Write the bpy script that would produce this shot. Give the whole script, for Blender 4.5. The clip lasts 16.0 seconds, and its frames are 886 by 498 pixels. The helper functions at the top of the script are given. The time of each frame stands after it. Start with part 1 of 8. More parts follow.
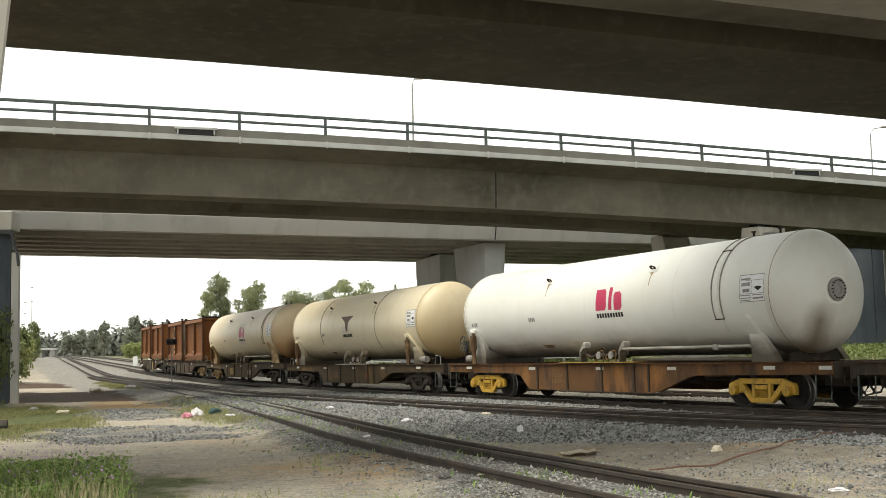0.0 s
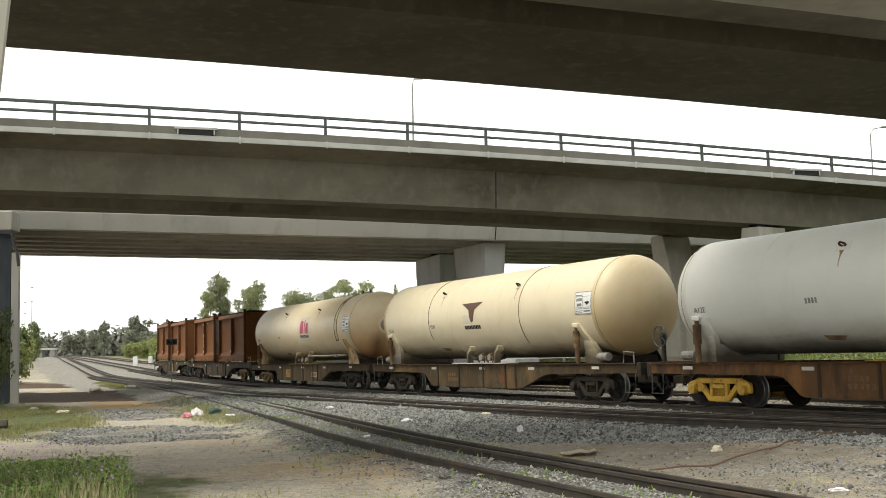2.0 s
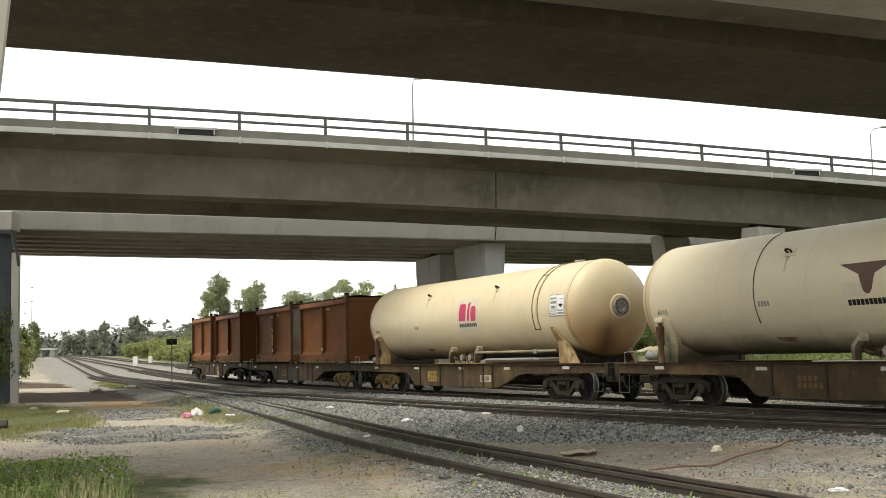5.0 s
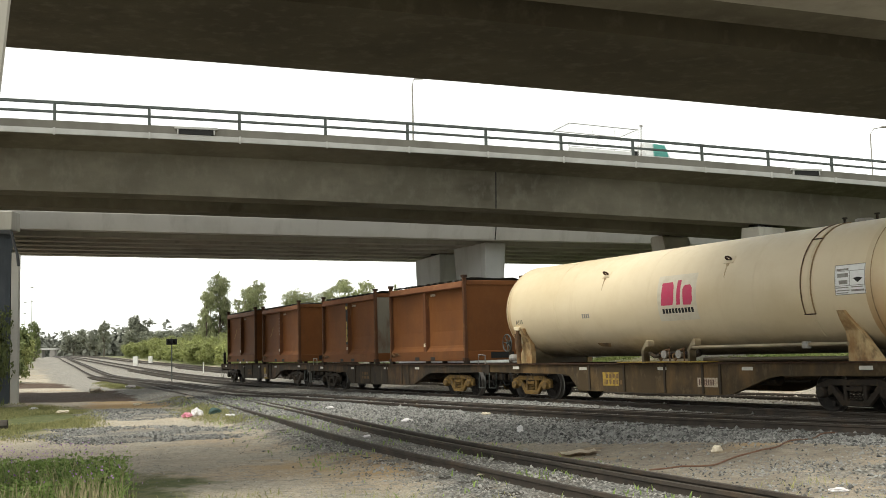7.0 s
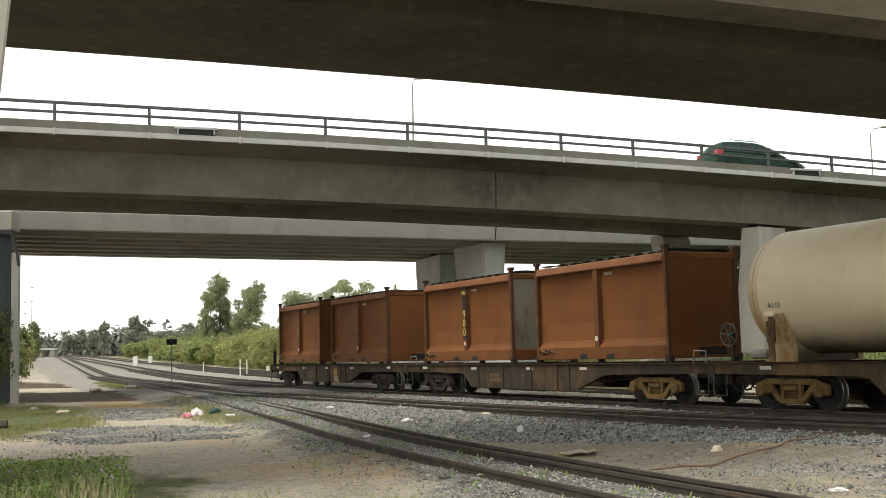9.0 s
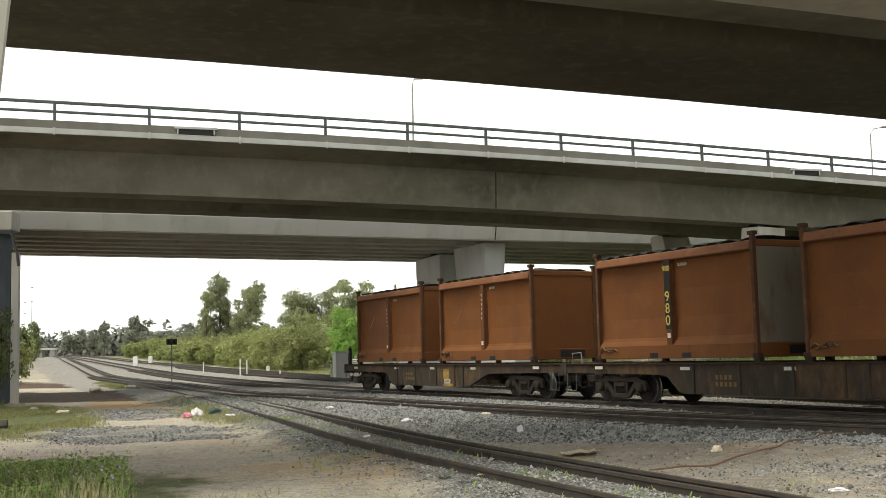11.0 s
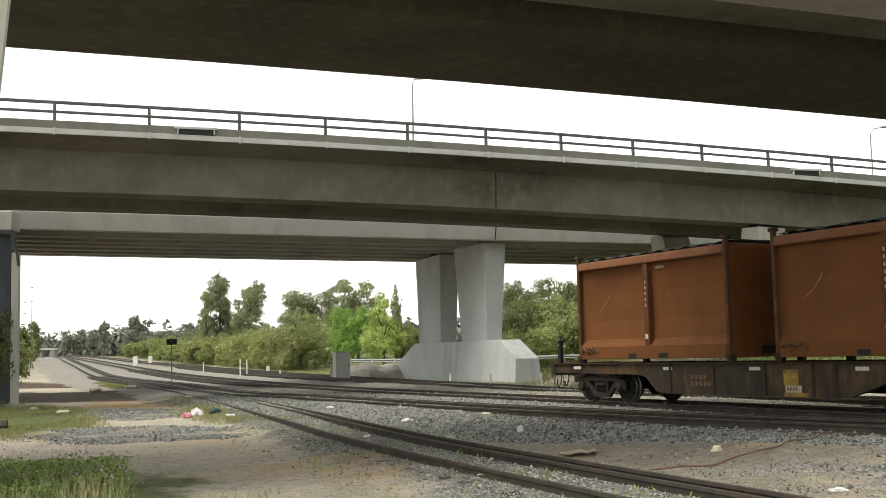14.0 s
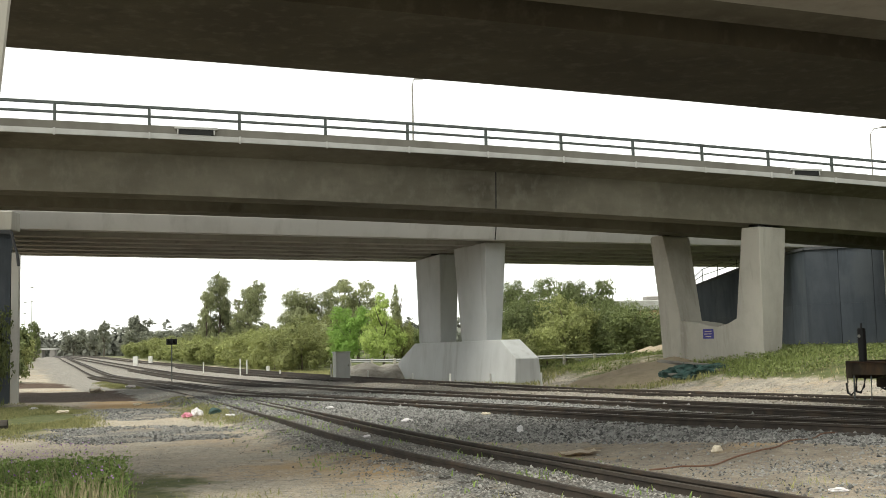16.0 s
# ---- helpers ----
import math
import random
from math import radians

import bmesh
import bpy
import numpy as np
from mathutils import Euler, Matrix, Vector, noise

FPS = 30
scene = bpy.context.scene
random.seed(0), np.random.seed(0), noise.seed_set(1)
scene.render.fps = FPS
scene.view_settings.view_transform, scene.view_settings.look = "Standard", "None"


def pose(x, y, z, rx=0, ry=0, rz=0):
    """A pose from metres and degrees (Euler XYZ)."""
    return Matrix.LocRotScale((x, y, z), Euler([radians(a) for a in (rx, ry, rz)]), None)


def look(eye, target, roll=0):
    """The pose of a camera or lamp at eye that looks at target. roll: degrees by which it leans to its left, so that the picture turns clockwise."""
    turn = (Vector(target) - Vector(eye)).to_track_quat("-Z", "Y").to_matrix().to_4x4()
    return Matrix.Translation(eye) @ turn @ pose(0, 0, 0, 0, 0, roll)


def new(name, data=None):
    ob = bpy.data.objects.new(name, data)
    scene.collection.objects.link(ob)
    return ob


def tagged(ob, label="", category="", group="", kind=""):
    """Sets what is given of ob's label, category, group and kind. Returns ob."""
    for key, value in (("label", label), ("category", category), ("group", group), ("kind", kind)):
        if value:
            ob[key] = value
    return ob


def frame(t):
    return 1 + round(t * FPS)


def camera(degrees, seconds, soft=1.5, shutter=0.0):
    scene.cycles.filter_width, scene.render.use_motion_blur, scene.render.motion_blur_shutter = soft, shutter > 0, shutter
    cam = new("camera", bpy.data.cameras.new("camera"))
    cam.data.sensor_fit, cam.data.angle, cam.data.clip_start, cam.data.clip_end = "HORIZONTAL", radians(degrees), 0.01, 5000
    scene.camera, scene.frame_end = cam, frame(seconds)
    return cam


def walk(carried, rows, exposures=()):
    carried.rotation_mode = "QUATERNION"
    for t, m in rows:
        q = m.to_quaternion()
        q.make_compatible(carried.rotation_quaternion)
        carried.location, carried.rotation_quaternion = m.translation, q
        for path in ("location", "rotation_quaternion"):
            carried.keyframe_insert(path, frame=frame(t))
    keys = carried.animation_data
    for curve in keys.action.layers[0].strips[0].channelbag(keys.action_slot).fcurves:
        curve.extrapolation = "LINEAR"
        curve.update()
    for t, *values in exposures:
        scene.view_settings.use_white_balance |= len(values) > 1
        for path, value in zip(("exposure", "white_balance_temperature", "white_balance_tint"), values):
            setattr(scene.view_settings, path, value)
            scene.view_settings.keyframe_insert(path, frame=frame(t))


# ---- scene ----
# ---- camera: it stands still on its tripod ----
EYE = (0.0, 0.0, 1.43)
cam = camera(44.0, 16.0, soft=0.6, shutter=0.1)
STAND = look(EYE, (0.0, 99.549, 1.43 + 9.484), -1.393)
walk(cam, [(0.0, STAND), (16.0, STAND)], exposures=[(0.0, 0.86, 6750, 4), (16.0, 0.86, 6750, 4)])

# ---- overcast daylight ----
world = bpy.data.worlds.new("overcast_sky")
scene.world = world
world.use_nodes = True
wn, wl = world.node_tree.nodes, world.node_tree.links
sky = wn.new("ShaderNodeTexSky")
sky.sky_type, sky.sun_disc = "NISHITA", False
sky.sun_elevation, sky.sun_rotation = radians(62), radians(-122)
sky.air_density, sky.dust_density, sky.ozone_density = 1.0, 0.6, 1.0
grey = wn.new("ShaderNodeHueSaturation")
grey.inputs["Saturation"].default_value = 0.04
wl.new(sky.outputs[0], grey.inputs["Color"])
wl.new(grey.outputs[0], wn["Background"].inputs["Color"])
wn["Background"].inputs["Strength"].default_value = 0.15
sun = new("sun", bpy.data.lights.new("sun", "SUN"))
sun.data.energy, sun.data.angle, sun.data.color = 1.6, radians(40), (1.0, 0.96, 0.9)
sun.matrix_world = look((-46, -29, 100), (0, 0, 0))


# ---- materials ----
def mix_rgb(nt, fac, a, b):
    m = nt.nodes.new("ShaderNodeMix")
    m.data_type = "RGBA"
    for sock, v in ((m.inputs[0], fac), (m.inputs[6], a), (m.inputs[7], b)):
        if hasattr(v, "is_output"):
            nt.links.new(v, sock)
        else:
            sock.default_value = v if isinstance(v, (int, float)) else (*v, 1)
    return m.outputs[2]


def tex(nt, scale, detail=4, rough=0.6, stretch=(1, 1, 1), lo=0.35, hi=0.65, coord="Object", kind="noise"):
    """A noise, spread between lo and hi to 0..1."""
    tc, mp = nt.nodes.new("ShaderNodeTexCoord"), nt.nodes.new("ShaderNodeMapping")
    mp.inputs["Scale"].default_value = stretch
    nt.links.new(tc.outputs[coord], mp.inputs[0])
    if kind == "noise":
        n = nt.nodes.new("ShaderNodeTexNoise")
        n.inputs["Detail"].default_value, n.inputs["Roughness"].default_value = detail, rough
    else:
        n = nt.nodes.new("ShaderNodeTexVoronoi")
    n.inputs["Scale"].default_value = scale
    nt.links.new(mp.outputs[0], n.inputs["Vector"])
    r = nt.nodes.new("ShaderNodeMapRange")
    r.inputs[1].default_value, r.inputs[2].default_value = lo, hi
    nt.links.new(n.outputs[0], r.inputs[0])
    return r.outputs[0]


def material(name, base, layers=(), rough=0.8, metal=0.0, bump=(), rough_var=0.0, vary=0.0, coord="Object"):
    """base colour; layers: (colour, strength, noise scale, stretch, lo, hi); bump: (scale, strength, distance)."""
    m = bpy.data.materials.new(name)
    m.use_nodes = True
    nt = m.node_tree
    b = nt.nodes["Principled BSDF"]
    b.inputs["Roughness"].default_value, b.inputs["Metallic"].default_value = rough, metal
    if rough > 0.6 and not metal:
        b.inputs["Specular IOR Level"].default_value = 0.2
    col = base
    for colour, strength, scale, stretch, lo, hi in layers:
        f = tex(nt, scale, 5, 0.62, stretch, lo, hi, coord)
        k = nt.nodes.new("ShaderNodeMath")
        k.operation = "MULTIPLY"
        k.inputs[1].default_value = strength
        nt.links.new(f, k.inputs[0])
        col = mix_rgb(nt, k.outputs[0], col, colour)
    if vary:
        oi, hs = nt.nodes.new("ShaderNodeObjectInfo"), nt.nodes.new("ShaderNodeHueSaturation")
        mr = nt.nodes.new("ShaderNodeMapRange")
        mr.inputs[3].default_value, mr.inputs[4].default_value = 1 - vary, 1 + vary
        nt.links.new(oi.outputs["Random"], mr.inputs[0])
        nt.links.new(mr.outputs[0], hs.inputs["Value"])
        if hasattr(col, "is_output"):
            nt.links.new(col, hs.inputs["Color"])
        else:
            hs.inputs["Color"].default_value = (*col, 1)
        col = hs.outputs[0]
    if hasattr(col, "is_output"):
        nt.links.new(col, b.inputs["Base Color"])
    else:
        b.inputs["Base Color"].default_value = (*col, 1)
    if bump:
        bp = nt.nodes.new("ShaderNodeBump")
        bp.inputs["Strength"].default_value, bp.inputs["Distance"].default_value = bump[1], bump[2]
        nt.links.new(tex(nt, bump[0], 6, 0.6, (1, 1, 1), 0.25, 0.75, coord), bp.inputs["Height"])
        nt.links.new(bp.outputs[0], b.inputs["Normal"])
    if rough_var:
        mr = nt.nodes.new("ShaderNodeMapRange")
        mr.inputs[3].default_value, mr.inputs[4].default_value = rough - rough_var, min(1, rough + rough_var)
        nt.links.new(tex(nt, 6, 4, 0.6, (1, 1, 1), 0.3, 0.7, coord), mr.inputs[0])
        nt.links.new(mr.outputs[0], b.inputs["Roughness"])
    return m

DOWN = (1, 1, 0.12)
M = {}
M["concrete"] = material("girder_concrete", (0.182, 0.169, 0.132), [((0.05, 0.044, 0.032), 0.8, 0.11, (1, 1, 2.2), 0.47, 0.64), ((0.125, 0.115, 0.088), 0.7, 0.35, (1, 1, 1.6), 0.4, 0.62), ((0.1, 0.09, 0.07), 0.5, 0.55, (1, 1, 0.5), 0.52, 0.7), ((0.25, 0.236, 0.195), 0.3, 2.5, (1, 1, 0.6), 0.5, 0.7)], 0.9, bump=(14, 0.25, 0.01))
M["concrete_pale"] = material("parapet_concrete", (0.4, 0.385, 0.34), [((0.27, 0.26, 0.22), 0.6, 0.8, DOWN, 0.45, 0.68), ((0.22, 0.21, 0.19), 0.4, 2.2, DOWN, 0.55, 0.72)], 0.9, bump=(20, 0.2, 0.008))
M["kerb"] = material("weathered_kerb", (0.17, 0.162, 0.14), [((0.12, 0.112, 0.095), 0.7, 0.8, (1, 1, 0.4), 0.45, 0.65)], 0.9, bump=(20, 0.2, 0.008))
M["beam_pale"] = material("pale_beam_concrete", (0.54, 0.53, 0.5), [((0.42, 0.41, 0.38), 0.6, 0.5, (1, 1, 0.6), 0.45, 0.65), ((0.3, 0.29, 0.26), 0.4, 1.2, DOWN, 0.55, 0.72)], 0.9, bump=(16, 0.2, 0.008))
M["paint_grey"] = material("grey_pier_paint", (0.55, 0.565, 0.565), [((0.47, 0.483, 0.48), 0.7, 0.7, (1, 1, 0.5), 0.42, 0.62), ((0.26, 0.26, 0.24), 0.4, 1.6, DOWN, 0.55, 0.72)], 0.75, bump=(18, 0.15, 0.006))
M["rail_steel"] = material("rusty_rail", (0.06, 0.047, 0.037), [((0.03, 0.025, 0.021), 0.7, 3, (1, 1, 1), 0.42, 0.6), ((0.12, 0.075, 0.04), 0.5, 1.1, (1, 1, 1), 0.54, 0.7)], 0.75, 0.1, bump=(60, 0.3, 0.003))
M["rail_shine"] = material("worn_rail_head", (0.2, 0.185, 0.165), [((0.1, 0.08, 0.065), 0.6, 4, (1, 1, 1), 0.45, 0.65)], 0.42, 0.7)
M["sleeper"] = material("timber_sleeper", (0.085, 0.075, 0.064), [((0.04, 0.035, 0.03), 0.7, 6, (1, 1, 1), 0.4, 0.6)], 0.9, bump=(30, 0.4, 0.01), vary=0.2)
M["steel_rail"] = material("galvanised_rail", (0.078, 0.092, 0.086), [((0.05, 0.048, 0.042), 0.6, 3, (1, 1, 1), 0.45, 0.65)], 0.6, 0.3)
M["alu"] = material("pale_edge_trim", (0.42, 0.42, 0.4), [((0.3, 0.29, 0.27), 0.6, 1.4, (1, 1, 1), 0.42, 0.65)], 0.6)
M["asphalt"] = material("asphalt", (0.06, 0.06, 0.06), [((0.1, 0.1, 0.095), 0.5, 5, (1, 1, 1), 0.4, 0.65)], 0.9)
M["dark_panel"] = material("dark_wall_panel", (0.058, 0.069, 0.084), [((0.1, 0.112, 0.124), 0.6, 0.7, (1, 1, 0.6), 0.42, 0.65), ((0.03, 0.036, 0.045), 0.5, 2.4, DOWN, 0.5, 0.7)], 0.7, vary=0.12)
M["rust"] = material("rust_red_bin_paint", (0.155, 0.058, 0.017), [((0.105, 0.041, 0.016), 0.7, 0.5, (1, 1, 0.8), 0.4, 0.64), ((0.185, 0.078, 0.024), 0.45, 1.3, (1, 1, 0.7), 0.5, 0.7), ((0.07, 0.036, 0.022), 0.4, 2.2, (1, 1, 0.3), 0.6, 0.76), ((0.22, 0.1, 0.04), 0.3, 14, (1, 1, 1), 0.58, 0.7)], 0.7, 0.0, bump=(2.2, 0.12, 0.03), vary=0.12)
M["rust_dark"] = material("dark_rust", (0.05, 0.027, 0.018), [((0.12, 0.06, 0.03), 0.6, 2.5, (1, 1, 0.4), 0.45, 0.65), ((0.03, 0.024, 0.021), 0.6, 5, (1, 1, 1), 0.45, 0.65)], 0.85, bump=(30, 0.3, 0.006))
M["frame_rust"] = material("wagon_underframe", (0.046, 0.035, 0.024), [((0.15, 0.082, 0.036), 0.65, 0.9, (1, 1, 0.6), 0.5, 0.66), ((0.028, 0.024, 0.021), 0.7, 2.5, (1, 1, 0.4), 0.45, 0.62), ((0.13, 0.1, 0.07), 0.35, 7, (1, 1, 0.3), 0.56, 0.7)], 0.8, bump=(25, 0.3, 0.006), vary=0.1)
M["frame_ochre"] = material("grimy_ochre_underframe", (0.065, 0.045, 0.024), [((0.19, 0.115, 0.048), 0.65, 0.8, (1, 1, 0.6), 0.5, 0.68), ((0.045, 0.034, 0.025), 0.7, 1.8, (1, 1, 0.35), 0.48, 0.63), ((0.2, 0.15, 0.1), 0.3, 8, (1, 1, 0.4), 0.56, 0.7)], 0.8, bump=(25, 0.3, 0.006))
M["frame_orange"] = material("rust_streaked_underframe", (0.12, 0.06, 0.026), [((0.3, 0.135, 0.04), 0.7, 1.1, (1, 1, 0.5), 0.5, 0.68), ((0.04, 0.03, 0.024), 0.75, 1.7, (1, 1, 0.25), 0.47, 0.62), ((0.2, 0.15, 0.1), 0.3, 8, (1, 1, 0.3), 0.56, 0.7)], 0.8, bump=(25, 0.3, 0.006))
M["bogie_dark"] = material("dark_bogie_iron", (0.028, 0.022, 0.017), [((0.085, 0.055, 0.03), 0.6, 5, (1, 1, 1), 0.5, 0.68), ((0.02, 0.018, 0.016), 0.6, 2.3, (1, 1, 1), 0.45, 0.6)], 0.8, bump=(30, 0.3, 0.006))
M["bogie_yellow"] = material("yellow_bogie_paint", (0.5, 0.29, 0.03), [((0.2, 0.12, 0.03), 0.75, 4, (1, 1, 0.6), 0.5, 0.66), ((0.05, 0.038, 0.028), 0.7, 9, (1, 1, 1), 0.56, 0.7)], 0.6)
M["bogie_ochre"] = material("dirty_yellow_bogie", (0.16, 0.098, 0.03), [((0.07, 0.046, 0.022), 0.8, 4, (1, 1, 0.6), 0.46, 0.64), ((0.04, 0.03, 0.024), 0.7, 9, (1, 1, 1), 0.52, 0.66)], 0.7)
M["wheel"] = material("wheel_steel", (0.018, 0.016, 0.015), [((0.05, 0.038, 0.03), 0.5, 8, (1, 1, 1), 0.5, 0.68)], 0.75)
M["wheel_rim"] = material("worn_wheel_tread", (0.16, 0.15, 0.14), (), 0.4, 0.7)
M["white_paint"] = material("white_stripe_paint", (0.52, 0.5, 0.45), [((0.4, 0.37, 0.32), 0.6, 6, (1, 1, 1), 0.45, 0.65)], 0.6)
M["black"] = material("black_rubber", (0.02, 0.02, 0.02), (), 0.65)
M["red_mark"] = material("crimson_mark", (0.5, 0.03, 0.1), [((0.42, 0.08, 0.12), 0.5, 8, (1, 1, 1), 0.45, 0.65)], 0.5)
M["brown_mark"] = material("faded_brown_mark", (0.11, 0.06, 0.04), (), 0.6)
M["patch"] = material("pale_decal", (0.62, 0.56, 0.45), [((0.5, 0.42, 0.3), 0.5, 5, (1, 1, 1), 0.45, 0.65)], 0.6)
M["yellow_letter"] = material("yellow_lettering", (0.6, 0.42, 0.08), [((0.25, 0.15, 0.05), 0.5, 12, (1, 1, 1), 0.5, 0.65)], 0.6)


def ground_material():
    """Dirt, ballast and thin grass; the attributes ballast, green and one for oil and under-train shade say where each
    lies.
    """
    m = bpy.data.materials.new("yard_ground")
    m.use_nodes = True
    nt = m.node_tree
    b = nt.nodes["Principled BSDF"]
    b.inputs["Roughness"].default_value = 0.95

    def attr(name):
        a = nt.nodes.new("ShaderNodeAttribute")
        a.attribute_name = name
        return a.outputs["Fac"]

    def edge(mask, scale, soft=0.25):
        """The mask with an uneven edge."""
        n = tex(nt, scale, 6, 0.65, (1, 1, 1), 0.2, 0.8)
        s = nt.nodes.new("ShaderNodeMath")
        s.operation = "ADD"
        nt.links.new(mask, s.inputs[0])
        nt.links.new(n, s.inputs[1])
        r = nt.nodes.new("ShaderNodeMapRange")
        r.inputs[1].default_value, r.inputs[2].default_value = 1 - soft, 1 + soft
        nt.links.new(s.outputs[0], r.inputs[0])
        return r.outputs[0]

    dirt = mix_rgb(nt, tex(nt, 0.5, 6, 0.65, (1, 1, 1), 0.36, 0.62), (0.52, 0.44, 0.335), (0.39, 0.345, 0.275))
    dirt = mix_rgb(nt, tex(nt, 0.23, 5, 0.6, (1, 1, 1), 0.5, 0.64), dirt, (0.48, 0.36, 0.235))
    dirt = mix_rgb(nt, tex(nt, 3.2, 6, 0.75, (1, 1, 1), 0.5, 0.62), dirt, (0.33, 0.3, 0.25))
    dirt = mix_rgb(nt, tex(nt, 9, 5, 0.75, (1, 1, 1), 0.54, 0.64), dirt, (0.24, 0.215, 0.175))
    dirt = mix_rgb(nt, tex(nt, 16, 4, 0.7, (1, 1, 1), 0.54, 0.66), dirt, (0.6, 0.55, 0.46))
    dirt = mix_rgb(nt, tex(nt, 40, 3, 0.7, (1, 1, 1), 0.57, 0.68), dirt, (0.09, 0.08, 0.065))
    st = nt.nodes.new("ShaderNodeTexVoronoi")
    st.inputs["Scale"].default_value = 24
    tc = nt.nodes.new("ShaderNodeTexCoord")
    nt.links.new(tc.outputs["Object"], st.inputs["Vector"])
    bw = nt.nodes.new("ShaderNodeRGBToBW")
    nt.links.new(st.outputs["Color"], bw.inputs[0])
    stone = mix_rgb(nt, bw.outputs[0], (0.12, 0.12, 0.114), (0.43, 0.425, 0.39))
    stone = mix_rgb(nt, tex(nt, 0.8, 5, 0.6, (1, 1, 1), 0.5, 0.66), stone, (0.19, 0.165, 0.135))
    gap = nt.nodes.new("ShaderNodeMapRange")
    gap.inputs[1].default_value, gap.inputs[2].default_value = 0.35, 0.75
    nt.links.new(st.outputs["Distance"], gap.inputs[0])
    stone = mix_rgb(nt, gap.outputs[0], stone, (0.06, 0.055, 0.05))
    stone = mix_rgb(nt, edge(attr("pale"), 2.0, 0.5), stone, mix_rgb(nt, bw.outputs[0], (0.26, 0.235, 0.2), (0.52, 0.475, 0.41)))
    grass = mix_rgb(nt, tex(nt, 3, 5, 0.7, (1, 1, 1), 0.4, 0.62), (0.075, 0.092, 0.028), (0.14, 0.15, 0.054))
    col = mix_rgb(nt, edge(attr("ballast"), 1.6), dirt, stone)
    col = mix_rgb(nt, edge(attr("green"), 1.1, 0.2), col, grass)
    col = mix_rgb(nt, edge(attr("brown"), 0.9, 0.4), col, mix_rgb(nt, tex(nt, 7, 5, 0.75, (1, 1, 1), 0.42, 0.6), (0.185, 0.153, 0.116), (0.26, 0.224, 0.178)))
    col = mix_rgb(nt, edge(attr("ochre"), 1.0, 0.3), col, (0.46, 0.31, 0.15))
    col = mix_rgb(nt, edge(attr("soil"), 1.4, 0.14), col, mix_rgb(nt, tex(nt, 4, 5, 0.7, (1, 1, 1), 0.42, 0.6), (0.045, 0.024, 0.012), (0.09, 0.05, 0.026)))
    # oily track bed, with the shade under the train painted into it
    col = mix_rgb(nt, edge(attr("oil_shade"), 1.3, 0.2), col, (0.078, 0.055, 0.038))
    nt.links.new(col, b.inputs["Base Color"])
    bp = nt.nodes.new("ShaderNodeBump")
    bp.inputs["Strength"].default_value, bp.inputs["Distance"].default_value = 0.7, 0.04
    h = mix_rgb(nt, edge(attr("ballast"), 1.6), tex(nt, 12, 6, 0.7, (1, 1, 1), 0.2, 0.8), gap.outputs[0])
    inv = nt.nodes.new("ShaderNodeInvert")
    nt.links.new(h, inv.inputs["Color"])
    nt.links.new(inv.outputs[0], bp.inputs["Height"])
    nt.links.new(bp.outputs[0], b.inputs["Normal"])
    return m


M["ground"] = ground_material()


# ---- mesh helpers ----
def finish(name, bm, mat, parent=None, label="", smooth=False):
    me = bpy.data.meshes.new(name)
    bmesh.ops.recalc_face_normals(bm, faces=bm.faces[:])
    bm.to_mesh(me)
    bm.free()
    me.materials.append(mat)
    if smooth:
        me.shade_smooth()
    ob = new(name, me)
    if parent:
        ob.parent = parent
    if label:
        ob["label"] = label
    return ob


def part(name, bm, mat, parent, label="", smooth=False):
    return finish(name, bm, mat, parent, label, smooth)


def box(bm, x0, x1, y0, y1, z0, z1, m=None):
    vs = [bm.verts.new(((m @ Vector((x, y, z))) if m else (x, y, z))) for z in (z0, z1) for x, y in ((x0, y0), (x1, y0), (x1, y1), (x0, y1))]
    for f in ((0, 3, 2, 1), (4, 5, 6, 7), (0, 1, 5, 4), (1, 2, 6, 5), (2, 3, 7, 6), (3, 0, 4, 7)):
        bm.faces.new([vs[i] for i in f])
    return vs


def bevel(bm, width, segments=1):
    bmesh.ops.bevel(bm, geom=bm.edges[:], offset=width, segments=segments, affect="EDGES", clamp_overlap=True)


def bbox(x0, x1, y0, y1, z0, z1, bev=0.0, m=None):
    bm = bmesh.new()
    box(bm, x0, x1, y0, y1, z0, z1, m)
    if bev:
        bevel(bm, bev)
    return bm


def prism(bm, poly, p0, p1, ux, uz):
    """A polygon of (a, b) in the axes ux, uz, drawn from p0 to p1."""
    rings = []
    for p in (Vector(p0), Vector(p1)):
        rings.append([bm.verts.new(p + a * Vector(ux) + b * Vector(uz)) for a, b in poly])
    n = len(poly)
    for i in range(n):
        bm.faces.new((rings[0][i], rings[0][(i + 1) % n], rings[1][(i + 1) % n], rings[1][i]))
    bm.faces.new(rings[0][::-1])
    bm.faces.new(rings[1])


def sweep(bm, poly, pts, closed_ends=True):
    """A profile of (across, up) drawn along points that run level; across is to the right of the way."""
    rings = []
    for i, p in enumerate(pts):
        a, b = Vector(pts[max(i - 1, 0)]), Vector(pts[min(i + 1, len(pts) - 1)])
        d = b - a
        d.z = 0
        d.normalize()
        right = Vector((d.y, -d.x, 0))
        rings.append([bm.verts.new(Vector(p) + q * right + Vector((0, 0, h))) for q, h in poly])
    n = len(poly)
    for r0, r1 in zip(rings, rings[1:]):
        for i in range(n):
            bm.faces.new((r0[i], r0[(i + 1) % n], r1[(i + 1) % n], r1[i]))
    if closed_ends:
        bm.faces.new(rings[0][::-1])
        bm.faces.new(rings[-1])


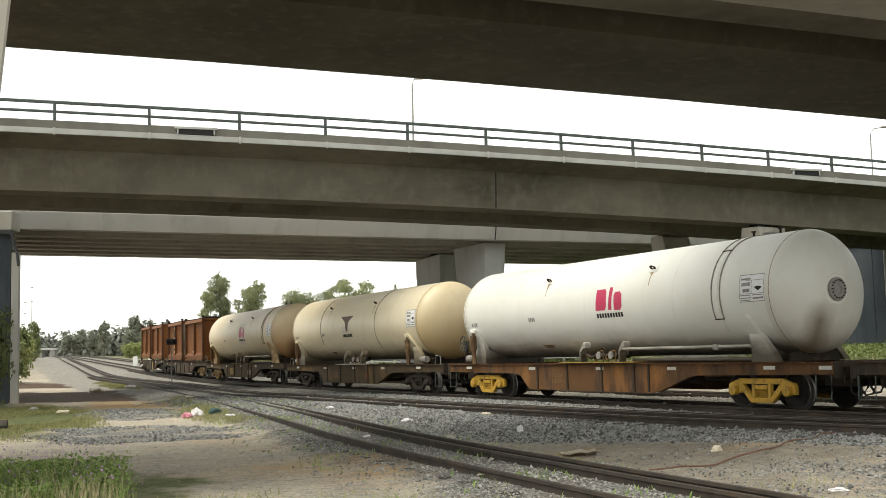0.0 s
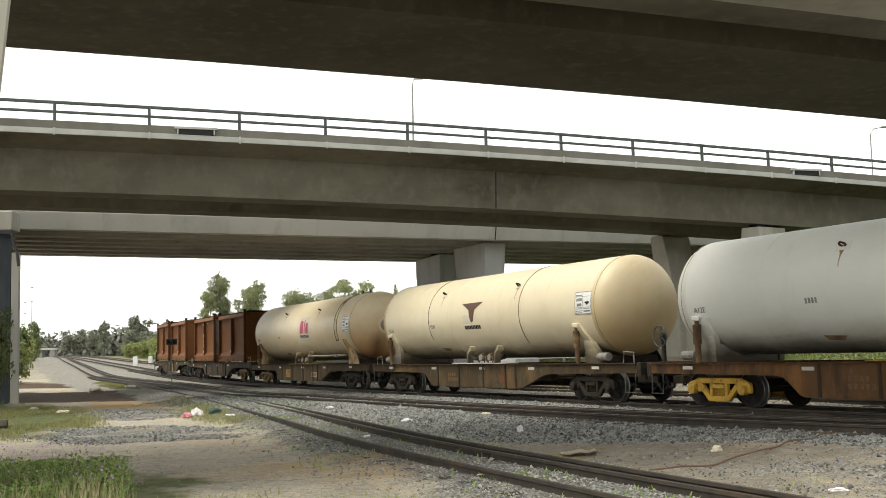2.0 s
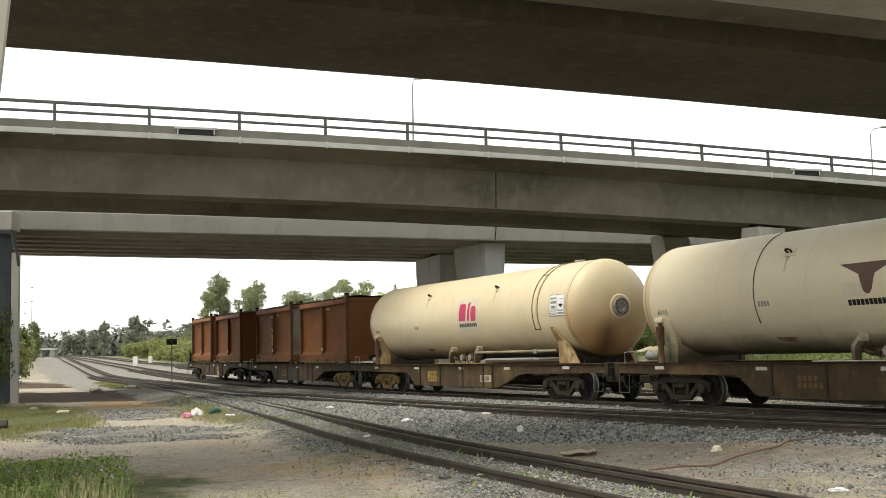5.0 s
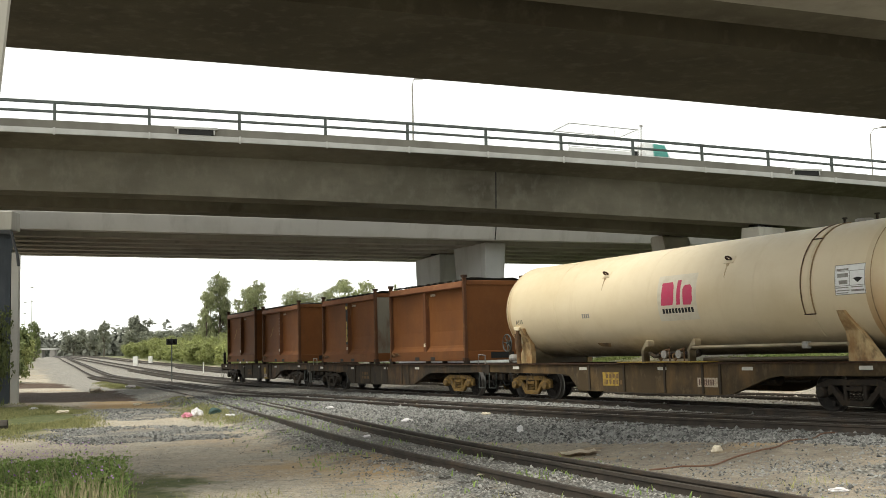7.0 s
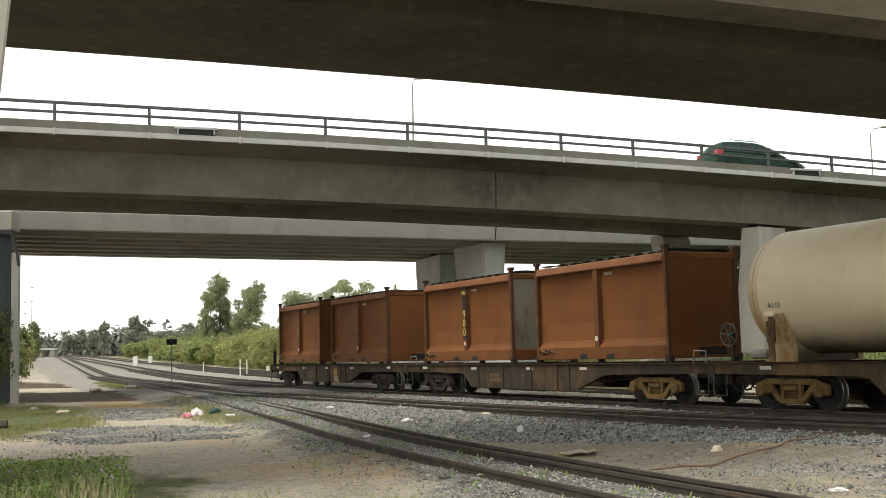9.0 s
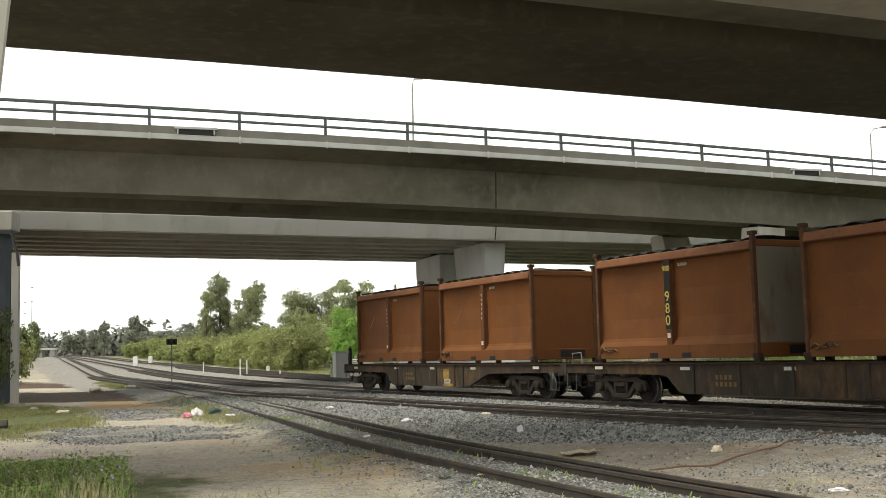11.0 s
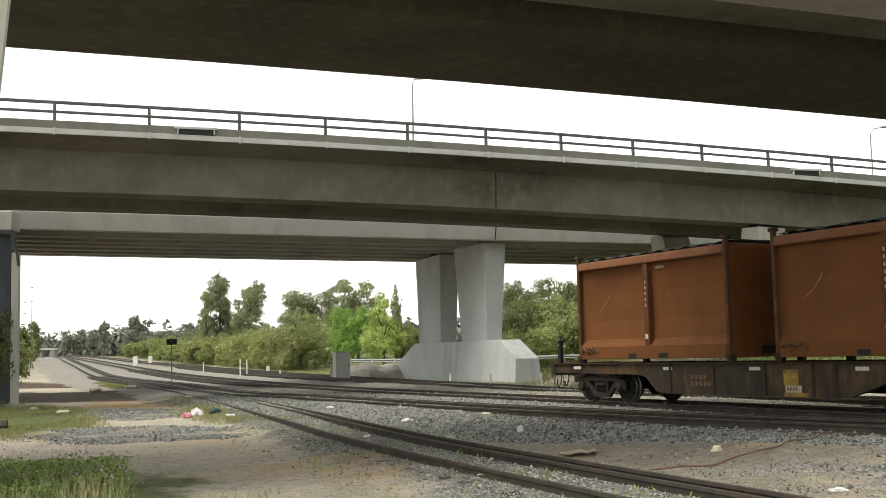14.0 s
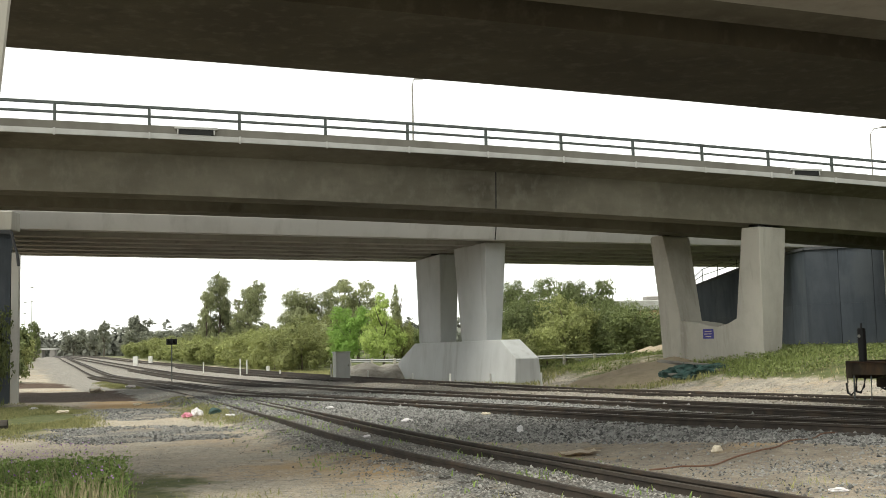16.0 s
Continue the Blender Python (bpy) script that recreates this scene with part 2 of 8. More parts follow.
def tube(bm, pts, r, n=6):
    """A round bar through points."""
    rings = []
    for i, p in enumerate(pts):
        d = (Vector(pts[min(i + 1, len(pts) - 1)]) - Vector(pts[max(i - 1, 0)])).normalized()
        u = d.cross(Vector((0, 0, 1)) if abs(d.z) < 0.9 else Vector((1, 0, 0))).normalized()
        v = d.cross(u)
        rr = r[i] if isinstance(r, (list, tuple)) else r
        rings.append([bm.verts.new(Vector(p) + rr * (math.cos(k * math.tau / n) * u + math.sin(k * math.tau / n) * v)) for k in range(n)])
    for r0, r1 in zip(rings, rings[1:]):
        for k in range(n):
            bm.faces.new((r0[k], r0[(k + 1) % n], r1[(k + 1) % n], r1[k]))
    bm.faces.new(rings[0][::-1])
    bm.faces.new(rings[-1])


def turned(bm, prof, n=24, m=None):
    """A profile of (along y, radius) turned round the y axis."""
    rings = []
    for a, r in prof:
        if r < 1e-4:
            v = Vector((0, a, 0))
            rings.append([bm.verts.new(m @ v if m else v)])
        else:
            ring = []
            for k in range(n):
                v = Vector((r * math.cos(k * math.tau / n), a, r * math.sin(k * math.tau / n)))
                ring.append(bm.verts.new(m @ v if m else v))
            rings.append(ring)
    for r0, r1 in zip(rings, rings[1:]):
        for k in range(n):
            q = (k + 1) % n
            if len(r0) == 1 and len(r1) == 1:
                continue
            if len(r0) == 1:
                bm.faces.new((r0[0], r1[q], r1[k]))
            elif len(r1) == 1:
                bm.faces.new((r0[k], r0[q], r1[0]))
            else:
                bm.faces.new((r0[k], r0[q], r1[q], r1[k]))


def empty(name, m=None):
    ob = new(name)
    ob.empty_display_size = 0.2
    if m is not None:
        ob.matrix_basis = m
    return ob


# ---- the lines of the tracks in plan ----
def spline(knots, step=1.0):
    """A smooth line through (x, y) knots, sampled."""
    pts = []
    k = [Vector(p) for p in knots]
    k = [2 * k[0] - k[1]] + k + [2 * k[-1] - k[-2]]
    for i in range(1, len(k) - 2):
        n = max(2, int((k[i + 1] - k[i]).length / step))
        for j in range(n):
            t = j / n
            a, b, c, d = k[i - 1 : i + 3]
            pts.append(0.5 * (2 * b + (c - a) * t + (2 * a - 5 * b + 4 * c - d) * t * t + (3 * b - a - 3 * c + d) * t ** 3))
    pts.append(k[-2])
    return pts


MAIN = spline([(54.5, -60.0), (36.58, -25.15), (26.91, -7.64), (16.96, 9.70), (7.17, 27.14), (-2.15, 44.84), (-10.84, 62.85), (-18.89, 81.16), (-26.43, 99.68), (-33.9, 118.3), (-41.7, 137.0), (-60.5, 182.0), (-99.0, 280.0), (-142.0, 400.0)])
ARC = np.concatenate([[0], np.cumsum([(b - a).length for a, b in zip(MAIN, MAIN[1:])])])
MX, MY = np.array([p.x for p in MAIN]), np.array([p.y for p in MAIN])
ARC0 = float(np.interp(9.70, MY, ARC))


RISE_Y = [48, 60, 70, 80, 90, 110, 134, 170, 200, 250, 400]
RISE_Z = [0, 0.07, 0.16, 0.26, 0.38, 0.68, 1.15, 1.95, 2.4, 2.95, 3.9]


def rail_z(y):
    """The height of the main rails: level, then a rise far off."""
    return float(np.interp(y, RISE_Y, RISE_Z))


def on_main(s):
    """Place on the main track, s metres forward of the point beside the camera (negative: farther off), and its heading."""
    a = ARC0 - s
    x, y = float(np.interp(a, ARC, MX)), float(np.interp(a, ARC, MY))
    x1, y1 = float(np.interp(a - 0.5, ARC, MX)), float(np.interp(a - 0.5, ARC, MY))
    x2, y2 = float(np.interp(a + 0.5, ARC, MX)), float(np.interp(a + 0.5, ARC, MY))
    return x, y, math.atan2(y1 - y2, x1 - x2)


def main_x(y):
    return float(np.interp(y, MY, MX))


def beside_main(off, y0, y1, step=2.0):
    """Points beside the main track; off(y) is the distance, positive on its far side."""
    pts, y = [], y0
    while y <= y1:
        dx = (main_x(y + 1) - main_x(y - 1)) / 2
        n = Vector((1, -dx)).normalized()
        pts.append(Vector((main_x(y), y)) + off(y) * n)
        y += step
    return pts


def offset_of(x, y):
    """About how far a place lies beyond the main track."""
    return (x - main_x(y)) * 0.885


def far_z(y):
    return float(np.interp(y, [42, 100, 138, 175, 225, 250, 400], [0, 0.725, 1.25, 1.97, 2.64, 2.95, 3.9]))


def near_z(y):
    return float(np.interp(y, [20, 45, 60, 70, 80, 90], [-0.1, -0.07, 0.04, 0.16, 0.26, 0.38]))


# the loop leaves the main line by the camera and meets it again far off
LOOP = [(p.x, p.y) for p in beside_main(lambda y: float(np.interp(y, [5, 15, 21, 25, 33, 45], [-0.25, -1.5, -2.75, -3.5, -4.15, -4.45])), 5, 45)]
LOOP = LOOP[:-1] + [(p.x, p.y) for p in spline([(-7.75, 44.9), (-11.3, 52.9), (-14.5, 61.0), (-17.8, 67.8), (-21.64, 75.5), (-26.0, 85.0), (-29.9, 95.0), (-35.5, 110.0), (-43.0, 130.0), (-50.7, 150.0), (-58.4, 170.0), (-71.2, 205.0), (-99.2, 280.0), (-142.2, 400.0)], 1.5)]
TRACKS = {
    "main": [(p.x, p.y, rail_z(p.y)) for p in MAIN],
    "far": [(p.x, p.y, far_z(p.y)) for p in beside_main(lambda y: 4.45, -50, 395)],
    "loop": [(x, y, rail_z(y)) for x, y in LOOP],
    "near": [(p.x, p.y, near_z(p.y)) for p in spline([(10.8, -12), (6.9, 0.0), (3.6, 9.2), (2.05, 13.0), (1.1, 15.3), (-0.12, 18.3), (-1.57, 22.24), (-2.89, 26.24), (-4.26, 30.25), (-6.01, 35.25), (-8.45, 42.25), (-11.37, 50.26), (-14.48, 58.28), (-17.76, 66.3), (-21.64, 75.5)])],
}
NEAR_XY = [(p[0], p[1]) for p in TRACKS["near"]]
SIDE_Y = np.array([p[1] for p in TRACKS["near"]] + [p[1] for p in LOOP if p[1] > 76])
SIDE_X = np.array([p[0] for p in TRACKS["near"]] + [p[0] for p in LOOP if p[1] > 76])


def side_x(y):
    """The line of the nearest track: the siding, then the loop."""
    return float(np.interp(y, SIDE_Y, SIDE_X))


def blob(x, y, cx, cy, rx, ry, lean=-0.36):
    """1 in the middle of a leaning oval, 0 outside it."""
    return smooth(1.25, 0.55, math.hypot((x - cx - lean * (y - cy)) / rx, (y - cy) / ry))


def green_at(x, y):
    """Where thin grass has taken the yard."""
    return max(0.95 * blob(x, y, -14.2, 35.5, 2.9, 9.5), 0.72 * blob(x, y, -20.2, 70, 1.7, 8, -0.43), 0.4 * blob(x, y, -7.4, 35, 1.2, 6, -0.37), 0.7 * blob(x, y, -19.5, 46.5, 1.6, 2.5), 0.85 * blob(x, y, -18.9, 65.5, 1.1, 4.5, -0.42), 0.6 * blob(x, y, -10.8, 43.5, 0.9, 4, -0.4), 0.75 * blob(x, y, -4.7, 30.2, 0.8, 1.8))


def gravel_at(x, y):
    """Where dark gravel was tipped on the yard."""
    return max(blob(x, y, -10.5, 37, 1.7, 3.6), blob(x, y, -7.7, 26.8, 2.6, 3.0))


NEAR_X, NEAR_Y = np.array([p[0] for p in NEAR_XY]), np.array([p[1] for p in NEAR_XY])


def near_dist(x, y):
    return abs(x - float(np.interp(y, NEAR_Y, NEAR_X))) * 0.93


# ---- ground: one sheet to the horizon ----
def smooth(a, b, t):
    t = min(1, max(0, (t - a) / (b - a)))
    return t * t * (3 - 2 * t)


def ground_z(x, y):
    if y > 390:
        base = rail_z(390) + 0.013 * (min(y, 900) - 390)
    else:
        base = rail_z(max(y, -60))
    o = offset_of(x, min(max(y, -60), 395))
    fz = far_z(min(max(y, -60), 395))
    z = base - 0.17 + 0.07 * smooth(24, 34, y) * smooth(62, 50, y) - 0.06 * smooth(58, 72, y)
    z += (fz - base) * smooth(1.0, 3.5, o) if o > 1 else 0
    # the cess beyond the far track, then a bank
    z -= 0.27 * smooth(6.2, 8.0, o)
    z += 1.4 * smooth(9, 17, o) * smooth(72, 54, y) * smooth(150, 90, o)
    # the dirt on the near side climbs gently beyond the siding
    z += 0.1 * smooth(-8.5, -15, o) * smooth(26, 66, y) * smooth(160, 90, y)
    # near side: slightly lower dirt
    z -= (0.16 + 0.07 * smooth(24, 34, y) * smooth(62, 50, y)) * smooth(-6.2, -8.5, o) * smooth(1.0, 2.2, near_dist(x, y) if -12 < y < 76 and -40 < x < 20 else 9)
    z += 0.05 * noise.noise(Vector((x * 0.35, y * 0.35, 0))) * smooth(1.3, 3.0, abs(o)) * smooth(0.9, 2.0, near_dist(x, y) if -12 < y < 76 and -40 < x < 20 else 9)
    z -= 0.06 * smooth(2.4, 1.3, near_dist(x, y) if -12 < y < 76 and -40 < x < 20 else 9) * smooth(44, 30, y)
    return z


def build_ground():
    def axis(fine0, fine1, step, far0, far1, grow=1.1):
        a = list(np.arange(fine0, fine1 + 1e-6, step))
        d, v = step, fine1
        while v < far1:
            d *= grow
            v += d
            a.append(v)
        d, v = step, fine0
        while v > far0:
            d *= grow
            v -= d
            a.insert(0, v)
        return a

    xs, ys = axis(-30, 24, 0.45, -1800, 1800), axis(4, 70, 0.45, -400, 2600, 1.07)
    verts = [(x, y, ground_z(x, y)) for y in ys for x in xs]
    w = len(xs)
    faces = [(j * w + i, j * w + i + 1, (j + 1) * w + i + 1, (j + 1) * w + i) for j in range(len(ys) - 1) for i in range(w - 1)]
    me = bpy.data.meshes.new("ground")
    me.from_pydata(verts, [], faces)
    me.shade_smooth()
    bal, green, oil_shade, ochre, brown, pale, soil = [], [], [], [], [], [], []
    for x, y, z in verts:
        o = offset_of(x, min(max(y, -60), 395))
        nd = near_dist(x, y) if -12 < y < 76 and -40 < x < 30 else 99
        edge_o = float(np.interp(y, [14, 18, 20, 22], [-4.6, -5.4, -7.3, -8.6]))
        b = smooth(edge_o - 0.6, edge_o + 0.6, o) * smooth(7.4, 6.4, o)
        if y > 22 and o < 0:
            b = max(b, smooth(-1.7, -0.9, x - side_x(y)))
        b = max(b, smooth(1.9, 1.2, nd) * 0.9)
        b = max(b, 0.25 * smooth(4.0, 1.8, nd))
        if 3 < o < 6.2:
            b *= 0.9
        g = smooth(8.6, 10.5, o) * 0.85 if y > 60 else smooth(11.6, 13.2, o) * 1.05 if x > 11 else 0.55 * smooth(10.2, 12.0, o)
        g = max(g, green_at(x, y))
        g = max(g, 0.75 * smooth(3.4, 1.8, math.hypot(x + 5.8, (y - 14.6) * 0.8)))
        if y > 130:
            g = max(g, 0.8 * smooth(8, 12, abs(o + 2)))
        # stones are mixed into the dirt by the siding's end; gravel lies in the yard
        b = max(b, 0.62 * smooth(3.6, 5.4, x) * smooth(17.0, 14.8, y), 0.5 * smooth(6.5, 7.5, o) * smooth(13.2, 11.8, o) * smooth(62, 56, y))
        b = max(b, 0.62 * gravel_at(x, y), 0.6 * smooth(76, 90, y) * smooth(-4.5, -2.5, x - side_x(y)) if o < 0 else 0)
        d = x - side_x(y)
        soil.append(0.95 * smooth(-2.0, -3.4, d) * smooth(-11, -9, d) * max(smooth(47.5, 49.5, y) * smooth(66, 59, y), smooth(70, 73, y) * smooth(86, 81, y) * smooth(-3.2, -5, d)))
        # between the rails: oil, plus painted shade of the wagons above
        k = 0.0
        k = max(k, 0.95 * smooth(1.5, 0.5, abs(o)) * smooth(8, 20, y) * smooth(60, 40, y), 0.85 * smooth(1.4, 0.5, min(abs(o - 4.45), abs(o + 4.0))) * (1 if o < 3 else 0.5) * smooth(46, 32, y))
        pale.append(0.5 * max(smooth(1.0, 2.5, o), smooth(46, 62, y)))
        q = max(0.8 * blob(x, y, -12.6, 43.6, 2.2, 3.0), 0.75 * blob(x, y, -14.0, 47.2, 1.5, 2.2), 0.5 * blob(x, y, -1.6, 17.5, 1.6, 2.2), 0.42 * blob(x, y, 5.6, 18.4, 1.2, 1.0, 0.9), 0.38 * blob(x, y, 2.3, 18.8, 0.8, 0.9))
        bal.append(b), green.append(g), oil_shade.append(0.85 * k), ochre.append(q)
        brown.append(0.85 * smooth(0.5, 2.0, x + 0.33 * (y - 16)) * (1 - b) * (0 if o > 0 else 1))
    for name, vals in (("ballast", bal), ("green", green), ("oil_shade", oil_shade), ("ochre", ochre), ("brown", brown), ("pale", pale), ("soil", soil)):
        me.attributes.new(name, "FLOAT", "POINT").data.foreach_set("value", vals)
    me.materials.append(M["ground"])
    tagged(new("ground", me), "sandy dirt yard with grey track ballast and thin grass", "ground", kind="structure")


build_ground()

RAIL = [(-0.035, 0), (0.035, 0), (0.035, -0.04), (0.01, -0.055), (0.01, -0.14), (0.07, -0.155), (0.07, -0.17), (-0.07, -0.17), (-0.07, -0.155), (-0.01, -0.14), (-0.01, -0.055), (-0.035, -0.04)]
HEAD = [(-0.022, 0.003), (0.022, 0.003), (0.022, -0.002), (-0.022, -0.002)]


def side_line(pts, d):
    out = []
    for i, p in enumerate(pts):
        a, b = Vector(pts[max(i - 1, 0)]), Vector(pts[min(i + 1, len(pts) - 1)])
        v = (b - a).normalized()
        out.append((p[0] + v.y * d, p[1] - v.x * d, p[2]))
    return out


def build_track(key, label, shine=True, third=False):
    t = tagged(empty("railway_track"), label, "railway track", "tracks in the yard", "structure")
    for d in (-0.755, 0.755) + ((0.385,) if third else ()):
        bm = bmesh.new()
        line = side_line(TRACKS[key], d)
        sweep(bm, RAIL, line)
        rail = part("rail", bm, M["rail_steel"], t)
        bm = bmesh.new()
        sweep(bm, HEAD, line)
        part("running_surface", bm, M["rail_shine"] if shine else M["rail_steel"], rail)
    return t


def lay_sleepers(key, track, y0, y1):
    """Timber sleepers bedded flush in the ballast, their edges just proud."""
    pts = TRACKS[key]
    src, run = None, 0.0
    rng = random.Random(len(key) * 7)
    for a, b in zip(pts, pts[1:]):
        a, b = Vector(a), Vector(b)
        d = (b - a).length
        while run < d:
            p = a.lerp(b, run / d)
            run += 0.68
            if not y0 < p.y < y1:
                continue
            h = math.atan2(b.y - a.y, b.x - a.x) + rng.uniform(-0.02, 0.02)
            m = Matrix.Translation(p) @ Matrix.Rotation(h, 4, "Z")
            if src is None:
                src = part("sleeper", bbox(-0.115, 0.115, -1.22, 1.22, -0.3, -0.14, 0.012), M["sleeper"], track)
                src.matrix_basis = m
            else:
                o = new("sleeper", src.data)
                o.parent, o.matrix_basis = track, m
        run -= d


TRACK_OBS = {
    "main": build_track("main", "straight main railway track with shiny rail heads on ballast"),
    "far": build_track("far", "rusty railway track on pale ballast beyond the main line", False),
    "loop": build_track("loop", "loop railway track that joins the main line", True, True),
    "near": build_track("near", "disused dual gauge siding with rusty rails sunk in dirt", False, True),
}

lay_sleepers("main", TRACK_OBS["main"], 16, 110)
lay_sleepers("far", TRACK_OBS["far"], 20, 110)
lay_sleepers("loop", TRACK_OBS["loop"], 16, 90)
lay_sleepers("near", TRACK_OBS["near"], 6, 60)

# ---- the road bridges ----
SLOPE = 0.3155
BU = Vector((1, SLOPE, 0)).normalized()      # along the bridges
BV = Vector((-BU.y, BU.x, 0))                # across, away from the camera


def deck_z(u):
    """Height of the deck line along the bridges against its height at u = 0: a crest that falls off to one side."""
    return -0.0275 * u - 0.00058 * u * u * (1 if abs(u) < 30 else 0) - (0 if abs(u) < 30 else 0.00058 * (60 * abs(u) - 900))


def bridge_pt(base, u, v, z):
    return Vector((0, base, 0)) + BU * u + BV * v + Vector((0, 0, z + deck_z(u)))


US = [-280, -120, -60, -40, -32, -26, -20, -15, -10, -5, 0, 5, 10, 15, 20, 26, 32, 40, 60, 120, 280]


def along(bm, base, poly, us=US):
    """A profile of (v, z) drawn along a bridge."""
    rings = [[bm.verts.new(bridge_pt(base, u, v, z)) for v, z in poly] for u in us]
    n = len(poly)
    for r0, r1 in zip(rings, rings[1:]):
        for i in range(n):
            bm.faces.new((r0[i], r0[(i + 1) % n], r1[(i + 1) % n], r1[i]))
    bm.faces.new(rings[0][::-1])
    bm.faces.new(rings[-1])


B2 = 41.13


def build_middle_bridge():
    br = tagged(empty("road_bridge"), "concrete girder road bridge with steel edge railing", "bridge", kind="structure")
    bm = bmesh.new()
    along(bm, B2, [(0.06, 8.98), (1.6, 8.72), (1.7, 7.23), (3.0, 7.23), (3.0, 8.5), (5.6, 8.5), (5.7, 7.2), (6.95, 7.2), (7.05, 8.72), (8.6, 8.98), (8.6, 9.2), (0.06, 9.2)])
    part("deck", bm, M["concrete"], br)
    bm = bmesh.new()
    along(bm, B2, [(0.0, 8.96), (0.0, 9.44), (0.35, 9.44), (0.35, 9.21), (0.05, 9.21), (0.05, 8.96)])
    part("kerb", bm, M["kerb"], br)
    bm = bmesh.new()
    along(bm, B2, [(-0.05, 8.97), (-0.05, 9.16), (-0.004, 9.16), (-0.004, 8.97)])
    part("edge_trim", bm, M["alu"], br, "pale metal strip along the deck edge")
    bm = bmesh.new()
    along(bm, B2, [(0.4, 9.204), (0.4, 9.28), (2.6, 9.58), (8.2, 9.58), (8.2, 9.204)])
    part("road_surface", bm, M["asphalt"], br)
    for z0, z1 in ((10.06, 10.15), (9.74, 9.81)):
        bm = bmesh.new()
        along(bm, B2, [(0.1, z0), (0.1, z1), (0.22, z1), (0.22, z0)])
        part("handrail", bm, M["steel_rail"], br)
    post = None
    for k in range(-13, 17):
        u = -13.85 + 3.15 * k + 3.15 * 0
        p = bridge_pt(B2, u + 0.0, 0.16, 9.44)
        m = Matrix.Translation(p) @ Matrix.Rotation(math.atan2(BU.y, BU.x), 4, "Z")
        if post is None:
            post = part("railing_post", bbox(-0.05, 0.05, -0.05, 0.05, -0.002, 0.66, 0.008), M["steel_rail"], br)
            post.matrix_basis = m
        else:
            o = new("railing_post", post.data)
            o.parent, o.matrix_basis = br, m
    return br


def back_pt(u, v, z):
    return Vector((0, 55.1, 0)) + BU * u + BV * v + Vector((0, 0, z - 0.0143 * u))


def along_back(bm, poly):
    rings = [[bm.verts.new(back_pt(u, v, z)) for v, z in poly] for u in (-90, 0, 27.5)]
    n = len(poly)
    for r0, r1 in zip(rings, rings[1:]):
        for i in range(n):
            bm.faces.new((r0[i], r0[(i + 1) % n], r1[(i + 1) % n], r1[i]))
    bm.faces.new(rings[0][::-1])
    bm.faces.new(rings[-1])


def build_back_bridge():
    br = tagged(empty("road_bridge"), "pale concrete road bridge on beams behind the first", "bridge", kind="structure")
    bm = bmesh.new()
    along_back(bm, [(0, 9.0), (0, 8.0), (0.25, 7.24), (0.9, 7.24), (1.0, 8.5), (12.4, 8.5), (12.4, 9.0)])
    part("deck", bm, M["beam_pale"], br)
    for v in (2.0, 4.1, 6.2, 8.3, 10.4, 11.6):
        bm = bmesh.new()
        along_back(bm, [(v + 0.15, 8.498), (v, 7.4), (v, 7.12), (v + 0.75, 7.12), (v + 0.75, 7.4), (v + 0.6, 8.498)])
        part("beam", bm, M["concrete_pale"], br)
    # joints between the precast lengths of the outer beam
    for u in (-22.0, 2.9, 20.0):
        bm = bmesh.new()
        vs = [bm.verts.new(back_pt(u + du, v, z)) for du, v, z in ((-0.03, -0.006, 8.0), (0.03, -0.006, 8.0), (0.03, 0.244, 7.24), (-0.03, 0.244, 7.24))]
        bm.faces.new(vs)
        part("joint", bm, M["black"], br)
    return br


def build_near_bridge():
    br = tagged(empty("road_bridge"), "concrete underside of the overhead road bridge, shade put into its colour", "bridge", kind="structure")
    base = 24.45
    # deck in a darker concrete: the shade overhead is put into its colour
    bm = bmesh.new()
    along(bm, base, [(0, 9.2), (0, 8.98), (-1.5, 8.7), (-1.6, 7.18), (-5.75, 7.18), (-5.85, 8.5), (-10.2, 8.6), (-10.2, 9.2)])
    part("deck", bm, M["concrete_shaded"], br)
    # outer girder and edge beam in paler concrete, for the daylight on them
    bm = bmesh.new()
    along(bm, base, [(-6.85, 8.54), (-6.95, 7.18), (-8.1, 7.18), (-8.1, 8.57)])
    part("girder", bm, M["concrete"], br, "outer girder, daylight put into its paler colour")
    bm = bmesh.new()
    along(bm, base, [(-8.104, 8.57), (-8.104, 7.1), (-9.6, 7.1), (-9.6, 8.59)])
    part("edge_beam", bm, M["concrete_pale"], br, "outer edge beam, daylight put into its pale colour")
    return br



TU = Vector((-0.452, 0.892, 0))   # along the tracks, away from the camera
TV = Vector((0.892, 0.452, 0))    # across them, to the far side


def blade(c, poly, half_t, half_b=None, along_u=TU, across=TV):
    """A wall along the tracks: its side outline of (u, z) round the place c, half thick at its top and foot."""
    bm = bmesh.new()
    c = Vector((c[0], c[1], 0))
    zs = [z for _, z in poly]
    hb = half_t if half_b is None else half_b

    def half(z):
        return hb + (half_t - hb) * (z - min(zs)) / (max(zs) - min(zs))

    a = [bm.verts.new(c + along_u * u - across * half(z) + Vector((0, 0, z))) for u, z in poly]
    b = [bm.verts.new(c + along_u * u + across * half(z) + Vector((0, 0, z))) for u, z in poly]
    n = len(poly)
    for k in range(n):
        bm.faces.new((a[k], a[(k + 1) % n], b[(k + 1) % n], b[k]))
    bm.faces.new(a[::-1])
    bm.faces.new(b)
    bevel(bm, 0.03)
    return bm


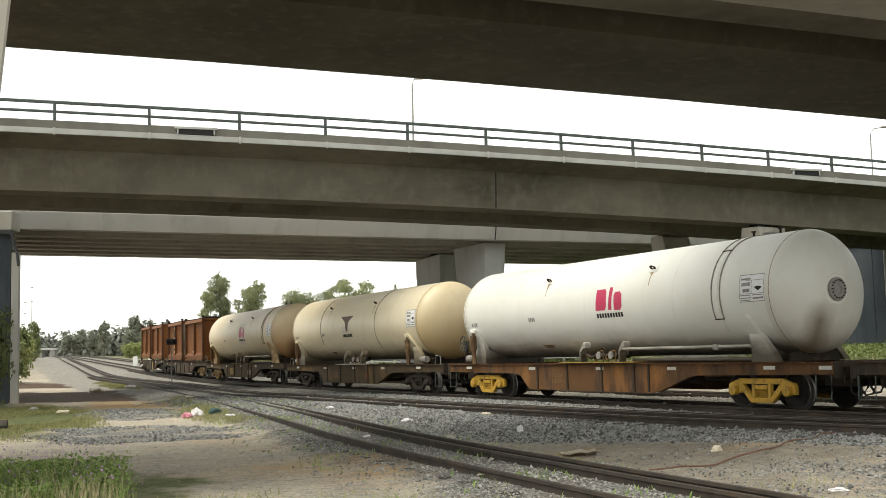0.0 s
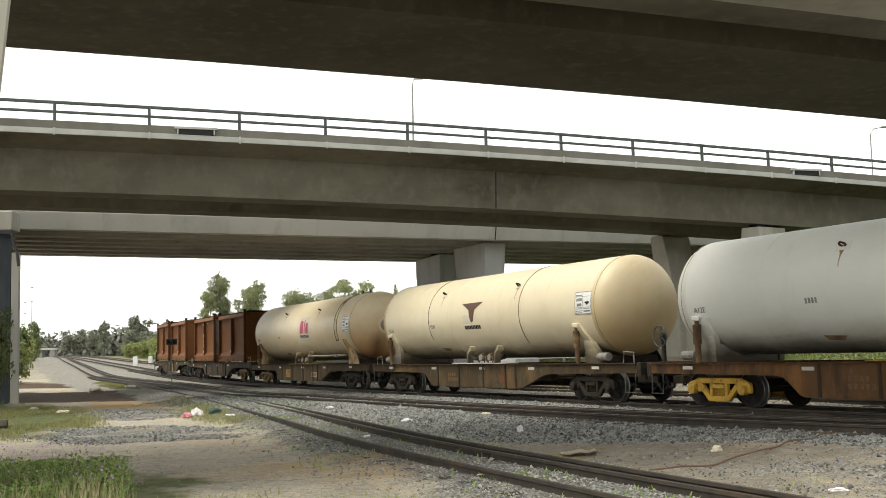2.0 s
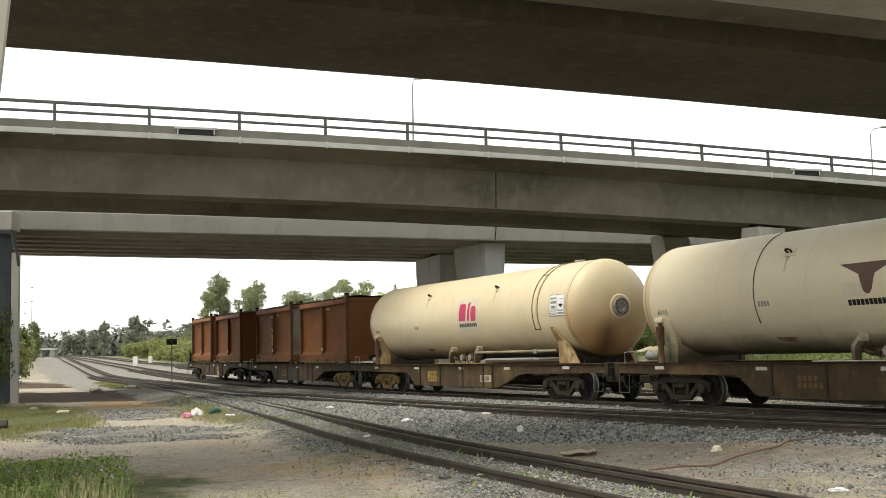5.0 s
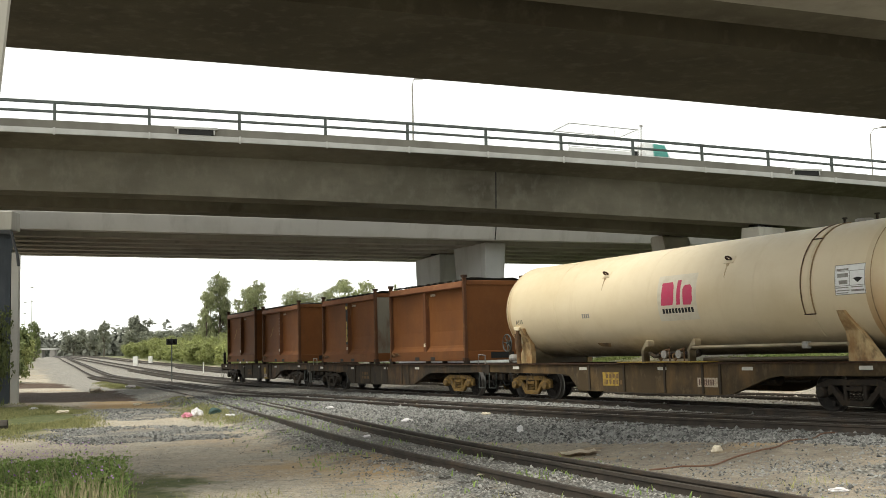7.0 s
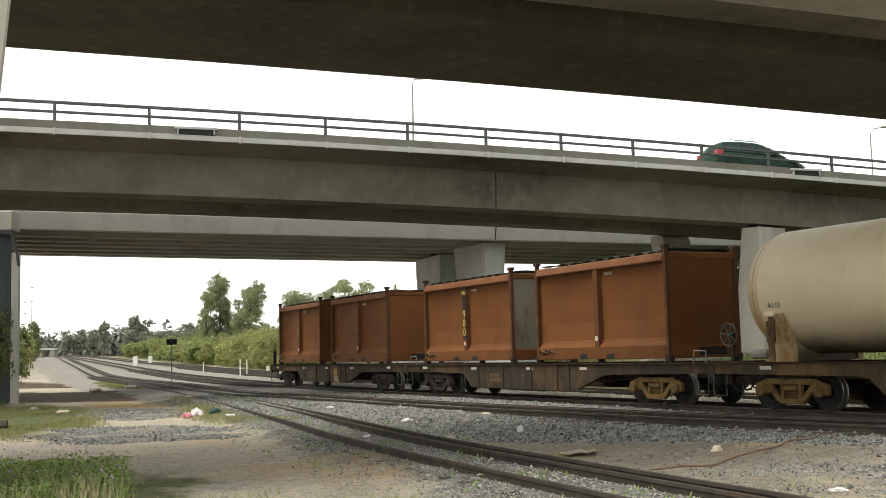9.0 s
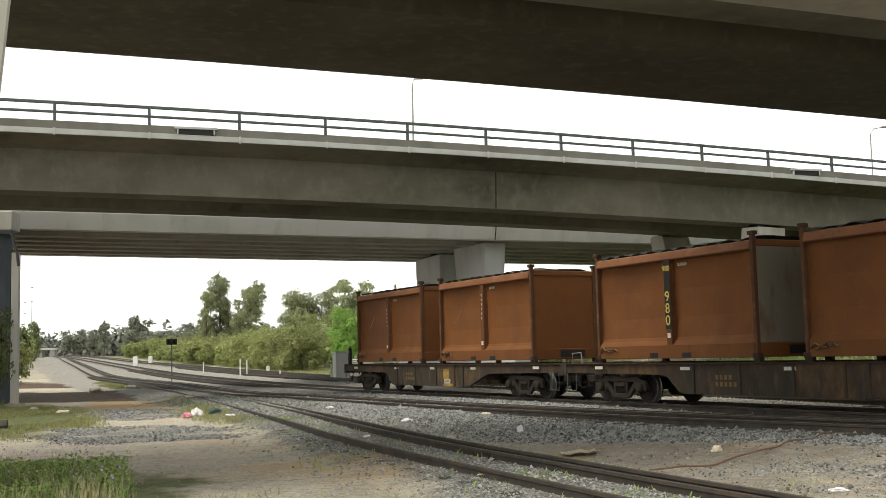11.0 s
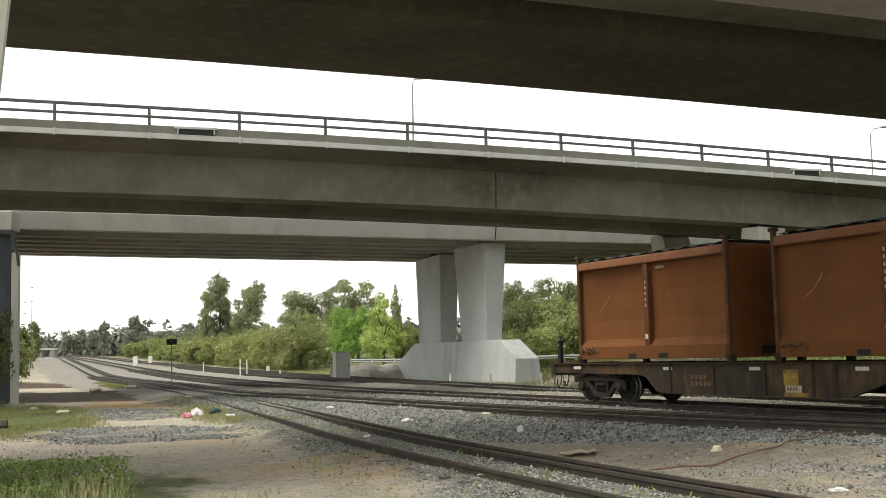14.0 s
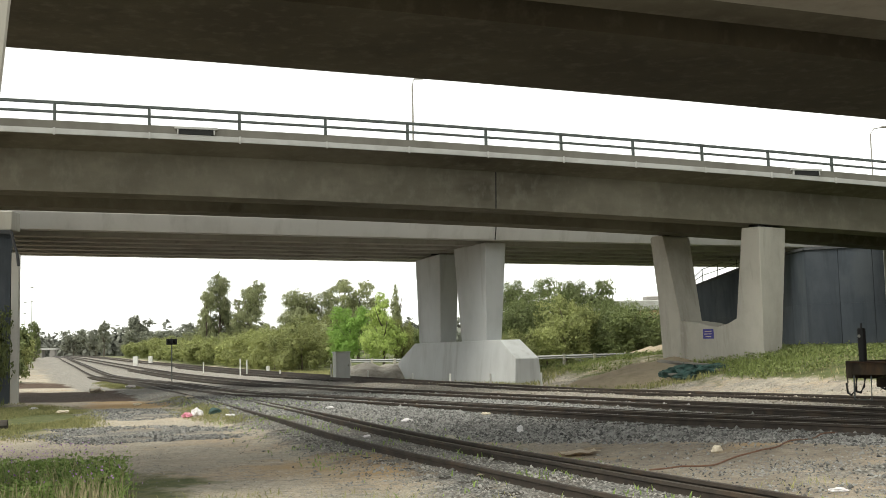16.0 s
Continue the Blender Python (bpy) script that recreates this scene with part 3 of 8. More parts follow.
def build_painted_pier():
    pier = tagged(empty("bridge_pier"), "grey painted twin-blade concrete bridge pier on a plinth", "bridge pier", kind="structure")
    c = (2.75, 57.0)
    part("blade", blade(c, [(0, 7.12), (3.57, 7.12), (3.22, 2.04), (0.45, 2.04)], 0.62, 0.46), M["paint_grey"], pier)
    part("blade", blade(c, [(5.31, 7.0), (8.5, 6.9), (8.45, 2.04), (5.67, 2.04)], 0.62, 0.5), M["paint_grey"], pier)
    part("plinth", blade(c, [(-1.24, 2.05), (8.9, 2.05), (11.0, 1.0), (11.2, -0.5), (-2.9, -0.5), (-2.85, 1.1)], 0.6, 0.8), M["paint_grey"], pier)
    for u in (1.7, 6.6):
        part("bearing", blade(c, [(u - 0.4, 7.2), (u + 0.4, 7.2), (u + 0.4, 7.08), (u - 0.4, 7.08)], 0.35), M["black"], pier)


def build_concrete_pier():
    pier = tagged(empty("bridge_pier"), "bare concrete twin-blade bridge pier with stains", "bridge pier", kind="structure")
    c = (14.2, 47.35)
    pu, pv = Vector((-0.585, 0.811, 0)), Vector((0.811, 0.585, 0))
    part("body", blade(c, [(-0.15, 6.52), (0.79, 6.54), (1.42, 2.62), (1.9, 2.42), (2.54, 2.28), (3.0, 2.36), (3.5, 2.52), (4.68, 2.64), (5.35, 6.6), (5.45, 6.7), (6.08, 6.7), (6.18, 6.6), (5.96, 3.9), (5.98, -0.2), (0.22, -0.2)], 0.92, 0.55, pu, pv), M["concrete_pier"], pier)
    for u, z in ((0.5, 6.53), (5.78, 6.68)):
        part("bearing", blade(c, [(u - 0.25, z + 0.16), (u + 0.25, z + 0.16), (u + 0.25, z), (u - 0.25, z)], 0.5, None, pu, pv), M["black"], pier)
    # small blue notice with three unreadable lines
    base = Vector((c[0], c[1], 0)) + pu * 3.1 - pv * 0.685
    rot = Matrix.Translation(base + Vector((0, 0, 2.02))) @ Matrix.Rotation(math.atan2(pu.y, pu.x) + math.pi, 4, "Z")
    sign = tagged(finish("notice", bbox(-0.3, 0.3, -0.006, 0.02, -0.22, 0.22, 0.004, rot), M["sign_blue"]), "small blue notice fixed to the concrete pier", "sign")
    for k, w in enumerate((0.2, 0.22, 0.16)):
        part("text_bar", bbox(-w, w, 0.021, 0.024, 0.1 - 0.12 * k, 0.13 - 0.12 * k, 0, rot), M["patch"], sign)
        part("text_bar", bbox(-w, w, -0.0095, -0.0065, 0.1 - 0.12 * k, 0.13 - 0.12 * k, 0, rot), M["patch"], sign)


def build_near_pier():
    pier = tagged(empty("bridge_pier"), "pale concrete pier of the overhead bridge", "bridge pier", kind="structure")
    c = (-5.93, 12.6)
    part("blade", blade(c, [(-0.4, 7.3), (2.2, 7.3), (1.8, -0.6), (-0.2, -0.6)], 0.95, 0.25), M["concrete_pale"], pier)


# bridge concrete darkened to carry the shade under the near deck
M["concrete_shaded"] = material("shaded_underside", (0.098, 0.088, 0.064), [((0.06, 0.053, 0.04), 0.7, 0.3, (1, 1, 1), 0.4, 0.62), ((0.06, 0.054, 0.043), 0.5, 1.2, (1, 1, 0.3), 0.52, 0.7), ((0.17, 0.155, 0.12), 0.4, 3, (1, 1, 1), 0.52, 0.7)], 0.9, bump=(12, 0.25, 0.01))
M["concrete_pier"] = material("pier_concrete", (0.46, 0.44, 0.385), [((0.35, 0.33, 0.285), 0.7, 0.8, (1, 1, 0.5), 0.42, 0.64), ((0.22, 0.2, 0.16), 0.55, 1.6, DOWN, 0.54, 0.72), ((0.46, 0.44, 0.4), 0.4, 5, (1, 1, 1), 0.52, 0.7)], 0.9, bump=(16, 0.25, 0.01))
M["sign_blue"] = material("blue_enamel", (0.035, 0.032, 0.22), [((0.06, 0.06, 0.28), 0.5, 6, (1, 1, 1), 0.45, 0.65)], 0.45)
build_middle_bridge()
build_back_bridge()
build_near_bridge()
build_painted_pier()
build_concrete_pier()
build_near_pier()


# ---- fittings of the middle bridge ----
def build_bridge_fittings():
    """Drain boxes let into the kerb, and drip brackets under the edge trim."""
    for u in (-9.1, 16.2):
        m = Matrix.Translation(bridge_pt(B2, u, 0, 0)) @ Matrix.Rotation(math.atan2(BU.y, BU.x), 4, "Z")
        d = tagged(empty("drain_box", m), "white framed drain box set in the bridge kerb", "drain", "drain boxes in the kerb")
        part("opening", bbox(-0.6, 0.6, -0.075, 0.002, 9.17, 9.35), M["black"], d)
        part("lintel", bbox(-0.75, 0.75, -0.1, 0.01, 9.355, 9.44, 0.01), M["alu"], d)
        for x in (-0.66, 0.61):
            part("cheek", bbox(x, x + 0.05, -0.095, 0.008, 9.17, 9.35, 0.008), M["alu"], d)
    src = None
    br = bpy.data.objects["road_bridge"]
    for k in range(-2, 11):
        u = -13.85 + 3.15 * k
        p = bridge_pt(B2, u, -0.07, 8.98)
        m = Matrix.Translation(p) @ Matrix.Rotation(math.atan2(BU.y, BU.x), 4, "Z")
        if src is None:
            src = part("trim_clip", bbox(-0.03, 0.03, -0.02, 0.03, -0.06, 0.2, 0.005), M["alu"], br)
            src.matrix_basis = m
        else:
            o = new("trim_clip", src.data)
            o.parent, o.matrix_basis = br, m
    for u in (-27.0, 2.8, 26.0):
        bm = bmesh.new()
        vs = [bm.verts.new(bridge_pt(B2, u + du, v, z)) for du, v, z in ((-0.025, 1.588, 8.7), (0.025, 1.588, 8.7), (0.025, 1.688, 7.24), (-0.025, 1.688, 7.24))]
        bm.faces.new(vs)
        part("joint", bm, M["black"], br)


build_bridge_fittings()

# ---- the train ----
V0, A0, J0 = 5.4563, -0.0578, 0.006975      # metres a second and its changes


def gone(t):
    return V0 * t + A0 * t * t / 2 + J0 * t ** 3 / 6


def ride(s, t):
    x, y, h = on_main(s + gone(t))
    return Matrix.Translation((x, y, rail_z(y))) @ Matrix.Rotation(h, 4, "Z")


MOVING = []        # (thing, its place in the train at the start)
WHEELS = []        # wheelsets, in their bogie's space
RW = 0.42


def share(name, src, parent, m, label=""):
    """Another object on the mesh of src."""
    o = new(name, src.data)
    o.parent, o.matrix_basis = parent, m
    if label:
        o["label"] = label
    return o


def text_part(word, size, mat, parent, m, label=""):
    cu = bpy.data.curves.new("lettering", "FONT")
    cu.body, cu.size, cu.extrude = word, size, 0.002
    cu.materials.append(mat)
    o = new("lettering", cu)
    o.parent, o.matrix_basis = parent, m
    if label:
        o["label"] = label
    return o


NEAR_SIDE = Matrix.Rotation(radians(90), 4, "X")     # writing upright on the near flank


# wheelset: one mesh, wheels with flange and worn rim
def wheelset_mesh():
    bm = bmesh.new()
    turned(bm, [(-1.02, 0), (-1.02, 0.07), (-0.8, 0.08), (0.8, 0.08), (1.02, 0.07), (1.02, 0)], 10)
    for sgn in (-1, 1):
        prof = [(0.66, 0.1), (0.66, 0.34), (0.675, 0.45), (0.70, 0.45), (0.715, RW + 0.005), (0.81, RW - 0.005), (0.82, 0.4), (0.8, 0.37), (0.77, 0.34), (0.755, 0.2), (0.8, 0.15), (0.8, 0.08)]
        n0 = len(bm.faces)
        turned(bm, [(sgn * a, r) for a, r in prof], 28)
        bm.faces.ensure_lookup_table()
        for f in bm.faces[n0:]:
            c = f.calc_center_median()
            r = math.hypot(c.x, c.z)
            if r > 0.4 and abs(c.y) > 0.7:
                f.material_index = 1
    # balance weights so that the turning can be seen
    for a in (0.3, 2.4):
        box(bm, -0.05, 0.05, -0.79, -0.75, 0.2, 0.3, Matrix.Rotation(a, 4, "Y"))
    me = bpy.data.meshes.new("wheelset")
    bmesh.ops.recalc_face_normals(bm, faces=bm.faces[:])
    bm.to_mesh(me)
    bm.free()
    me.materials.append(M["wheel"])
    me.materials.append(M["wheel_rim"])
    return me


WHEELSET = wheelset_mesh()


def side_frame_bm():
    """A cast three-piece bogie frame, seen from its side, with two window openings."""
    bm = bmesh.new()
    h = 0.055
    y = 0.0

    def bar(p, q, w):
        p, q = Vector((p[0], 0, p[1])), Vector((q[0], 0, q[1]))
        d = (q - p).normalized()
        n = Vector((-d.z, 0, d.x)) * w / 2
        vs = [bm.verts.new(v + Vector((0, s * h, 0))) for s in (-1, 1) for v in (p - n, q - n, q + n, p + n)]
        for f in ((0, 1, 2, 3), (7, 6, 5, 4), (0, 4, 5, 1), (1, 5, 6, 2), (2, 6, 7, 3), (3, 7, 4, 0)):
            bm.faces.new([vs[i] for i in f])

    bar((-0.72, 0.63), (0.72, 0.63), 0.13)
    bar((-0.34, 0.2), (0.34, 0.2), 0.12)
    for s in (-1, 1):
        bar((s * 0.66, 0.62), (s * 1.0, 0.52), 0.13)
        bar((s * 0.98, 0.56), (s * 0.98, 0.34), 0.12)
        bar((s * 0.66, 0.6), (s * 0.66, 0.36), 0.1)
        bar((s * 0.64, 0.55), (s * 0.3, 0.19), 0.13)
        bar((s * 0.25, 0.6), (s * 0.25, 0.22), 0.09)
    bevel(bm, 0.014)
    return bm


def spring_bm():
    bm = bmesh.new()
    for x in (-0.12, 0.0, 0.12):
        pts = [(x + 0.045 * math.cos(a), 0.045 * math.sin(a), 0.25 + 0.2 * a / (math.tau * 4)) for a in np.linspace(0, math.tau * 4, 33)]
        tube(bm, pts, 0.014, 4)
    box(bm, -0.2, 0.2, -0.07, 0.07, 0.455, 0.54)
    return bm


PROTO = {}


def build_bogie(wagon, x, mat, name):
    bogie = empty("bogie", Matrix.Translation((x, 0, 0)))
    bogie.parent = wagon
    bogie["label"] = "yellow cast steel bogie" if name == "y" else "dirty yellow cast steel bogie" if name == "o" else "dark rusty cast steel bogie"
    for s in (-1, 1):
        if ("sf", name) not in PROTO:
            PROTO["sf", name] = part("side_frame", side_frame_bm(), mat, bogie)
            PROTO["sp", name] = part("spring_nest", spring_bm(), mat, bogie)
            bm = bmesh.new()
            turned(bm, [(-0.1, 0), (-0.1, 0.09), (-0.08, 0.12), (0.06, 0.12), (0.06, 0)], 12)
            PROTO["ab", name] = part("axle_box", bm, mat, bogie)
            a, b, c = PROTO["sf", name], PROTO["sp", name], PROTO["ab", name]
            a.matrix_basis = b.matrix_basis = pose(0, s * 1.0, 0)
            c.matrix_basis = pose(-0.84, s * 1.06, RW)
            share("axle_box", c, bogie, pose(0.84, s * 1.06, RW))
        else:
            share("side_frame", PROTO["sf", name], bogie, pose(0, s * 1.0, 0))
            share("spring_nest", PROTO["sp", name], bogie, pose(0, s * 1.0, 0))
            for q in (-0.84, 0.84):
                share("axle_box", PROTO["ab", name], bogie, pose(q, s * 1.06, RW, 0, 0, 0 if s < 0 else 180))
    part("bolster", bbox(-0.18, 0.18, -1.02, 1.02, 0.46, 0.66, 0.02), M["bogie_dark"], bogie)
    for q in (-0.84, 0.84):
        w = new("wheelset", WHEELSET)
        w.parent, w.matrix_basis = bogie, pose(q, 0, RW)
        WHEELS.append((w, q))
    return bogie


def build_wagon(s, label, half=8.2, spread=6.1, bogies="dd", stripes=(-3.2, 0.2, 3.2, 6.6, -6.6), brake=None, patches=(), end_lamp=False, steel=None, rear=None):
    steel, rear = steel or M["frame_rust"], rear or half
    w = tagged(empty("flat_wagon"), label, "railway wagon", "wagons of the train")
    # fish-bellied side sills and the centre sill
    belly = [(-rear, 1.03), (half, 1.03), (half, 0.8), (4.1, 0.75), (3.85, 0.71), (2.7, 0.34), (2.35, 0.3), (-3.3, 0.3), (-3.45, 0.34), (-3.9, 0.72), (-4.1, 0.76), (-rear, 0.8)]
    for y in (-1.18, 1.06):
        bm = bmesh.new()
        prism(bm, belly, (0, y, 0), (0, y + 0.12, 0), (1, 0, 0), (0, 0, 1))
        part("side_sill", bm, steel, w)
    part("centre_sill", bbox(-rear + 0.1, half - 0.1, -0.3, 0.3, 0.66, 1.0, 0.01), M["frame_rust"], w)
    # top flange and ribs
    for y0, y1 in ((-1.25, -0.98), (0.98, 1.25)):
        part("deck_flange", bbox(-rear, half, y0, y1, 1.034, 1.06, 0.004), M["rust_post"] if steel is M["frame_orange"] else M["rust_dark"], w)
    rib = None
    for x in (-1.35, 0.3, 1.7, 2.3, -2.9):
        for y in (-1.215, 1.182):
            if rib is None:
                rib = part("rib", bbox(-0.035, 0.035, 0, 0.033, 0.32, 1.03, 0.004), M["frame_rust"], w)
                rib.matrix_basis = pose(x, y, 0)
            else:
                share("rib", rib, w, pose(x, y, 0))
    cross = None
    for x in np.linspace(-rear + 0.5, half - 0.5, 9):
        if cross is None:
            cross = part("cross_bearer", bbox(-0.1, 0.1, -1.05, 1.05, 0.84, 1.02), M["frame_rust"], w)
            cross.matrix_basis = pose(x, 0, 0)
        else:
            share("cross_bearer", cross, w, pose(x, 0, 0))
    for sgn in (-1, 1):
        e = half if sgn > 0 else -rear
        bm = bbox(min(e, e + sgn * 0.16), max(e, e + sgn * 0.16), -1.2, 1.2, 0.72, 1.08, 0.012)
        part("headstock", bm, M["frame_rust"], w)
        # coupler: shank, head and knuckle
        bm = bmesh.new()
        box(bm, min(e, e + sgn * 0.5), max(e, e + sgn * 0.5), -0.09, 0.09, 0.74, 0.9)
        box(bm, min(e + sgn * 0.36, e + sgn * 0.62), max(e + sgn * 0.36, e + sgn * 0.62), -0.2, 0.13, 0.68, 0.97)
        bevel(bm, 0.03)
        part("coupler", bm, M["bogie_dark"], w)
        # brake hose and uncoupling lever
        bm = bmesh.new()
        tube(bm, [(e + sgn * 0.16, -0.45, 0.8), (e + sgn * 0.3, -0.46, 0.7), (e + sgn * 0.33, -0.47, 0.52), (e + sgn * 0.42, -0.47, 0.4), (e + sgn * 0.55, -0.45, 0.42), (e + sgn * 0.58, -0.42, 0.52)], 0.028, 7)
        part("brake_hose", bm, M["black"], w)
        bm = bmesh.new()
        tube(bm, [(e + sgn * 0.2, -1.1, 0.62), (e + sgn * 0.2, -1.12, 0.95), (e + sgn * 0.26, -0.6, 0.98), (e + sgn * 0.5, -0.1, 1.0)], 0.016, 5)
        part("uncoupling_lever", bm, M["frame_rust"], w)
        # draft gear platform and spare hoses under the end
        part("draft_gear", bbox(min(e - sgn * 0.9, e), max(e - sgn * 0.9, e), -0.5, 0.5, 0.52, 0.72, 0.02), M["bogie_dark"], w)
        for y, dz in ((-0.75, 0.0), (0.3, 0.08), (0.6, 0.02)):
            bm = bmesh.new()
            tube(bm, [(e + sgn * 0.12, y, 0.86), (e + sgn * 0.26, y, 0.74), (e + sgn * 0.3, y, 0.5 + dz), (e + sgn * 0.42, y, 0.36 + dz), (e + sgn * 0.56, y + 0.05, 0.4 + dz), (e + sgn * 0.62, y + 0.1, 0.6)], 0.024, 6)
            part("air_hose", bm, M["black"], w)
        # step stirrup at the corner
        bm = bmesh.new()
        x0 = e - sgn * 0.05
        tube(bm, [(x0, -1.2, 0.78), (x0, -1.22, 0.3), (x0 - sgn * 0.42, -1.22, 0.3), (x0 - sgn * 0.42, -1.2, 0.78)], 0.02, 6)
        part("step", bm, M["steel_rail"], w, "bent steel bar step")
        # grab rail and corner marks
        bm = bmesh.new()
        tube(bm, [(e - sgn * 0.2, -1.12, 1.06), (e - sgn * 0.2, -1.12, 1.34), (e - sgn * 0.62, -1.12, 1.36), (e - sgn * 0.66, -1.12, 1.06)], 0.018, 6)
        if brake:
            part("grab_rail", bm, M["steel_grey"], w)
        else:
            bm.free()
        build_bogie(w, sgn * spread, {"y": M["bogie_yellow"], "o": M["bogie_ochre"], "d": M["bogie_dark"]}[bogies[(sgn + 1) // 2]], bogies[(sgn + 1) // 2])
    st = None
    for x in stripes:
        if st is None:
            st = part("reflector_strip", bbox(-0.17, 0.17, 0, 0.008, 0.88, 0.96), M["white_paint"], w, "white reflective strip")
            st.matrix_basis = pose(x, -1.19 if abs(x) < 4 else -1.262, 0 if abs(x) < 4 else 0.02)
        else:
            share("reflector_strip", st, w, pose(x, -1.19 if abs(x) < 4 else -1.262, 0 if abs(x) < 4 else 0.02), "white reflective strip")
    for x0, x1, z0, z1, mat, lab in patches:
        pp = part("paint_patch", bbox(x0, x1, -1.1865, -1.181, z0, z1), mat, w, lab)
        if mat is M["stencil"]:
            n = int((x1 - x0) / 0.08)
            for k in range(n - 1):
                part("print_bar", bbox(x0 + 0.05 + 0.08 * k, x0 + 0.1 + 0.08 * k, -1.189, -1.187, z0 + 0.04, z1 - 0.04), M["brown_mark"], pp)
    # faded fleet lettering, kept as short bars in two rows
    for r, (z0, n) in enumerate(((0.66, 4), (0.5, 5))):
        for k in range(n):
            bm = bbox(-2.15 + 0.15 * k, -2.15 + 0.15 * k + 0.085, -1.187, -1.181, z0, z0 + 0.11)
            part("faded_letter", bm, M["brown_letter"], w)
    # brake gear under the floor
    bm = bmesh.new()
    turned(bm, [(-0.3, 0), (-0.3, 0.14), (0.3, 0.14), (0.3, 0)], 14, Matrix.Translation((3.4, -0.7, 0.66)) @ Matrix.Rotation(radians(90), 4, "Z"))
    part("brake_cylinder", bm, M["bogie_dark"], w)
    bm = bmesh.new()
    tube(bm, [(-4.5, -0.55, 0.62), (4.5, -0.55, 0.62)], 0.03, 6)
    part("brake_pipe", bm, M["bogie_dark"], w)
    if brake is not None:
        x, h = brake
        stand = part("brake_stand", bbox(x - 0.05, x + 0.05, -0.05, 0.05, 1.05, h + 0.1, 0.01), M["frame_rust"], w)
        bm = bmesh.new()
        tube(bm, [(x + 0.28 * math.cos(a), -0.12, h + 0.28 * math.sin(a)) for a in np.linspace(0, math.tau, 25)], 0.02, 6)
        for k in range(7):
            a = k * math.tau / 7 + 0.3
            tube(bm, [(x, -0.1, h), (x + 0.28 * math.cos(a), -0.12, h + 0.28 * math.sin(a))], 0.012, 5)
        tube(bm, [(x, 0.0, h), (x, -0.14, h)], 0.035, 8)
        part("hand_wheel", bm, M["steel_rail"], stand, "spoked dark grey hand brake wheel")
    if end_lamp:
        # end-of-train unit on the rear coupler
        bm = bbox(-rear + 0.12, -rear + 0.25, -1.14, -1.0, 1.056, 1.74, 0.025)
        unit = part("end_of_train_unit", bm, M["black"], w, "black end of train marker box")
        bm = bmesh.new()
        turned(bm, [(-0.015, 0), (-0.015, 0.03), (0.0, 0.035), (0.0, 0)], 12, Matrix.Translation((-rear + 0.185, -1.145, 1.58)))
        part("marker_lens", bm, M["steel_grey"], unit)
        bm = bmesh.new()
        tube(bm, [(-rear + 0.185, -1.07, 1.72), (-rear + 0.185, -1.07, 1.84)], 0.02, 6)
        part("aerial", bm, M["black"], unit)
    MOVING.append((w, s))
    return w


M["rust_post"] = material("scuffed_orange_rust", (0.1, 0.043, 0.02), [((0.07, 0.033, 0.018), 0.8, 3, (1, 1, 0.4), 0.42, 0.62), ((0.3, 0.17, 0.07), 0.5, 5, (1, 1, 0.3), 0.55, 0.7)], 0.75)
M["rust_rail"] = material("faded_rust_rail", (0.2, 0.085, 0.04), [((0.13, 0.05, 0.024), 0.7, 1.2, (0.4, 1, 1), 0.42, 0.64), ((0.3, 0.16, 0.08), 0.4, 5, (0.3, 1, 1), 0.55, 0.7), ((0.05, 0.03, 0.02), 0.5, 9, (1, 1, 1), 0.6, 0.74)], 0.7)
M["rust_worn"] = material("worn_middle_post", (0.12, 0.048, 0.021), [((0.27, 0.15, 0.055), 0.55, 2.0, (1, 1, 0.6), 0.52, 0.62), ((0.07, 0.035, 0.02), 0.6, 5, (1, 1, 0.4), 0.5, 0.66)], 0.75)
M["strut"] = material("rusty_strut", (0.13, 0.075, 0.04), [((0.3, 0.2, 0.09), 0.7, 3, (1, 1, 0.5), 0.5, 0.66), ((0.04, 0.03, 0.024), 0.6, 6, (1, 1, 1), 0.46, 0.62)], 0.75)
M["scrape"] = material("ochre_scrape", (0.42, 0.26, 0.1), [((0.2, 0.1, 0.04), 0.6, 9, (1, 1, 1), 0.48, 0.64)], 0.8)
M["stencil"] = material("worn_stencil_paint", (0.45, 0.38, 0.3), [((0.2, 0.1, 0.05), 0.7, 25, (1, 1, 1), 0.5, 0.65)], 0.8)
M["brown_letter"] = material("faded_lettering", (0.16, 0.1, 0.045), [((0.1, 0.06, 0.035), 0.7, 14, (1, 1, 1), 0.42, 0.62)], 0.8)
M["steel_grey"] = material("worn_grey_steel", (0.3, 0.29, 0.27), [((0.14, 0.1, 0.07), 0.6, 8, (1, 1, 1), 0.45, 0.65)], 0.6, 0.3)
M["yellow_paint"] = material("worn_yellow_paint", (0.34, 0.23, 0.045), [((0.14, 0.09, 0.045), 0.8, 5, (1, 1, 1), 0.42, 0.6)], 0.75)
M["tarp"] = material("dusty_black_cover", (0.05, 0.047, 0.043), [((0.16, 0.145, 0.125), 0.6, 4, (1, 1, 1), 0.5, 0.7)], 0.8, bump=(8, 0.4, 0.03))
M["bin_grey"] = material("primer_grey_panel", (0.2, 0.18, 0.14), [((0.13, 0.075, 0.045), 0.7, 2, (1, 1, 0.4), 0.5, 0.66)], 0.8)


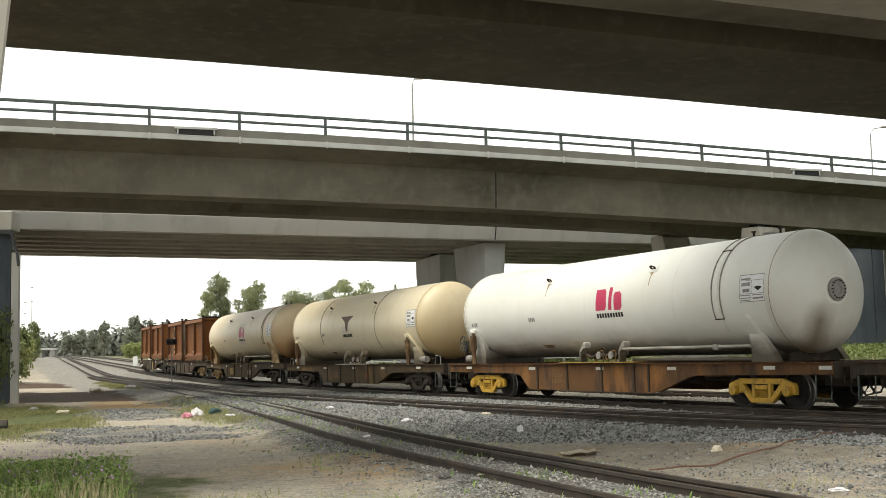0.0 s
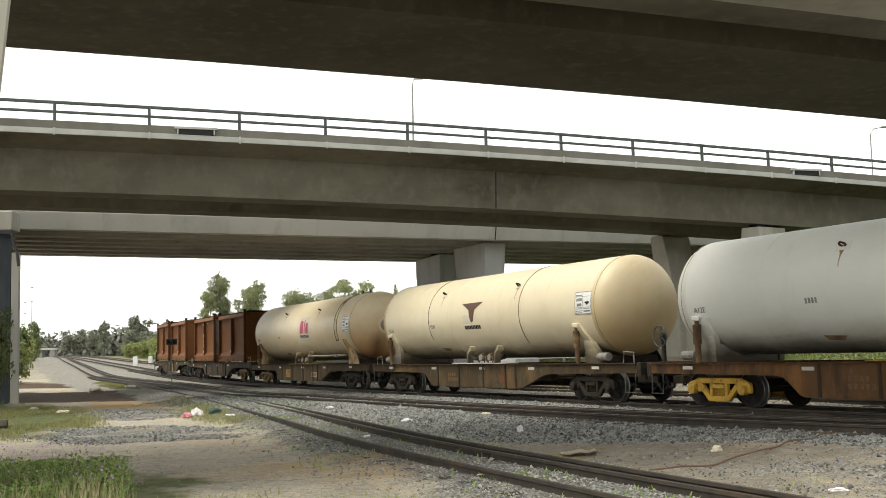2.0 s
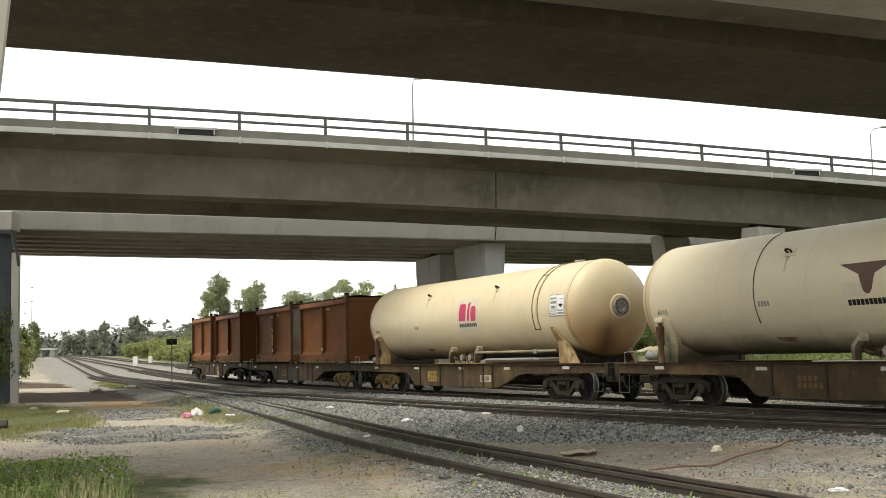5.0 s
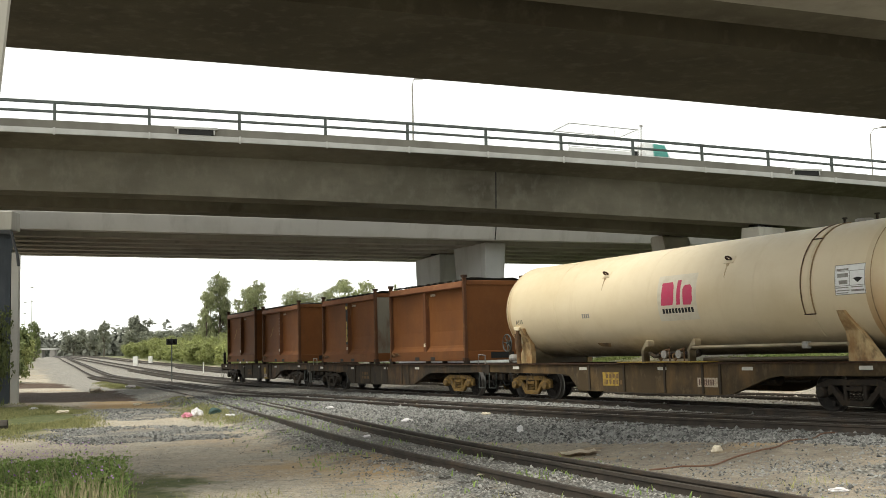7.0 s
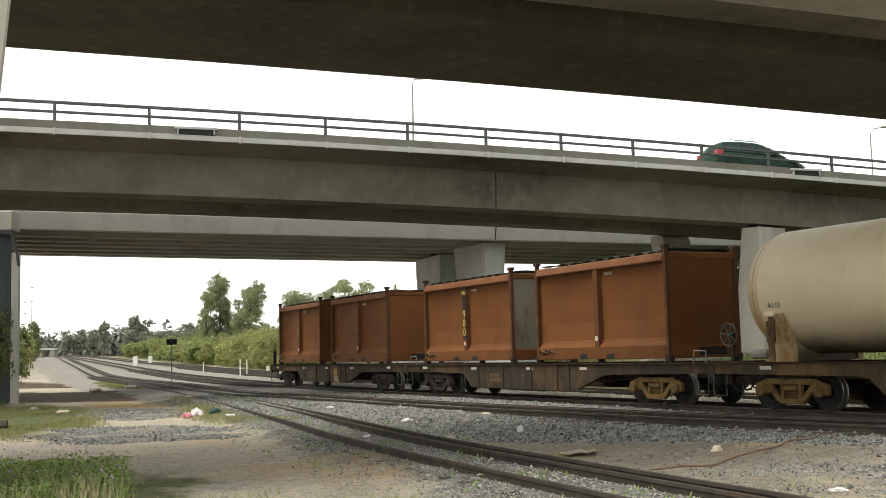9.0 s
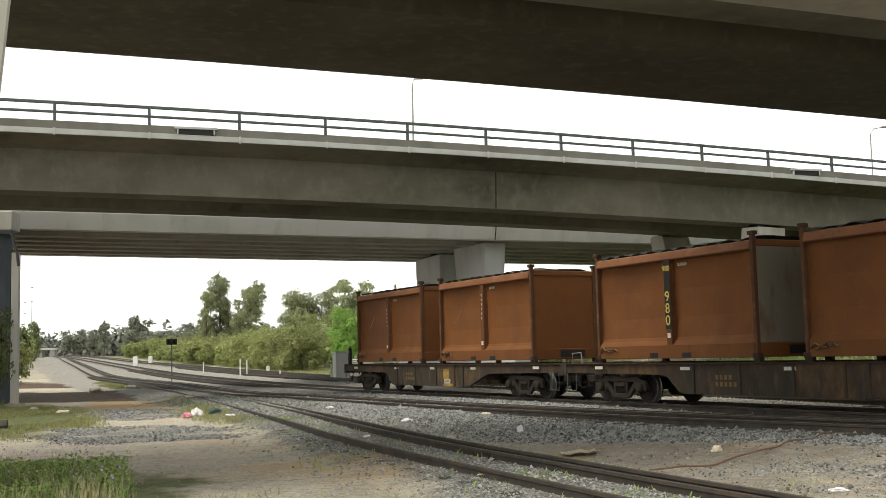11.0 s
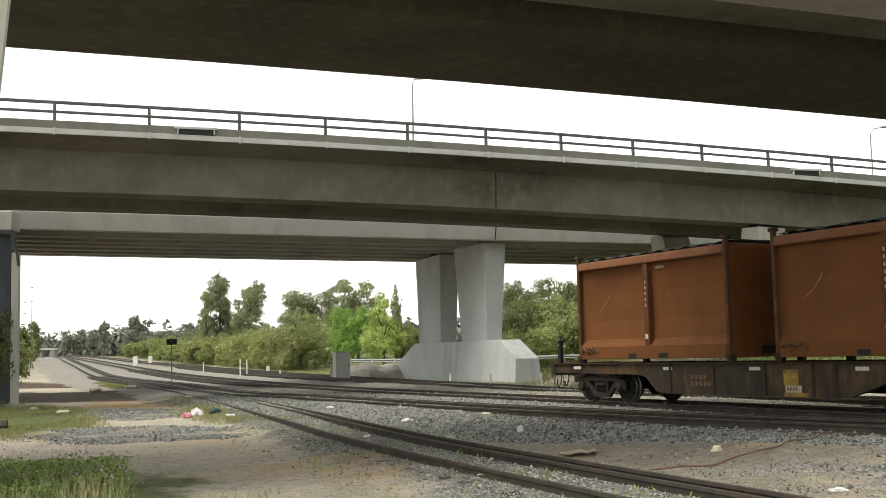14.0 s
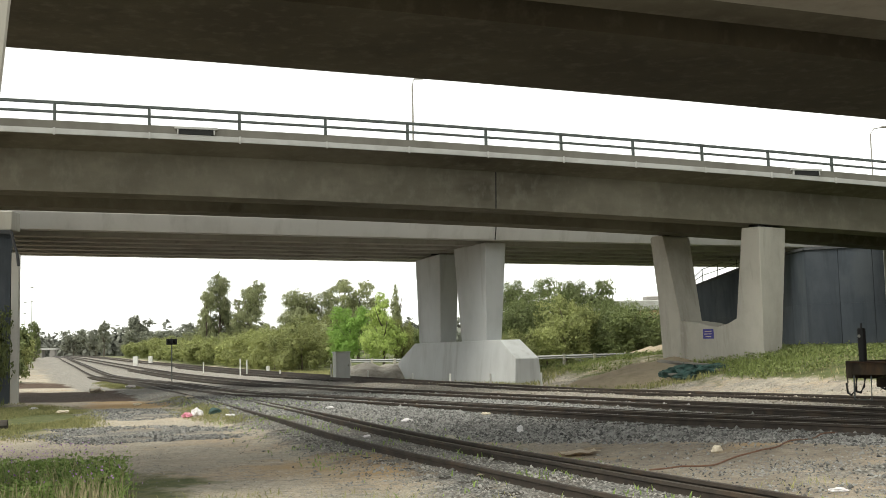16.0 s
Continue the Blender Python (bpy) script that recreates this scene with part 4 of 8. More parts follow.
def bin_side_bm(sgn):
    """The pressed side sheet of a bin: it bows in from the posts and flares to a sill."""
    bm = bmesh.new()
    xs = np.linspace(-2.92, 2.92, 25)
    zs = [1.5, 1.56, 1.62, 1.7, 2.2, 2.9, 3.4, 3.78]
    outer, inner = [], []
    for z in zs:
        ro, ri = [], []
        for x in xs:
            e = min(abs(x), abs(abs(x) - 2.92))
            d = 0.11 * (1 - math.exp(-e / 0.3)) * math.sin(math.pi * min(1, max(0, (z - 1.5) / 2.28)) ** 0.8)
            flare = 0.13 if z <= 1.5 else (0.085 if z <= 1.56 else 0.03 if z <= 1.62 else 0.0)
            y = 1.06 - d + flare
            ro.append(bm.verts.new((x, sgn * y, z)))
            ri.append(bm.verts.new((x, sgn * (y - 0.012), z)))
        outer.append(ro), inner.append(ri)
    for grid in (outer, inner):
        for a, b in zip(grid, grid[1:]):
            for i in range(len(xs) - 1):
                bm.faces.new((a[i], a[i + 1], b[i + 1], b[i]))
    for i in range(len(xs) - 1):
        bm.faces.new((outer[0][i], outer[0][i + 1], inner[0][i + 1], inner[0][i]))
        bm.faces.new((outer[-1][i], outer[-1][i + 1], inner[-1][i + 1], inner[-1][i]))
    return bm


def top_rail_bm():
    """A rail whose outer face leans back to its crown."""
    bm = bmesh.new()
    prism(bm, [(-0.09, -0.14), (-0.06, -0.17), (0.05, -0.17), (0.05, 0.06), (-0.02, 0.06), (-0.05, 0.04)], (-2.91, 0, 0), (2.91, 0, 0), (0, 1, 0), (0, 0, 1))
    bevel(bm, 0.008)
    return bm


def cover_bm(seed):
    """A rippled cover that lies over the load, sagging and lumpy at its edge."""
    rng = random.Random(seed)
    bm = bmesh.new()
    n, w = 48, 8
    ph = rng.random() * 9
    rows = []
    for i in range(n + 1):
        x = -2.9 + 5.8 * i / n
        row = []
        for j in range(w + 1):
            v = -1.1 + 2.2 * j / w
            edge = abs(j - w / 2) / (w / 2)
            z = 3.88 + 0.05 * (1 - edge ** 2) + 0.075 * abs(math.sin(i * 0.66 + ph + 1.5 * noise.noise(Vector((x * 0.8, ph, 0))))) * (0.4 + 0.6 * edge) + 0.03 * noise.noise(Vector((x * 2, v * 2, ph)))
            if j in (0, w):
                z -= 0.03
            row.append(bm.verts.new((x, v, z)))
        rows.append(row)
    for a, b in zip(rows, rows[1:]):
        for j in range(w):
            bm.faces.new((a[j], a[j + 1], b[j + 1], b[j]))
    bmesh.ops.solidify(bm, geom=bm.faces[:], thickness=0.02)
    return bm


def build_bin(s, label, seed, number="", rear_mat=None, bars=0):
    c = tagged(empty("ore_container"), label, "container", "ore containers on wagons")
    key = "bin"

    def piece(name, make, mat, m=Matrix.Identity(4)):
        if (key, name, id(mat)) in PROTO:
            return share(name, PROTO[key, name, id(mat)], c, m)
        o = part(name, make(), mat, c)
        o.matrix_basis = m
        PROTO[key, name, id(mat)] = o
        return o

    mat = M["rust"]
    for x in (-2.96, 2.96):
        for y in (-1.15, 1.15):
            piece("corner_post", lambda: bbox(-0.05, 0.05, -0.06, 0.06, 1.27, 3.98, 0.012), M["rust_post"], pose(x, y, 0))
            piece("corner_casting", lambda: bbox(-0.09, 0.09, -0.085, 0.085, 1.15, 1.27, 0.012), M["rust_dark"], pose(x, y, 0))
            piece("stacking_cap", lambda: bbox(-0.09, 0.09, -0.085, 0.085, 3.96, 4.05, 0.012), M["rust_dark"], pose(x, y, 0))
    for sgn in (-1, 1):
        o = part("side_panel", bin_side_bm(sgn), mat, c) if ("side", sgn) not in PROTO else share("side_panel", PROTO["side", sgn], c, Matrix.Identity(4))
        PROTO.setdefault(("side", sgn), o)
        piece("top_rail", lambda: top_rail_bm(), M["rust_rail"], pose(0, sgn * 1.15, 3.79, 0, 0, 0 if sgn < 0 else 180))
        piece("base_rail", lambda: bbox(-2.9, 2.9, -0.05, 0.05, 0.0, 0.34, 0.012), mat, pose(0, sgn * 1.16, 1.17))
        piece("middle_post", lambda: bbox(-0.1, 0.1, -0.13, 0.06, 0.0, 2.25, 0.014), M["rust_worn"], pose(0, sgn * 1.15, 1.5, 0, 0, 0 if sgn > 0 else 180))
        for x in (-0.62, 0.62):
            piece("fork_pocket", lambda: bbox(-0.16, 0.16, -0.006, 0.006, 0.0, 0.12), M["black"], pose(x, sgn * 1.213, 1.19))
    for x, m in ((-2.94, M["rust"]), (2.94, rear_mat or M["rust"])):
        piece("end_panel", lambda: bbox(-0.03, 0.03, -1.08, 1.08, 1.5, 3.72, 0.01), m, pose(x, 0, 0))
        piece("end_rail", lambda: bbox(-0.06, 0.06, -1.08, 1.08, -0.08, 0.08, 0.015), mat, pose(x, 0, 3.79))
        piece("end_sill", lambda: bbox(-0.06, 0.06, -1.08, 1.08, 1.17, 1.5, 0.015), mat, pose(x, 0, 0))
    for x in (-2.96, 2.96):
        for y in (-1.12, 1.12):
            piece("twist_lock", lambda: bbox(-0.1, 0.1, -0.07, 0.07, 1.058, 1.172, 0.01), M["bogie_dark"], pose(x, y, 0))
    piece("end_recess", lambda: bbox(-0.004, 0.004, -0.45, 0.45, 1.24, 1.44), M["black"], pose(3.003, 0.25, 0))
    piece("floor_plate", lambda: bbox(-2.88, 2.88, -1.06, 1.06, 1.28, 1.34), M["rust_dark"])
    part("cover", cover_bm(seed), M["tarp"], c, "dusty rippled black cover over the load", True)
    # two scuffs in the paint
    bm = bmesh.new()
    pts = [(-2.35 + 0.75 * k / 8, -0.968, 2.45 + 0.03 * k + 0.009 * k * k) for k in range(9)]
    tube(bm, pts, 0.011, 4)
    if bars:
        part("scrape", bm, M["scrape"], c, "pale scrape in the paint")
    else:
        bm.free()
    # bent rusty door latch at the foot of the post
    rng = random.Random(seed)
    bm = bmesh.new()
    for k in range(4):
        x = -2.85 + 0.16 * k
        tube(bm, [(x, -1.23, 1.3 + 0.12 * rng.random()), (x + 0.15, -1.26, 1.4 + 0.1 * rng.random()), (x + 0.3, -1.24, 1.32 + 0.1 * rng.random())], 0.022, 5)
    part("latch", bm, M["strut"], c, "bent rusty latch")
    if number:
        part("number_board", bbox(-0.11, 0.11, -1.216, -1.211, 1.9, 3.62), M["black"], c, "black board with yellow number")
        for k, ch in enumerate(number):
            text_part(ch, 0.36, M["yellow_letter"], c, Matrix.Translation((-0.1, -1.22, 2.6 - 0.3 * k)) @ NEAR_SIDE, "yellow stencilled number")
        text_part(number, 0.19, M["yellow_letter"], c, Matrix.Translation((-0.16, -1.221, 3.36)) @ NEAR_SIDE)
    for k in range(bars):
        part("stencil_mark", bbox(-0.02, 0.02, -1.2185, -1.207, 2.5 + 0.15 * k, 2.58 + 0.15 * k), M["stencil"], c, "worn pale stencil mark")
    for k in range(4):
        part("stencil_mark", bbox(0.26 + 0.09 * k, 0.31 + 0.09 * k, -1.066, -0.98, 3.46, 3.54), M["stencil"], c, "worn pale stencil mark")
    part("plate", bbox(-0.055, 0.055, -1.2185, -1.207, 1.68, 1.8), M["patch"], c, "small pale plate")
    MOVING.append((c, s))
    return c


def tank_paint(name, base, dirt, streak):
    return grime_and_shade_below(tank_base(name, base, dirt, streak), name)


def grime_and_shade_below(m, name, run=None, dust=None):
    """Road film and painted shade on the belly of a tank, and on its ends a brown run and a dusty bloom, each with an
    edge of its own.
    """
    nt = m.node_tree
    b = nt.nodes["Principled BSDF"]
    old = b.inputs["Base Color"].links[0].from_socket
    tc, sx = nt.nodes.new("ShaderNodeTexCoord"), nt.nodes.new("ShaderNodeSeparateXYZ")
    nt.links.new(tc.outputs["Object"], sx.inputs[0])

    def term(sock, a, b_, amp, scale, stretch=(1, 1, 1)):
        """1 where sock lies beyond b_, 0 before a, the edge broken by noise."""
        r = nt.nodes.new("ShaderNodeMapRange")
        r.inputs[1].default_value, r.inputs[2].default_value = a, b_
        add = nt.nodes.new("ShaderNodeMath")
        add.operation = "MULTIPLY_ADD"
        nt.links.new(tex(nt, scale, 5, 0.65, stretch, 0.2, 0.8), add.inputs[0])
        add.inputs[1].default_value = amp
        nt.links.new(sock, add.inputs[2])
        nt.links.new(add.outputs[0], r.inputs[0])
        return r.outputs[0]

    def times(*socks):
        out = socks[0]
        for s in socks[1:]:
            k = nt.nodes.new("ShaderNodeMath")
            k.operation = "MULTIPLY"
            nt.links.new(out, k.inputs[0])
            if hasattr(s, "is_output"):
                nt.links.new(s, k.inputs[1])
            else:
                k.inputs[1].default_value = s
            out = k.outputs[0]
        return out

    # tan road film, then a near-black belly band: grime with underside shade painted in
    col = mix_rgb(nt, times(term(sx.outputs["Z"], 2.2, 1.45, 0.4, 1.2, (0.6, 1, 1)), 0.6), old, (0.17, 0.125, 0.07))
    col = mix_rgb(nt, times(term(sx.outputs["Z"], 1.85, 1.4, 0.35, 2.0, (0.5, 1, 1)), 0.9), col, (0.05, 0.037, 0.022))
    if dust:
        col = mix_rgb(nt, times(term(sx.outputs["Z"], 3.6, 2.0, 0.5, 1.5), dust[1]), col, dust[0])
    if run:
        y0 = run[0]
        left = term(sx.outputs["Y"], y0 - 0.42, y0 - 0.02, 0.12, 3)
        right = term(sx.outputs["Y"], y0 + 0.5, y0 + 0.05, 0.12, 3)
        top = term(sx.outputs["Z"], 2.55, 2.1, 0.2, 2)
        col = mix_rgb(nt, times(left, right, top, run[1]), col, run[2])
    nt.links.new(col, b.inputs["Base Color"])
    return m


def tank_base(name, base, dirt, streak):
    return material(name, base, [(dirt, 0.75, 0.4, (0.5, 1, 1), 0.42, 0.66), (dirt, 0.3, 1.8, (1, 1, 0.6), 0.5, 0.68), (streak, 0.3, 0.9, (1.3, 1, 0.2), 0.6, 0.78)], 0.42, bump=(3, 0.05, 0.01), rough_var=0.12)


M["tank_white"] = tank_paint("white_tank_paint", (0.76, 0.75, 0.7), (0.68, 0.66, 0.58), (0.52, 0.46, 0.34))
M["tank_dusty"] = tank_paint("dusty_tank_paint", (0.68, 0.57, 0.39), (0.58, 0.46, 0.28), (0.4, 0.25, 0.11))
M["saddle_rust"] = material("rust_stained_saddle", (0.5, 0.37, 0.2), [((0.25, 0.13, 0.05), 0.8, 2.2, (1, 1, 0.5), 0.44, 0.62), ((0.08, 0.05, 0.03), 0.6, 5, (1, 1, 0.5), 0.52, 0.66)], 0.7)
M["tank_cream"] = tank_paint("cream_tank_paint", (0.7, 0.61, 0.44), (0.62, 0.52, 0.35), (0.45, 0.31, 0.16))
M["dome_white"] = grime_and_shade_below(tank_base("white_dome_paint", (0.74, 0.73, 0.68), (0.64, 0.61, 0.53), (0.5, 0.44, 0.33)), "dome", (-0.4, 0.8, (0.13, 0.09, 0.055)), ((0.5, 0.45, 0.36), 0.4))
M["dome_cream"] = grime_and_shade_below(tank_base("cream_dome_paint", (0.64, 0.53, 0.35), (0.55, 0.43, 0.26), (0.38, 0.24, 0.11)), "dome", (-0.35, 0.85, (0.13, 0.065, 0.03)), ((0.4, 0.22, 0.085), 0.8))
M["dome_dusty"] = grime_and_shade_below(tank_base("dusty_dome_paint", (0.64, 0.53, 0.35), (0.56, 0.44, 0.27), (0.4, 0.26, 0.12)), "dome", None, ((0.4, 0.27, 0.12), 0.75))
M["seam"] = material("dirty_weld_line", (0.34, 0.29, 0.21), (), 0.7)
M["lug_stain"] = material("faint_rust_run", (0.46, 0.36, 0.22), [((0.24, 0.14, 0.07), 0.8, 7, (1, 1, 0.4), 0.44, 0.62)], 0.7)
M["stain"] = material("rusty_spill_stain", (0.3, 0.2, 0.1), [((0.12, 0.09, 0.06), 0.8, 3, (1, 1, 0.3), 0.42, 0.6)], 0.7)
TR, TZ, TL = 1.41, 2.64, 6.85


def tank_y(z, lift=0.004):
    return -math.sqrt(max(0.0, (TR + lift) ** 2 - (z - TZ) ** 2))


def decal(poly, lift, name, mat, tank, label=""):
    """A thin shape of (x, z) corners, laid on the near flank of the tank."""
    bm = bmesh.new()
    vs = [bm.verts.new((x, 0, z)) for x, z in poly]
    bm.faces.new(vs)
    zs = [z for _, z in poly]
    k = min(zs) + 0.09
    while k < max(zs) - 0.01:
        geom = bm.verts[:] + bm.edges[:] + bm.faces[:]
        bmesh.ops.bisect_plane(bm, geom=geom, plane_co=(0, 0, k), plane_no=(0, 0, 1))
        k += 0.09
    for v in bm.verts:
        v.co.y = tank_y(v.co.z, lift)
    return part(name, bm, mat, tank, label)


def rect(x0, x1, z0, z1):
    return [(x0, z0), (x1, z0), (x1, z1), (x0, z1)]


def hoop(x, width, out, mat, tank, name, a0=0.0, a1=math.tau):
    """A band round the tank, angles from the top over the near flank."""
    bm = bmesh.new()
    full = a1 - a0 > 6.2
    n = 64 if full else 40
    rings = []
    for k in range(n if full else n + 1):
        a = a0 + (a1 - a0) * k / n
        c, s_ = math.cos(a), -math.sin(a)
        rings.append([bm.verts.new((x + dx, r * s_, TZ + r * c)) for dx, r in ((-width / 2, TR - 0.01), (-width / 2, TR + out), (width / 2, TR + out), (width / 2, TR - 0.01))])
    pairs = list(zip(rings, rings[1:])) + ([(rings[-1], rings[0])] if full else [])
    for r0, r1 in pairs:
        for i in range(4):
            bm.faces.new((r0[i], r0[(i + 1) % 4], r1[(i + 1) % 4], r1[i]))
    if not full:
        bm.faces.new(rings[0][::-1])
        bm.faces.new(rings[-1])
    return part(name, bm, mat, tank)


def build_tank(s, label, paint, kind, code):
    t = tagged(empty("tank"), label, "tank", "tanks on wagons")
    turn = Matrix.Translation((0, 0, TZ)) @ Matrix.Rotation(radians(-90), 4, "Z")
    bm = bmesh.new()
    turned(bm, [(-TL + 0.13, TR), (-TL * 0.5, TR), (0, TR), (TL * 0.5, TR), (TL - 0.13, TR)], 72, turn)
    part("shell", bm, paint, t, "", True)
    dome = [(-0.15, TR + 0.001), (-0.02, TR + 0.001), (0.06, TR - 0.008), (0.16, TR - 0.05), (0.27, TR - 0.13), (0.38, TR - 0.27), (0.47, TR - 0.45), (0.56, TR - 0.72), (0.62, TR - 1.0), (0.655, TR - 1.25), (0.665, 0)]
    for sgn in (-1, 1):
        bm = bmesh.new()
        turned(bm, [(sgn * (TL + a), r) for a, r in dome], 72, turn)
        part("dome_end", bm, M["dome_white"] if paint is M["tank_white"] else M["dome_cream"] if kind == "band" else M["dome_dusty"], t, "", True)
    # raised weld seams
    for x in ((-4.3, -1.6, 1.75, 4.4) if kind == "plain" else (-4.3, -0.1, 3.6)) + (-TL, TL):
        hoop(x, 0.02 if abs(x) < 6 else 0.012, 0.005, paint if abs(x) < 6 else M["stain"], t, "weld_seam")
    if kind == "plain":
        hoop(2.95, 0.014, 0.012, M["rust_dark"], t, "strap", 0.15, 2.3)
        hoop(-3.1, 0.014, 0.012, M["rust_dark"], t, "strap", 0.3, 2.1)
    if kind == "band":
        # a ladder-like conduit pair over the shell
        for x in (5.02, 5.3):
            hoop(x, 0.02, 0.02, M["steel_grey"] if paint is M["tank_white"] else M["strut"] if x < 5.1 else M["stain"], t, "conduit", -0.2, 1.98)
        hoop(5.16, 0.14, 0.012, paint, t, "conduit_cover", -0.2, 2.4)
        for a in (0.75, 1.98):
            bm = bbox(5.0, 5.32, -0.012, 0.012, TR + 0.01, TR + 0.03, 0.003)
            bmesh.ops.transform(bm, matrix=Matrix.Translation((0, 0, TZ)) @ Matrix.Rotation(a, 4, "X"), verts=bm.verts)
            part("clip", bm, M["rust_dark"], t)
        # flanged manhole on the dome end
        m = Matrix.Translation((TL + 0.58, -0.02, TZ)) @ Matrix.Rotation(radians(-90), 4, "Z")
        bm = bmesh.new()
        turned(bm, [(-0.05, 0.36), (0.05, 0.36), (0.07, 0.33), (0.07, 0.29), (0.05, 0.27), (0.02, 0.27), (0.02, 0.36)], 32, m)
        part("manhole_ring", bm, paint, t)
        bm = bmesh.new()
        turned(bm, [(0.0, 0.26), (0.12, 0.26), (0.13, 0.25), (0.13, 0.12), (0.1, 0.1), (0.1, 0)], 32, m)
        lid = part("manhole_cover", bm, M["steel_grey"], t, "bolted grey steel manhole cover")
        bolt = None
        for k in range(16):
            a = k * math.tau / 16
            bm_m = Matrix.Translation((TL + 0.71, -0.02 + 0.2 * math.cos(a), TZ + 0.2 * math.sin(a)))
            if bolt is None:
                bolt = part("bolt", bbox(0, 0.025, -0.015, 0.015, -0.015, 0.015), M["bogie_dark"], lid)
                bolt.matrix_basis = bm_m
            else:
                share("bolt", bolt, lid, bm_m)
        # dome fittings on the crown
        bm = bmesh.new()
        turned(bm, [(0.0, 0.2), (0.07, 0.2), (0.09, 0.17), (0.09, 0)], 20, Matrix.Translation((5.6, 0, TZ + TR - 0.03)) @ Matrix.Rotation(radians(90), 4, "X"))
        part("top_hatch", bm, M["steel_grey"], t)
        for dx in (-0.45, 0.42):
            bm = bmesh.new()
            turned(bm, [(0, 0.03), (0.12, 0.03), (0.12, 0.06), (0.15, 0.06), (0.15, 0)], 10, Matrix.Translation((5.6 + dx, -0.1, TZ + TR - 0.02)) @ Matrix.Rotation(radians(90), 4, "X"))
            part("valve", bm, M["bogie_dark"], t)
    # lifting lugs
    for x in ((-2.08, 2.66) if kind == "band" else (-2.2, 2.65)):
        a = radians(55)
        m = Matrix.Translation((x, -math.sin(a) * TR, TZ + math.cos(a) * TR)) @ Matrix.Rotation(a, 4, "X")
        bm = bmesh.new()
        tube(bm, [m @ Vector((0.07 * math.cos(k), 0, 0.06 + 0.07 * math.sin(k))) for k in np.linspace(0, math.tau, 15)], 0.024, 6)
        part("lifting_lug", bm, M["rust_dark"], t, "rusty ring lifting lug")
        bm = bbox(-0.16, 0.16, -0.1, 0.1, -0.012, 0.012, 0.004, m)
        part("lug_plate", bm, paint, t)
        decal([(x - 0.09, TZ + 0.8), (x - 0.07, TZ + 0.7), (x - 0.035, TZ + 0.66), (x - 0.03, TZ + 0.42), (x - 0.005, TZ + 0.36), (x + 0.01, TZ + 0.62), (x + 0.045, TZ + 0.7), (x + 0.06, TZ + 0.82)], 0.003, "stain", M["lug_stain"], t, "rust run below the lug")
    # saddles at both ends
    for x, w2 in ((-6.2, 0.36), (6.1, 0.36)):
        for sgn in (-1, 1):
            prof = [(-0.42, 1.07), (0.42, 1.07), (0.3, 1.55), (0.22, 2.1), (-0.22, 2.1), (-0.3, 1.55)]
            bm = bmesh.new()
            rows = []
            for dx, z in ((0.0, 2.12), (0.08, 1.95), (0.2, 1.7), (0.36, 1.45), (0.52, 1.25), (0.66, 1.07)):
                yo = tank_y(z, 0.09) if z > 1.3 else -1.1
                yo = min(yo, -1.12)
                lo, hi = (-0.16, dx) if x > 0 else (-dx, 0.16)
                rows.append([bm.verts.new((x + q, -sgn * yo, z)) for q in (lo, hi)] + [bm.verts.new((x + q, -sgn * (yo + 0.16), z)) for q in (hi, lo)])
            for a, b in zip(rows, rows[1:]):
                for i in range(4):
                    bm.faces.new((a[i], a[(i + 1) % 4], b[(i + 1) % 4], b[i]))
            bm.faces.new(rows[0])
            bm.faces.new(rows[-1][::-1])
            part("saddle_plate", bm, M["saddle_rust"] if paint is M["tank_dusty"] else paint, t)
        part("saddle_web", bbox(x - 0.1, x + 0.1, -1.1, 1.1, 1.07, 1.5, 0.01), paint, t)
        e = 1 if x > 0 else -1
        bm = bmesh.new()
        prism(bm, [(-0.8, 1.07), (0.8, 1.07), (0.75, 1.24), (0.5, 1.3), (-0.5, 1.3), (-0.75, 1.24)], (x + e * 0.62, 0, 0), (x + e * 0.66, 0, 0), (0, 1, 0), (0, 0, 1))
        # dark iron colour stands for the shade under the tank's end
        part("cradle_web", bm, M["bogie_dark"], t)
        # strut with an air receiver by the saddle
        if kind == "plain" or x < 0:
            bm = bmesh.new()
            tube(bm, [(x - 0.2, -1.36, 2.08), (x - 0.2, -1.36, 1.95)], 0.05, 8)
            tube(bm, [(x - 0.2, -1.36, 1.97), (x - 0.22, -1.34, 1.5)], 0.1, 10)
            tube(bm, [(x - 0.22, -1.34, 1.52), (x - 0.22, -1.32, 1.07)], 0.07, 8)
            st = part("strut", bm, M["strut"], t, "rusty brown telescopic strut")
            part("bracket", bbox(x - 0.34, x - 0.06, -1.42, -1.3, 2.06, 2.18, 0.02), paint, st)
            bm = bmesh.new()
            turned(bm, [(-0.22, 0), (-0.22, 0.11), (0.22, 0.11), (0.22, 0)], 12, Matrix.Translation((x + e * 0.75, -1.12, 1.24)) @ Matrix.Rotation(radians(90), 4, "Z"))
            part("air_receiver", bm, M["steel_grey"], t)
    # the discharge gear between two bent brackets, on a tray
    for x in (-0.45, 1.32):
        bm = bmesh.new()
        for a, b in (((x - 0.08, 1.07), (x - 0.08, 1.38)), ((x - 0.08, 1.38), (x + 0.12, 1.6)), ((x + 0.12, 1.6), (x + 0.12, 1.5))):
            d = Vector((b[0] - a[0], 0, b[1] - a[1])).normalized() * 0.02
            n = Vector((-d.z, 0, d.x)).normalized() * 0.04
            vs = []
            for yy in (-1.3, -1.1):
                for p in (Vector((a[0], yy, a[1])) - d - n, Vector((b[0], yy, b[1])) + d - n, Vector((b[0], yy, b[1])) + d + n, Vector((a[0], yy, a[1])) - d + n):
                    vs.append(bm.verts.new(p))
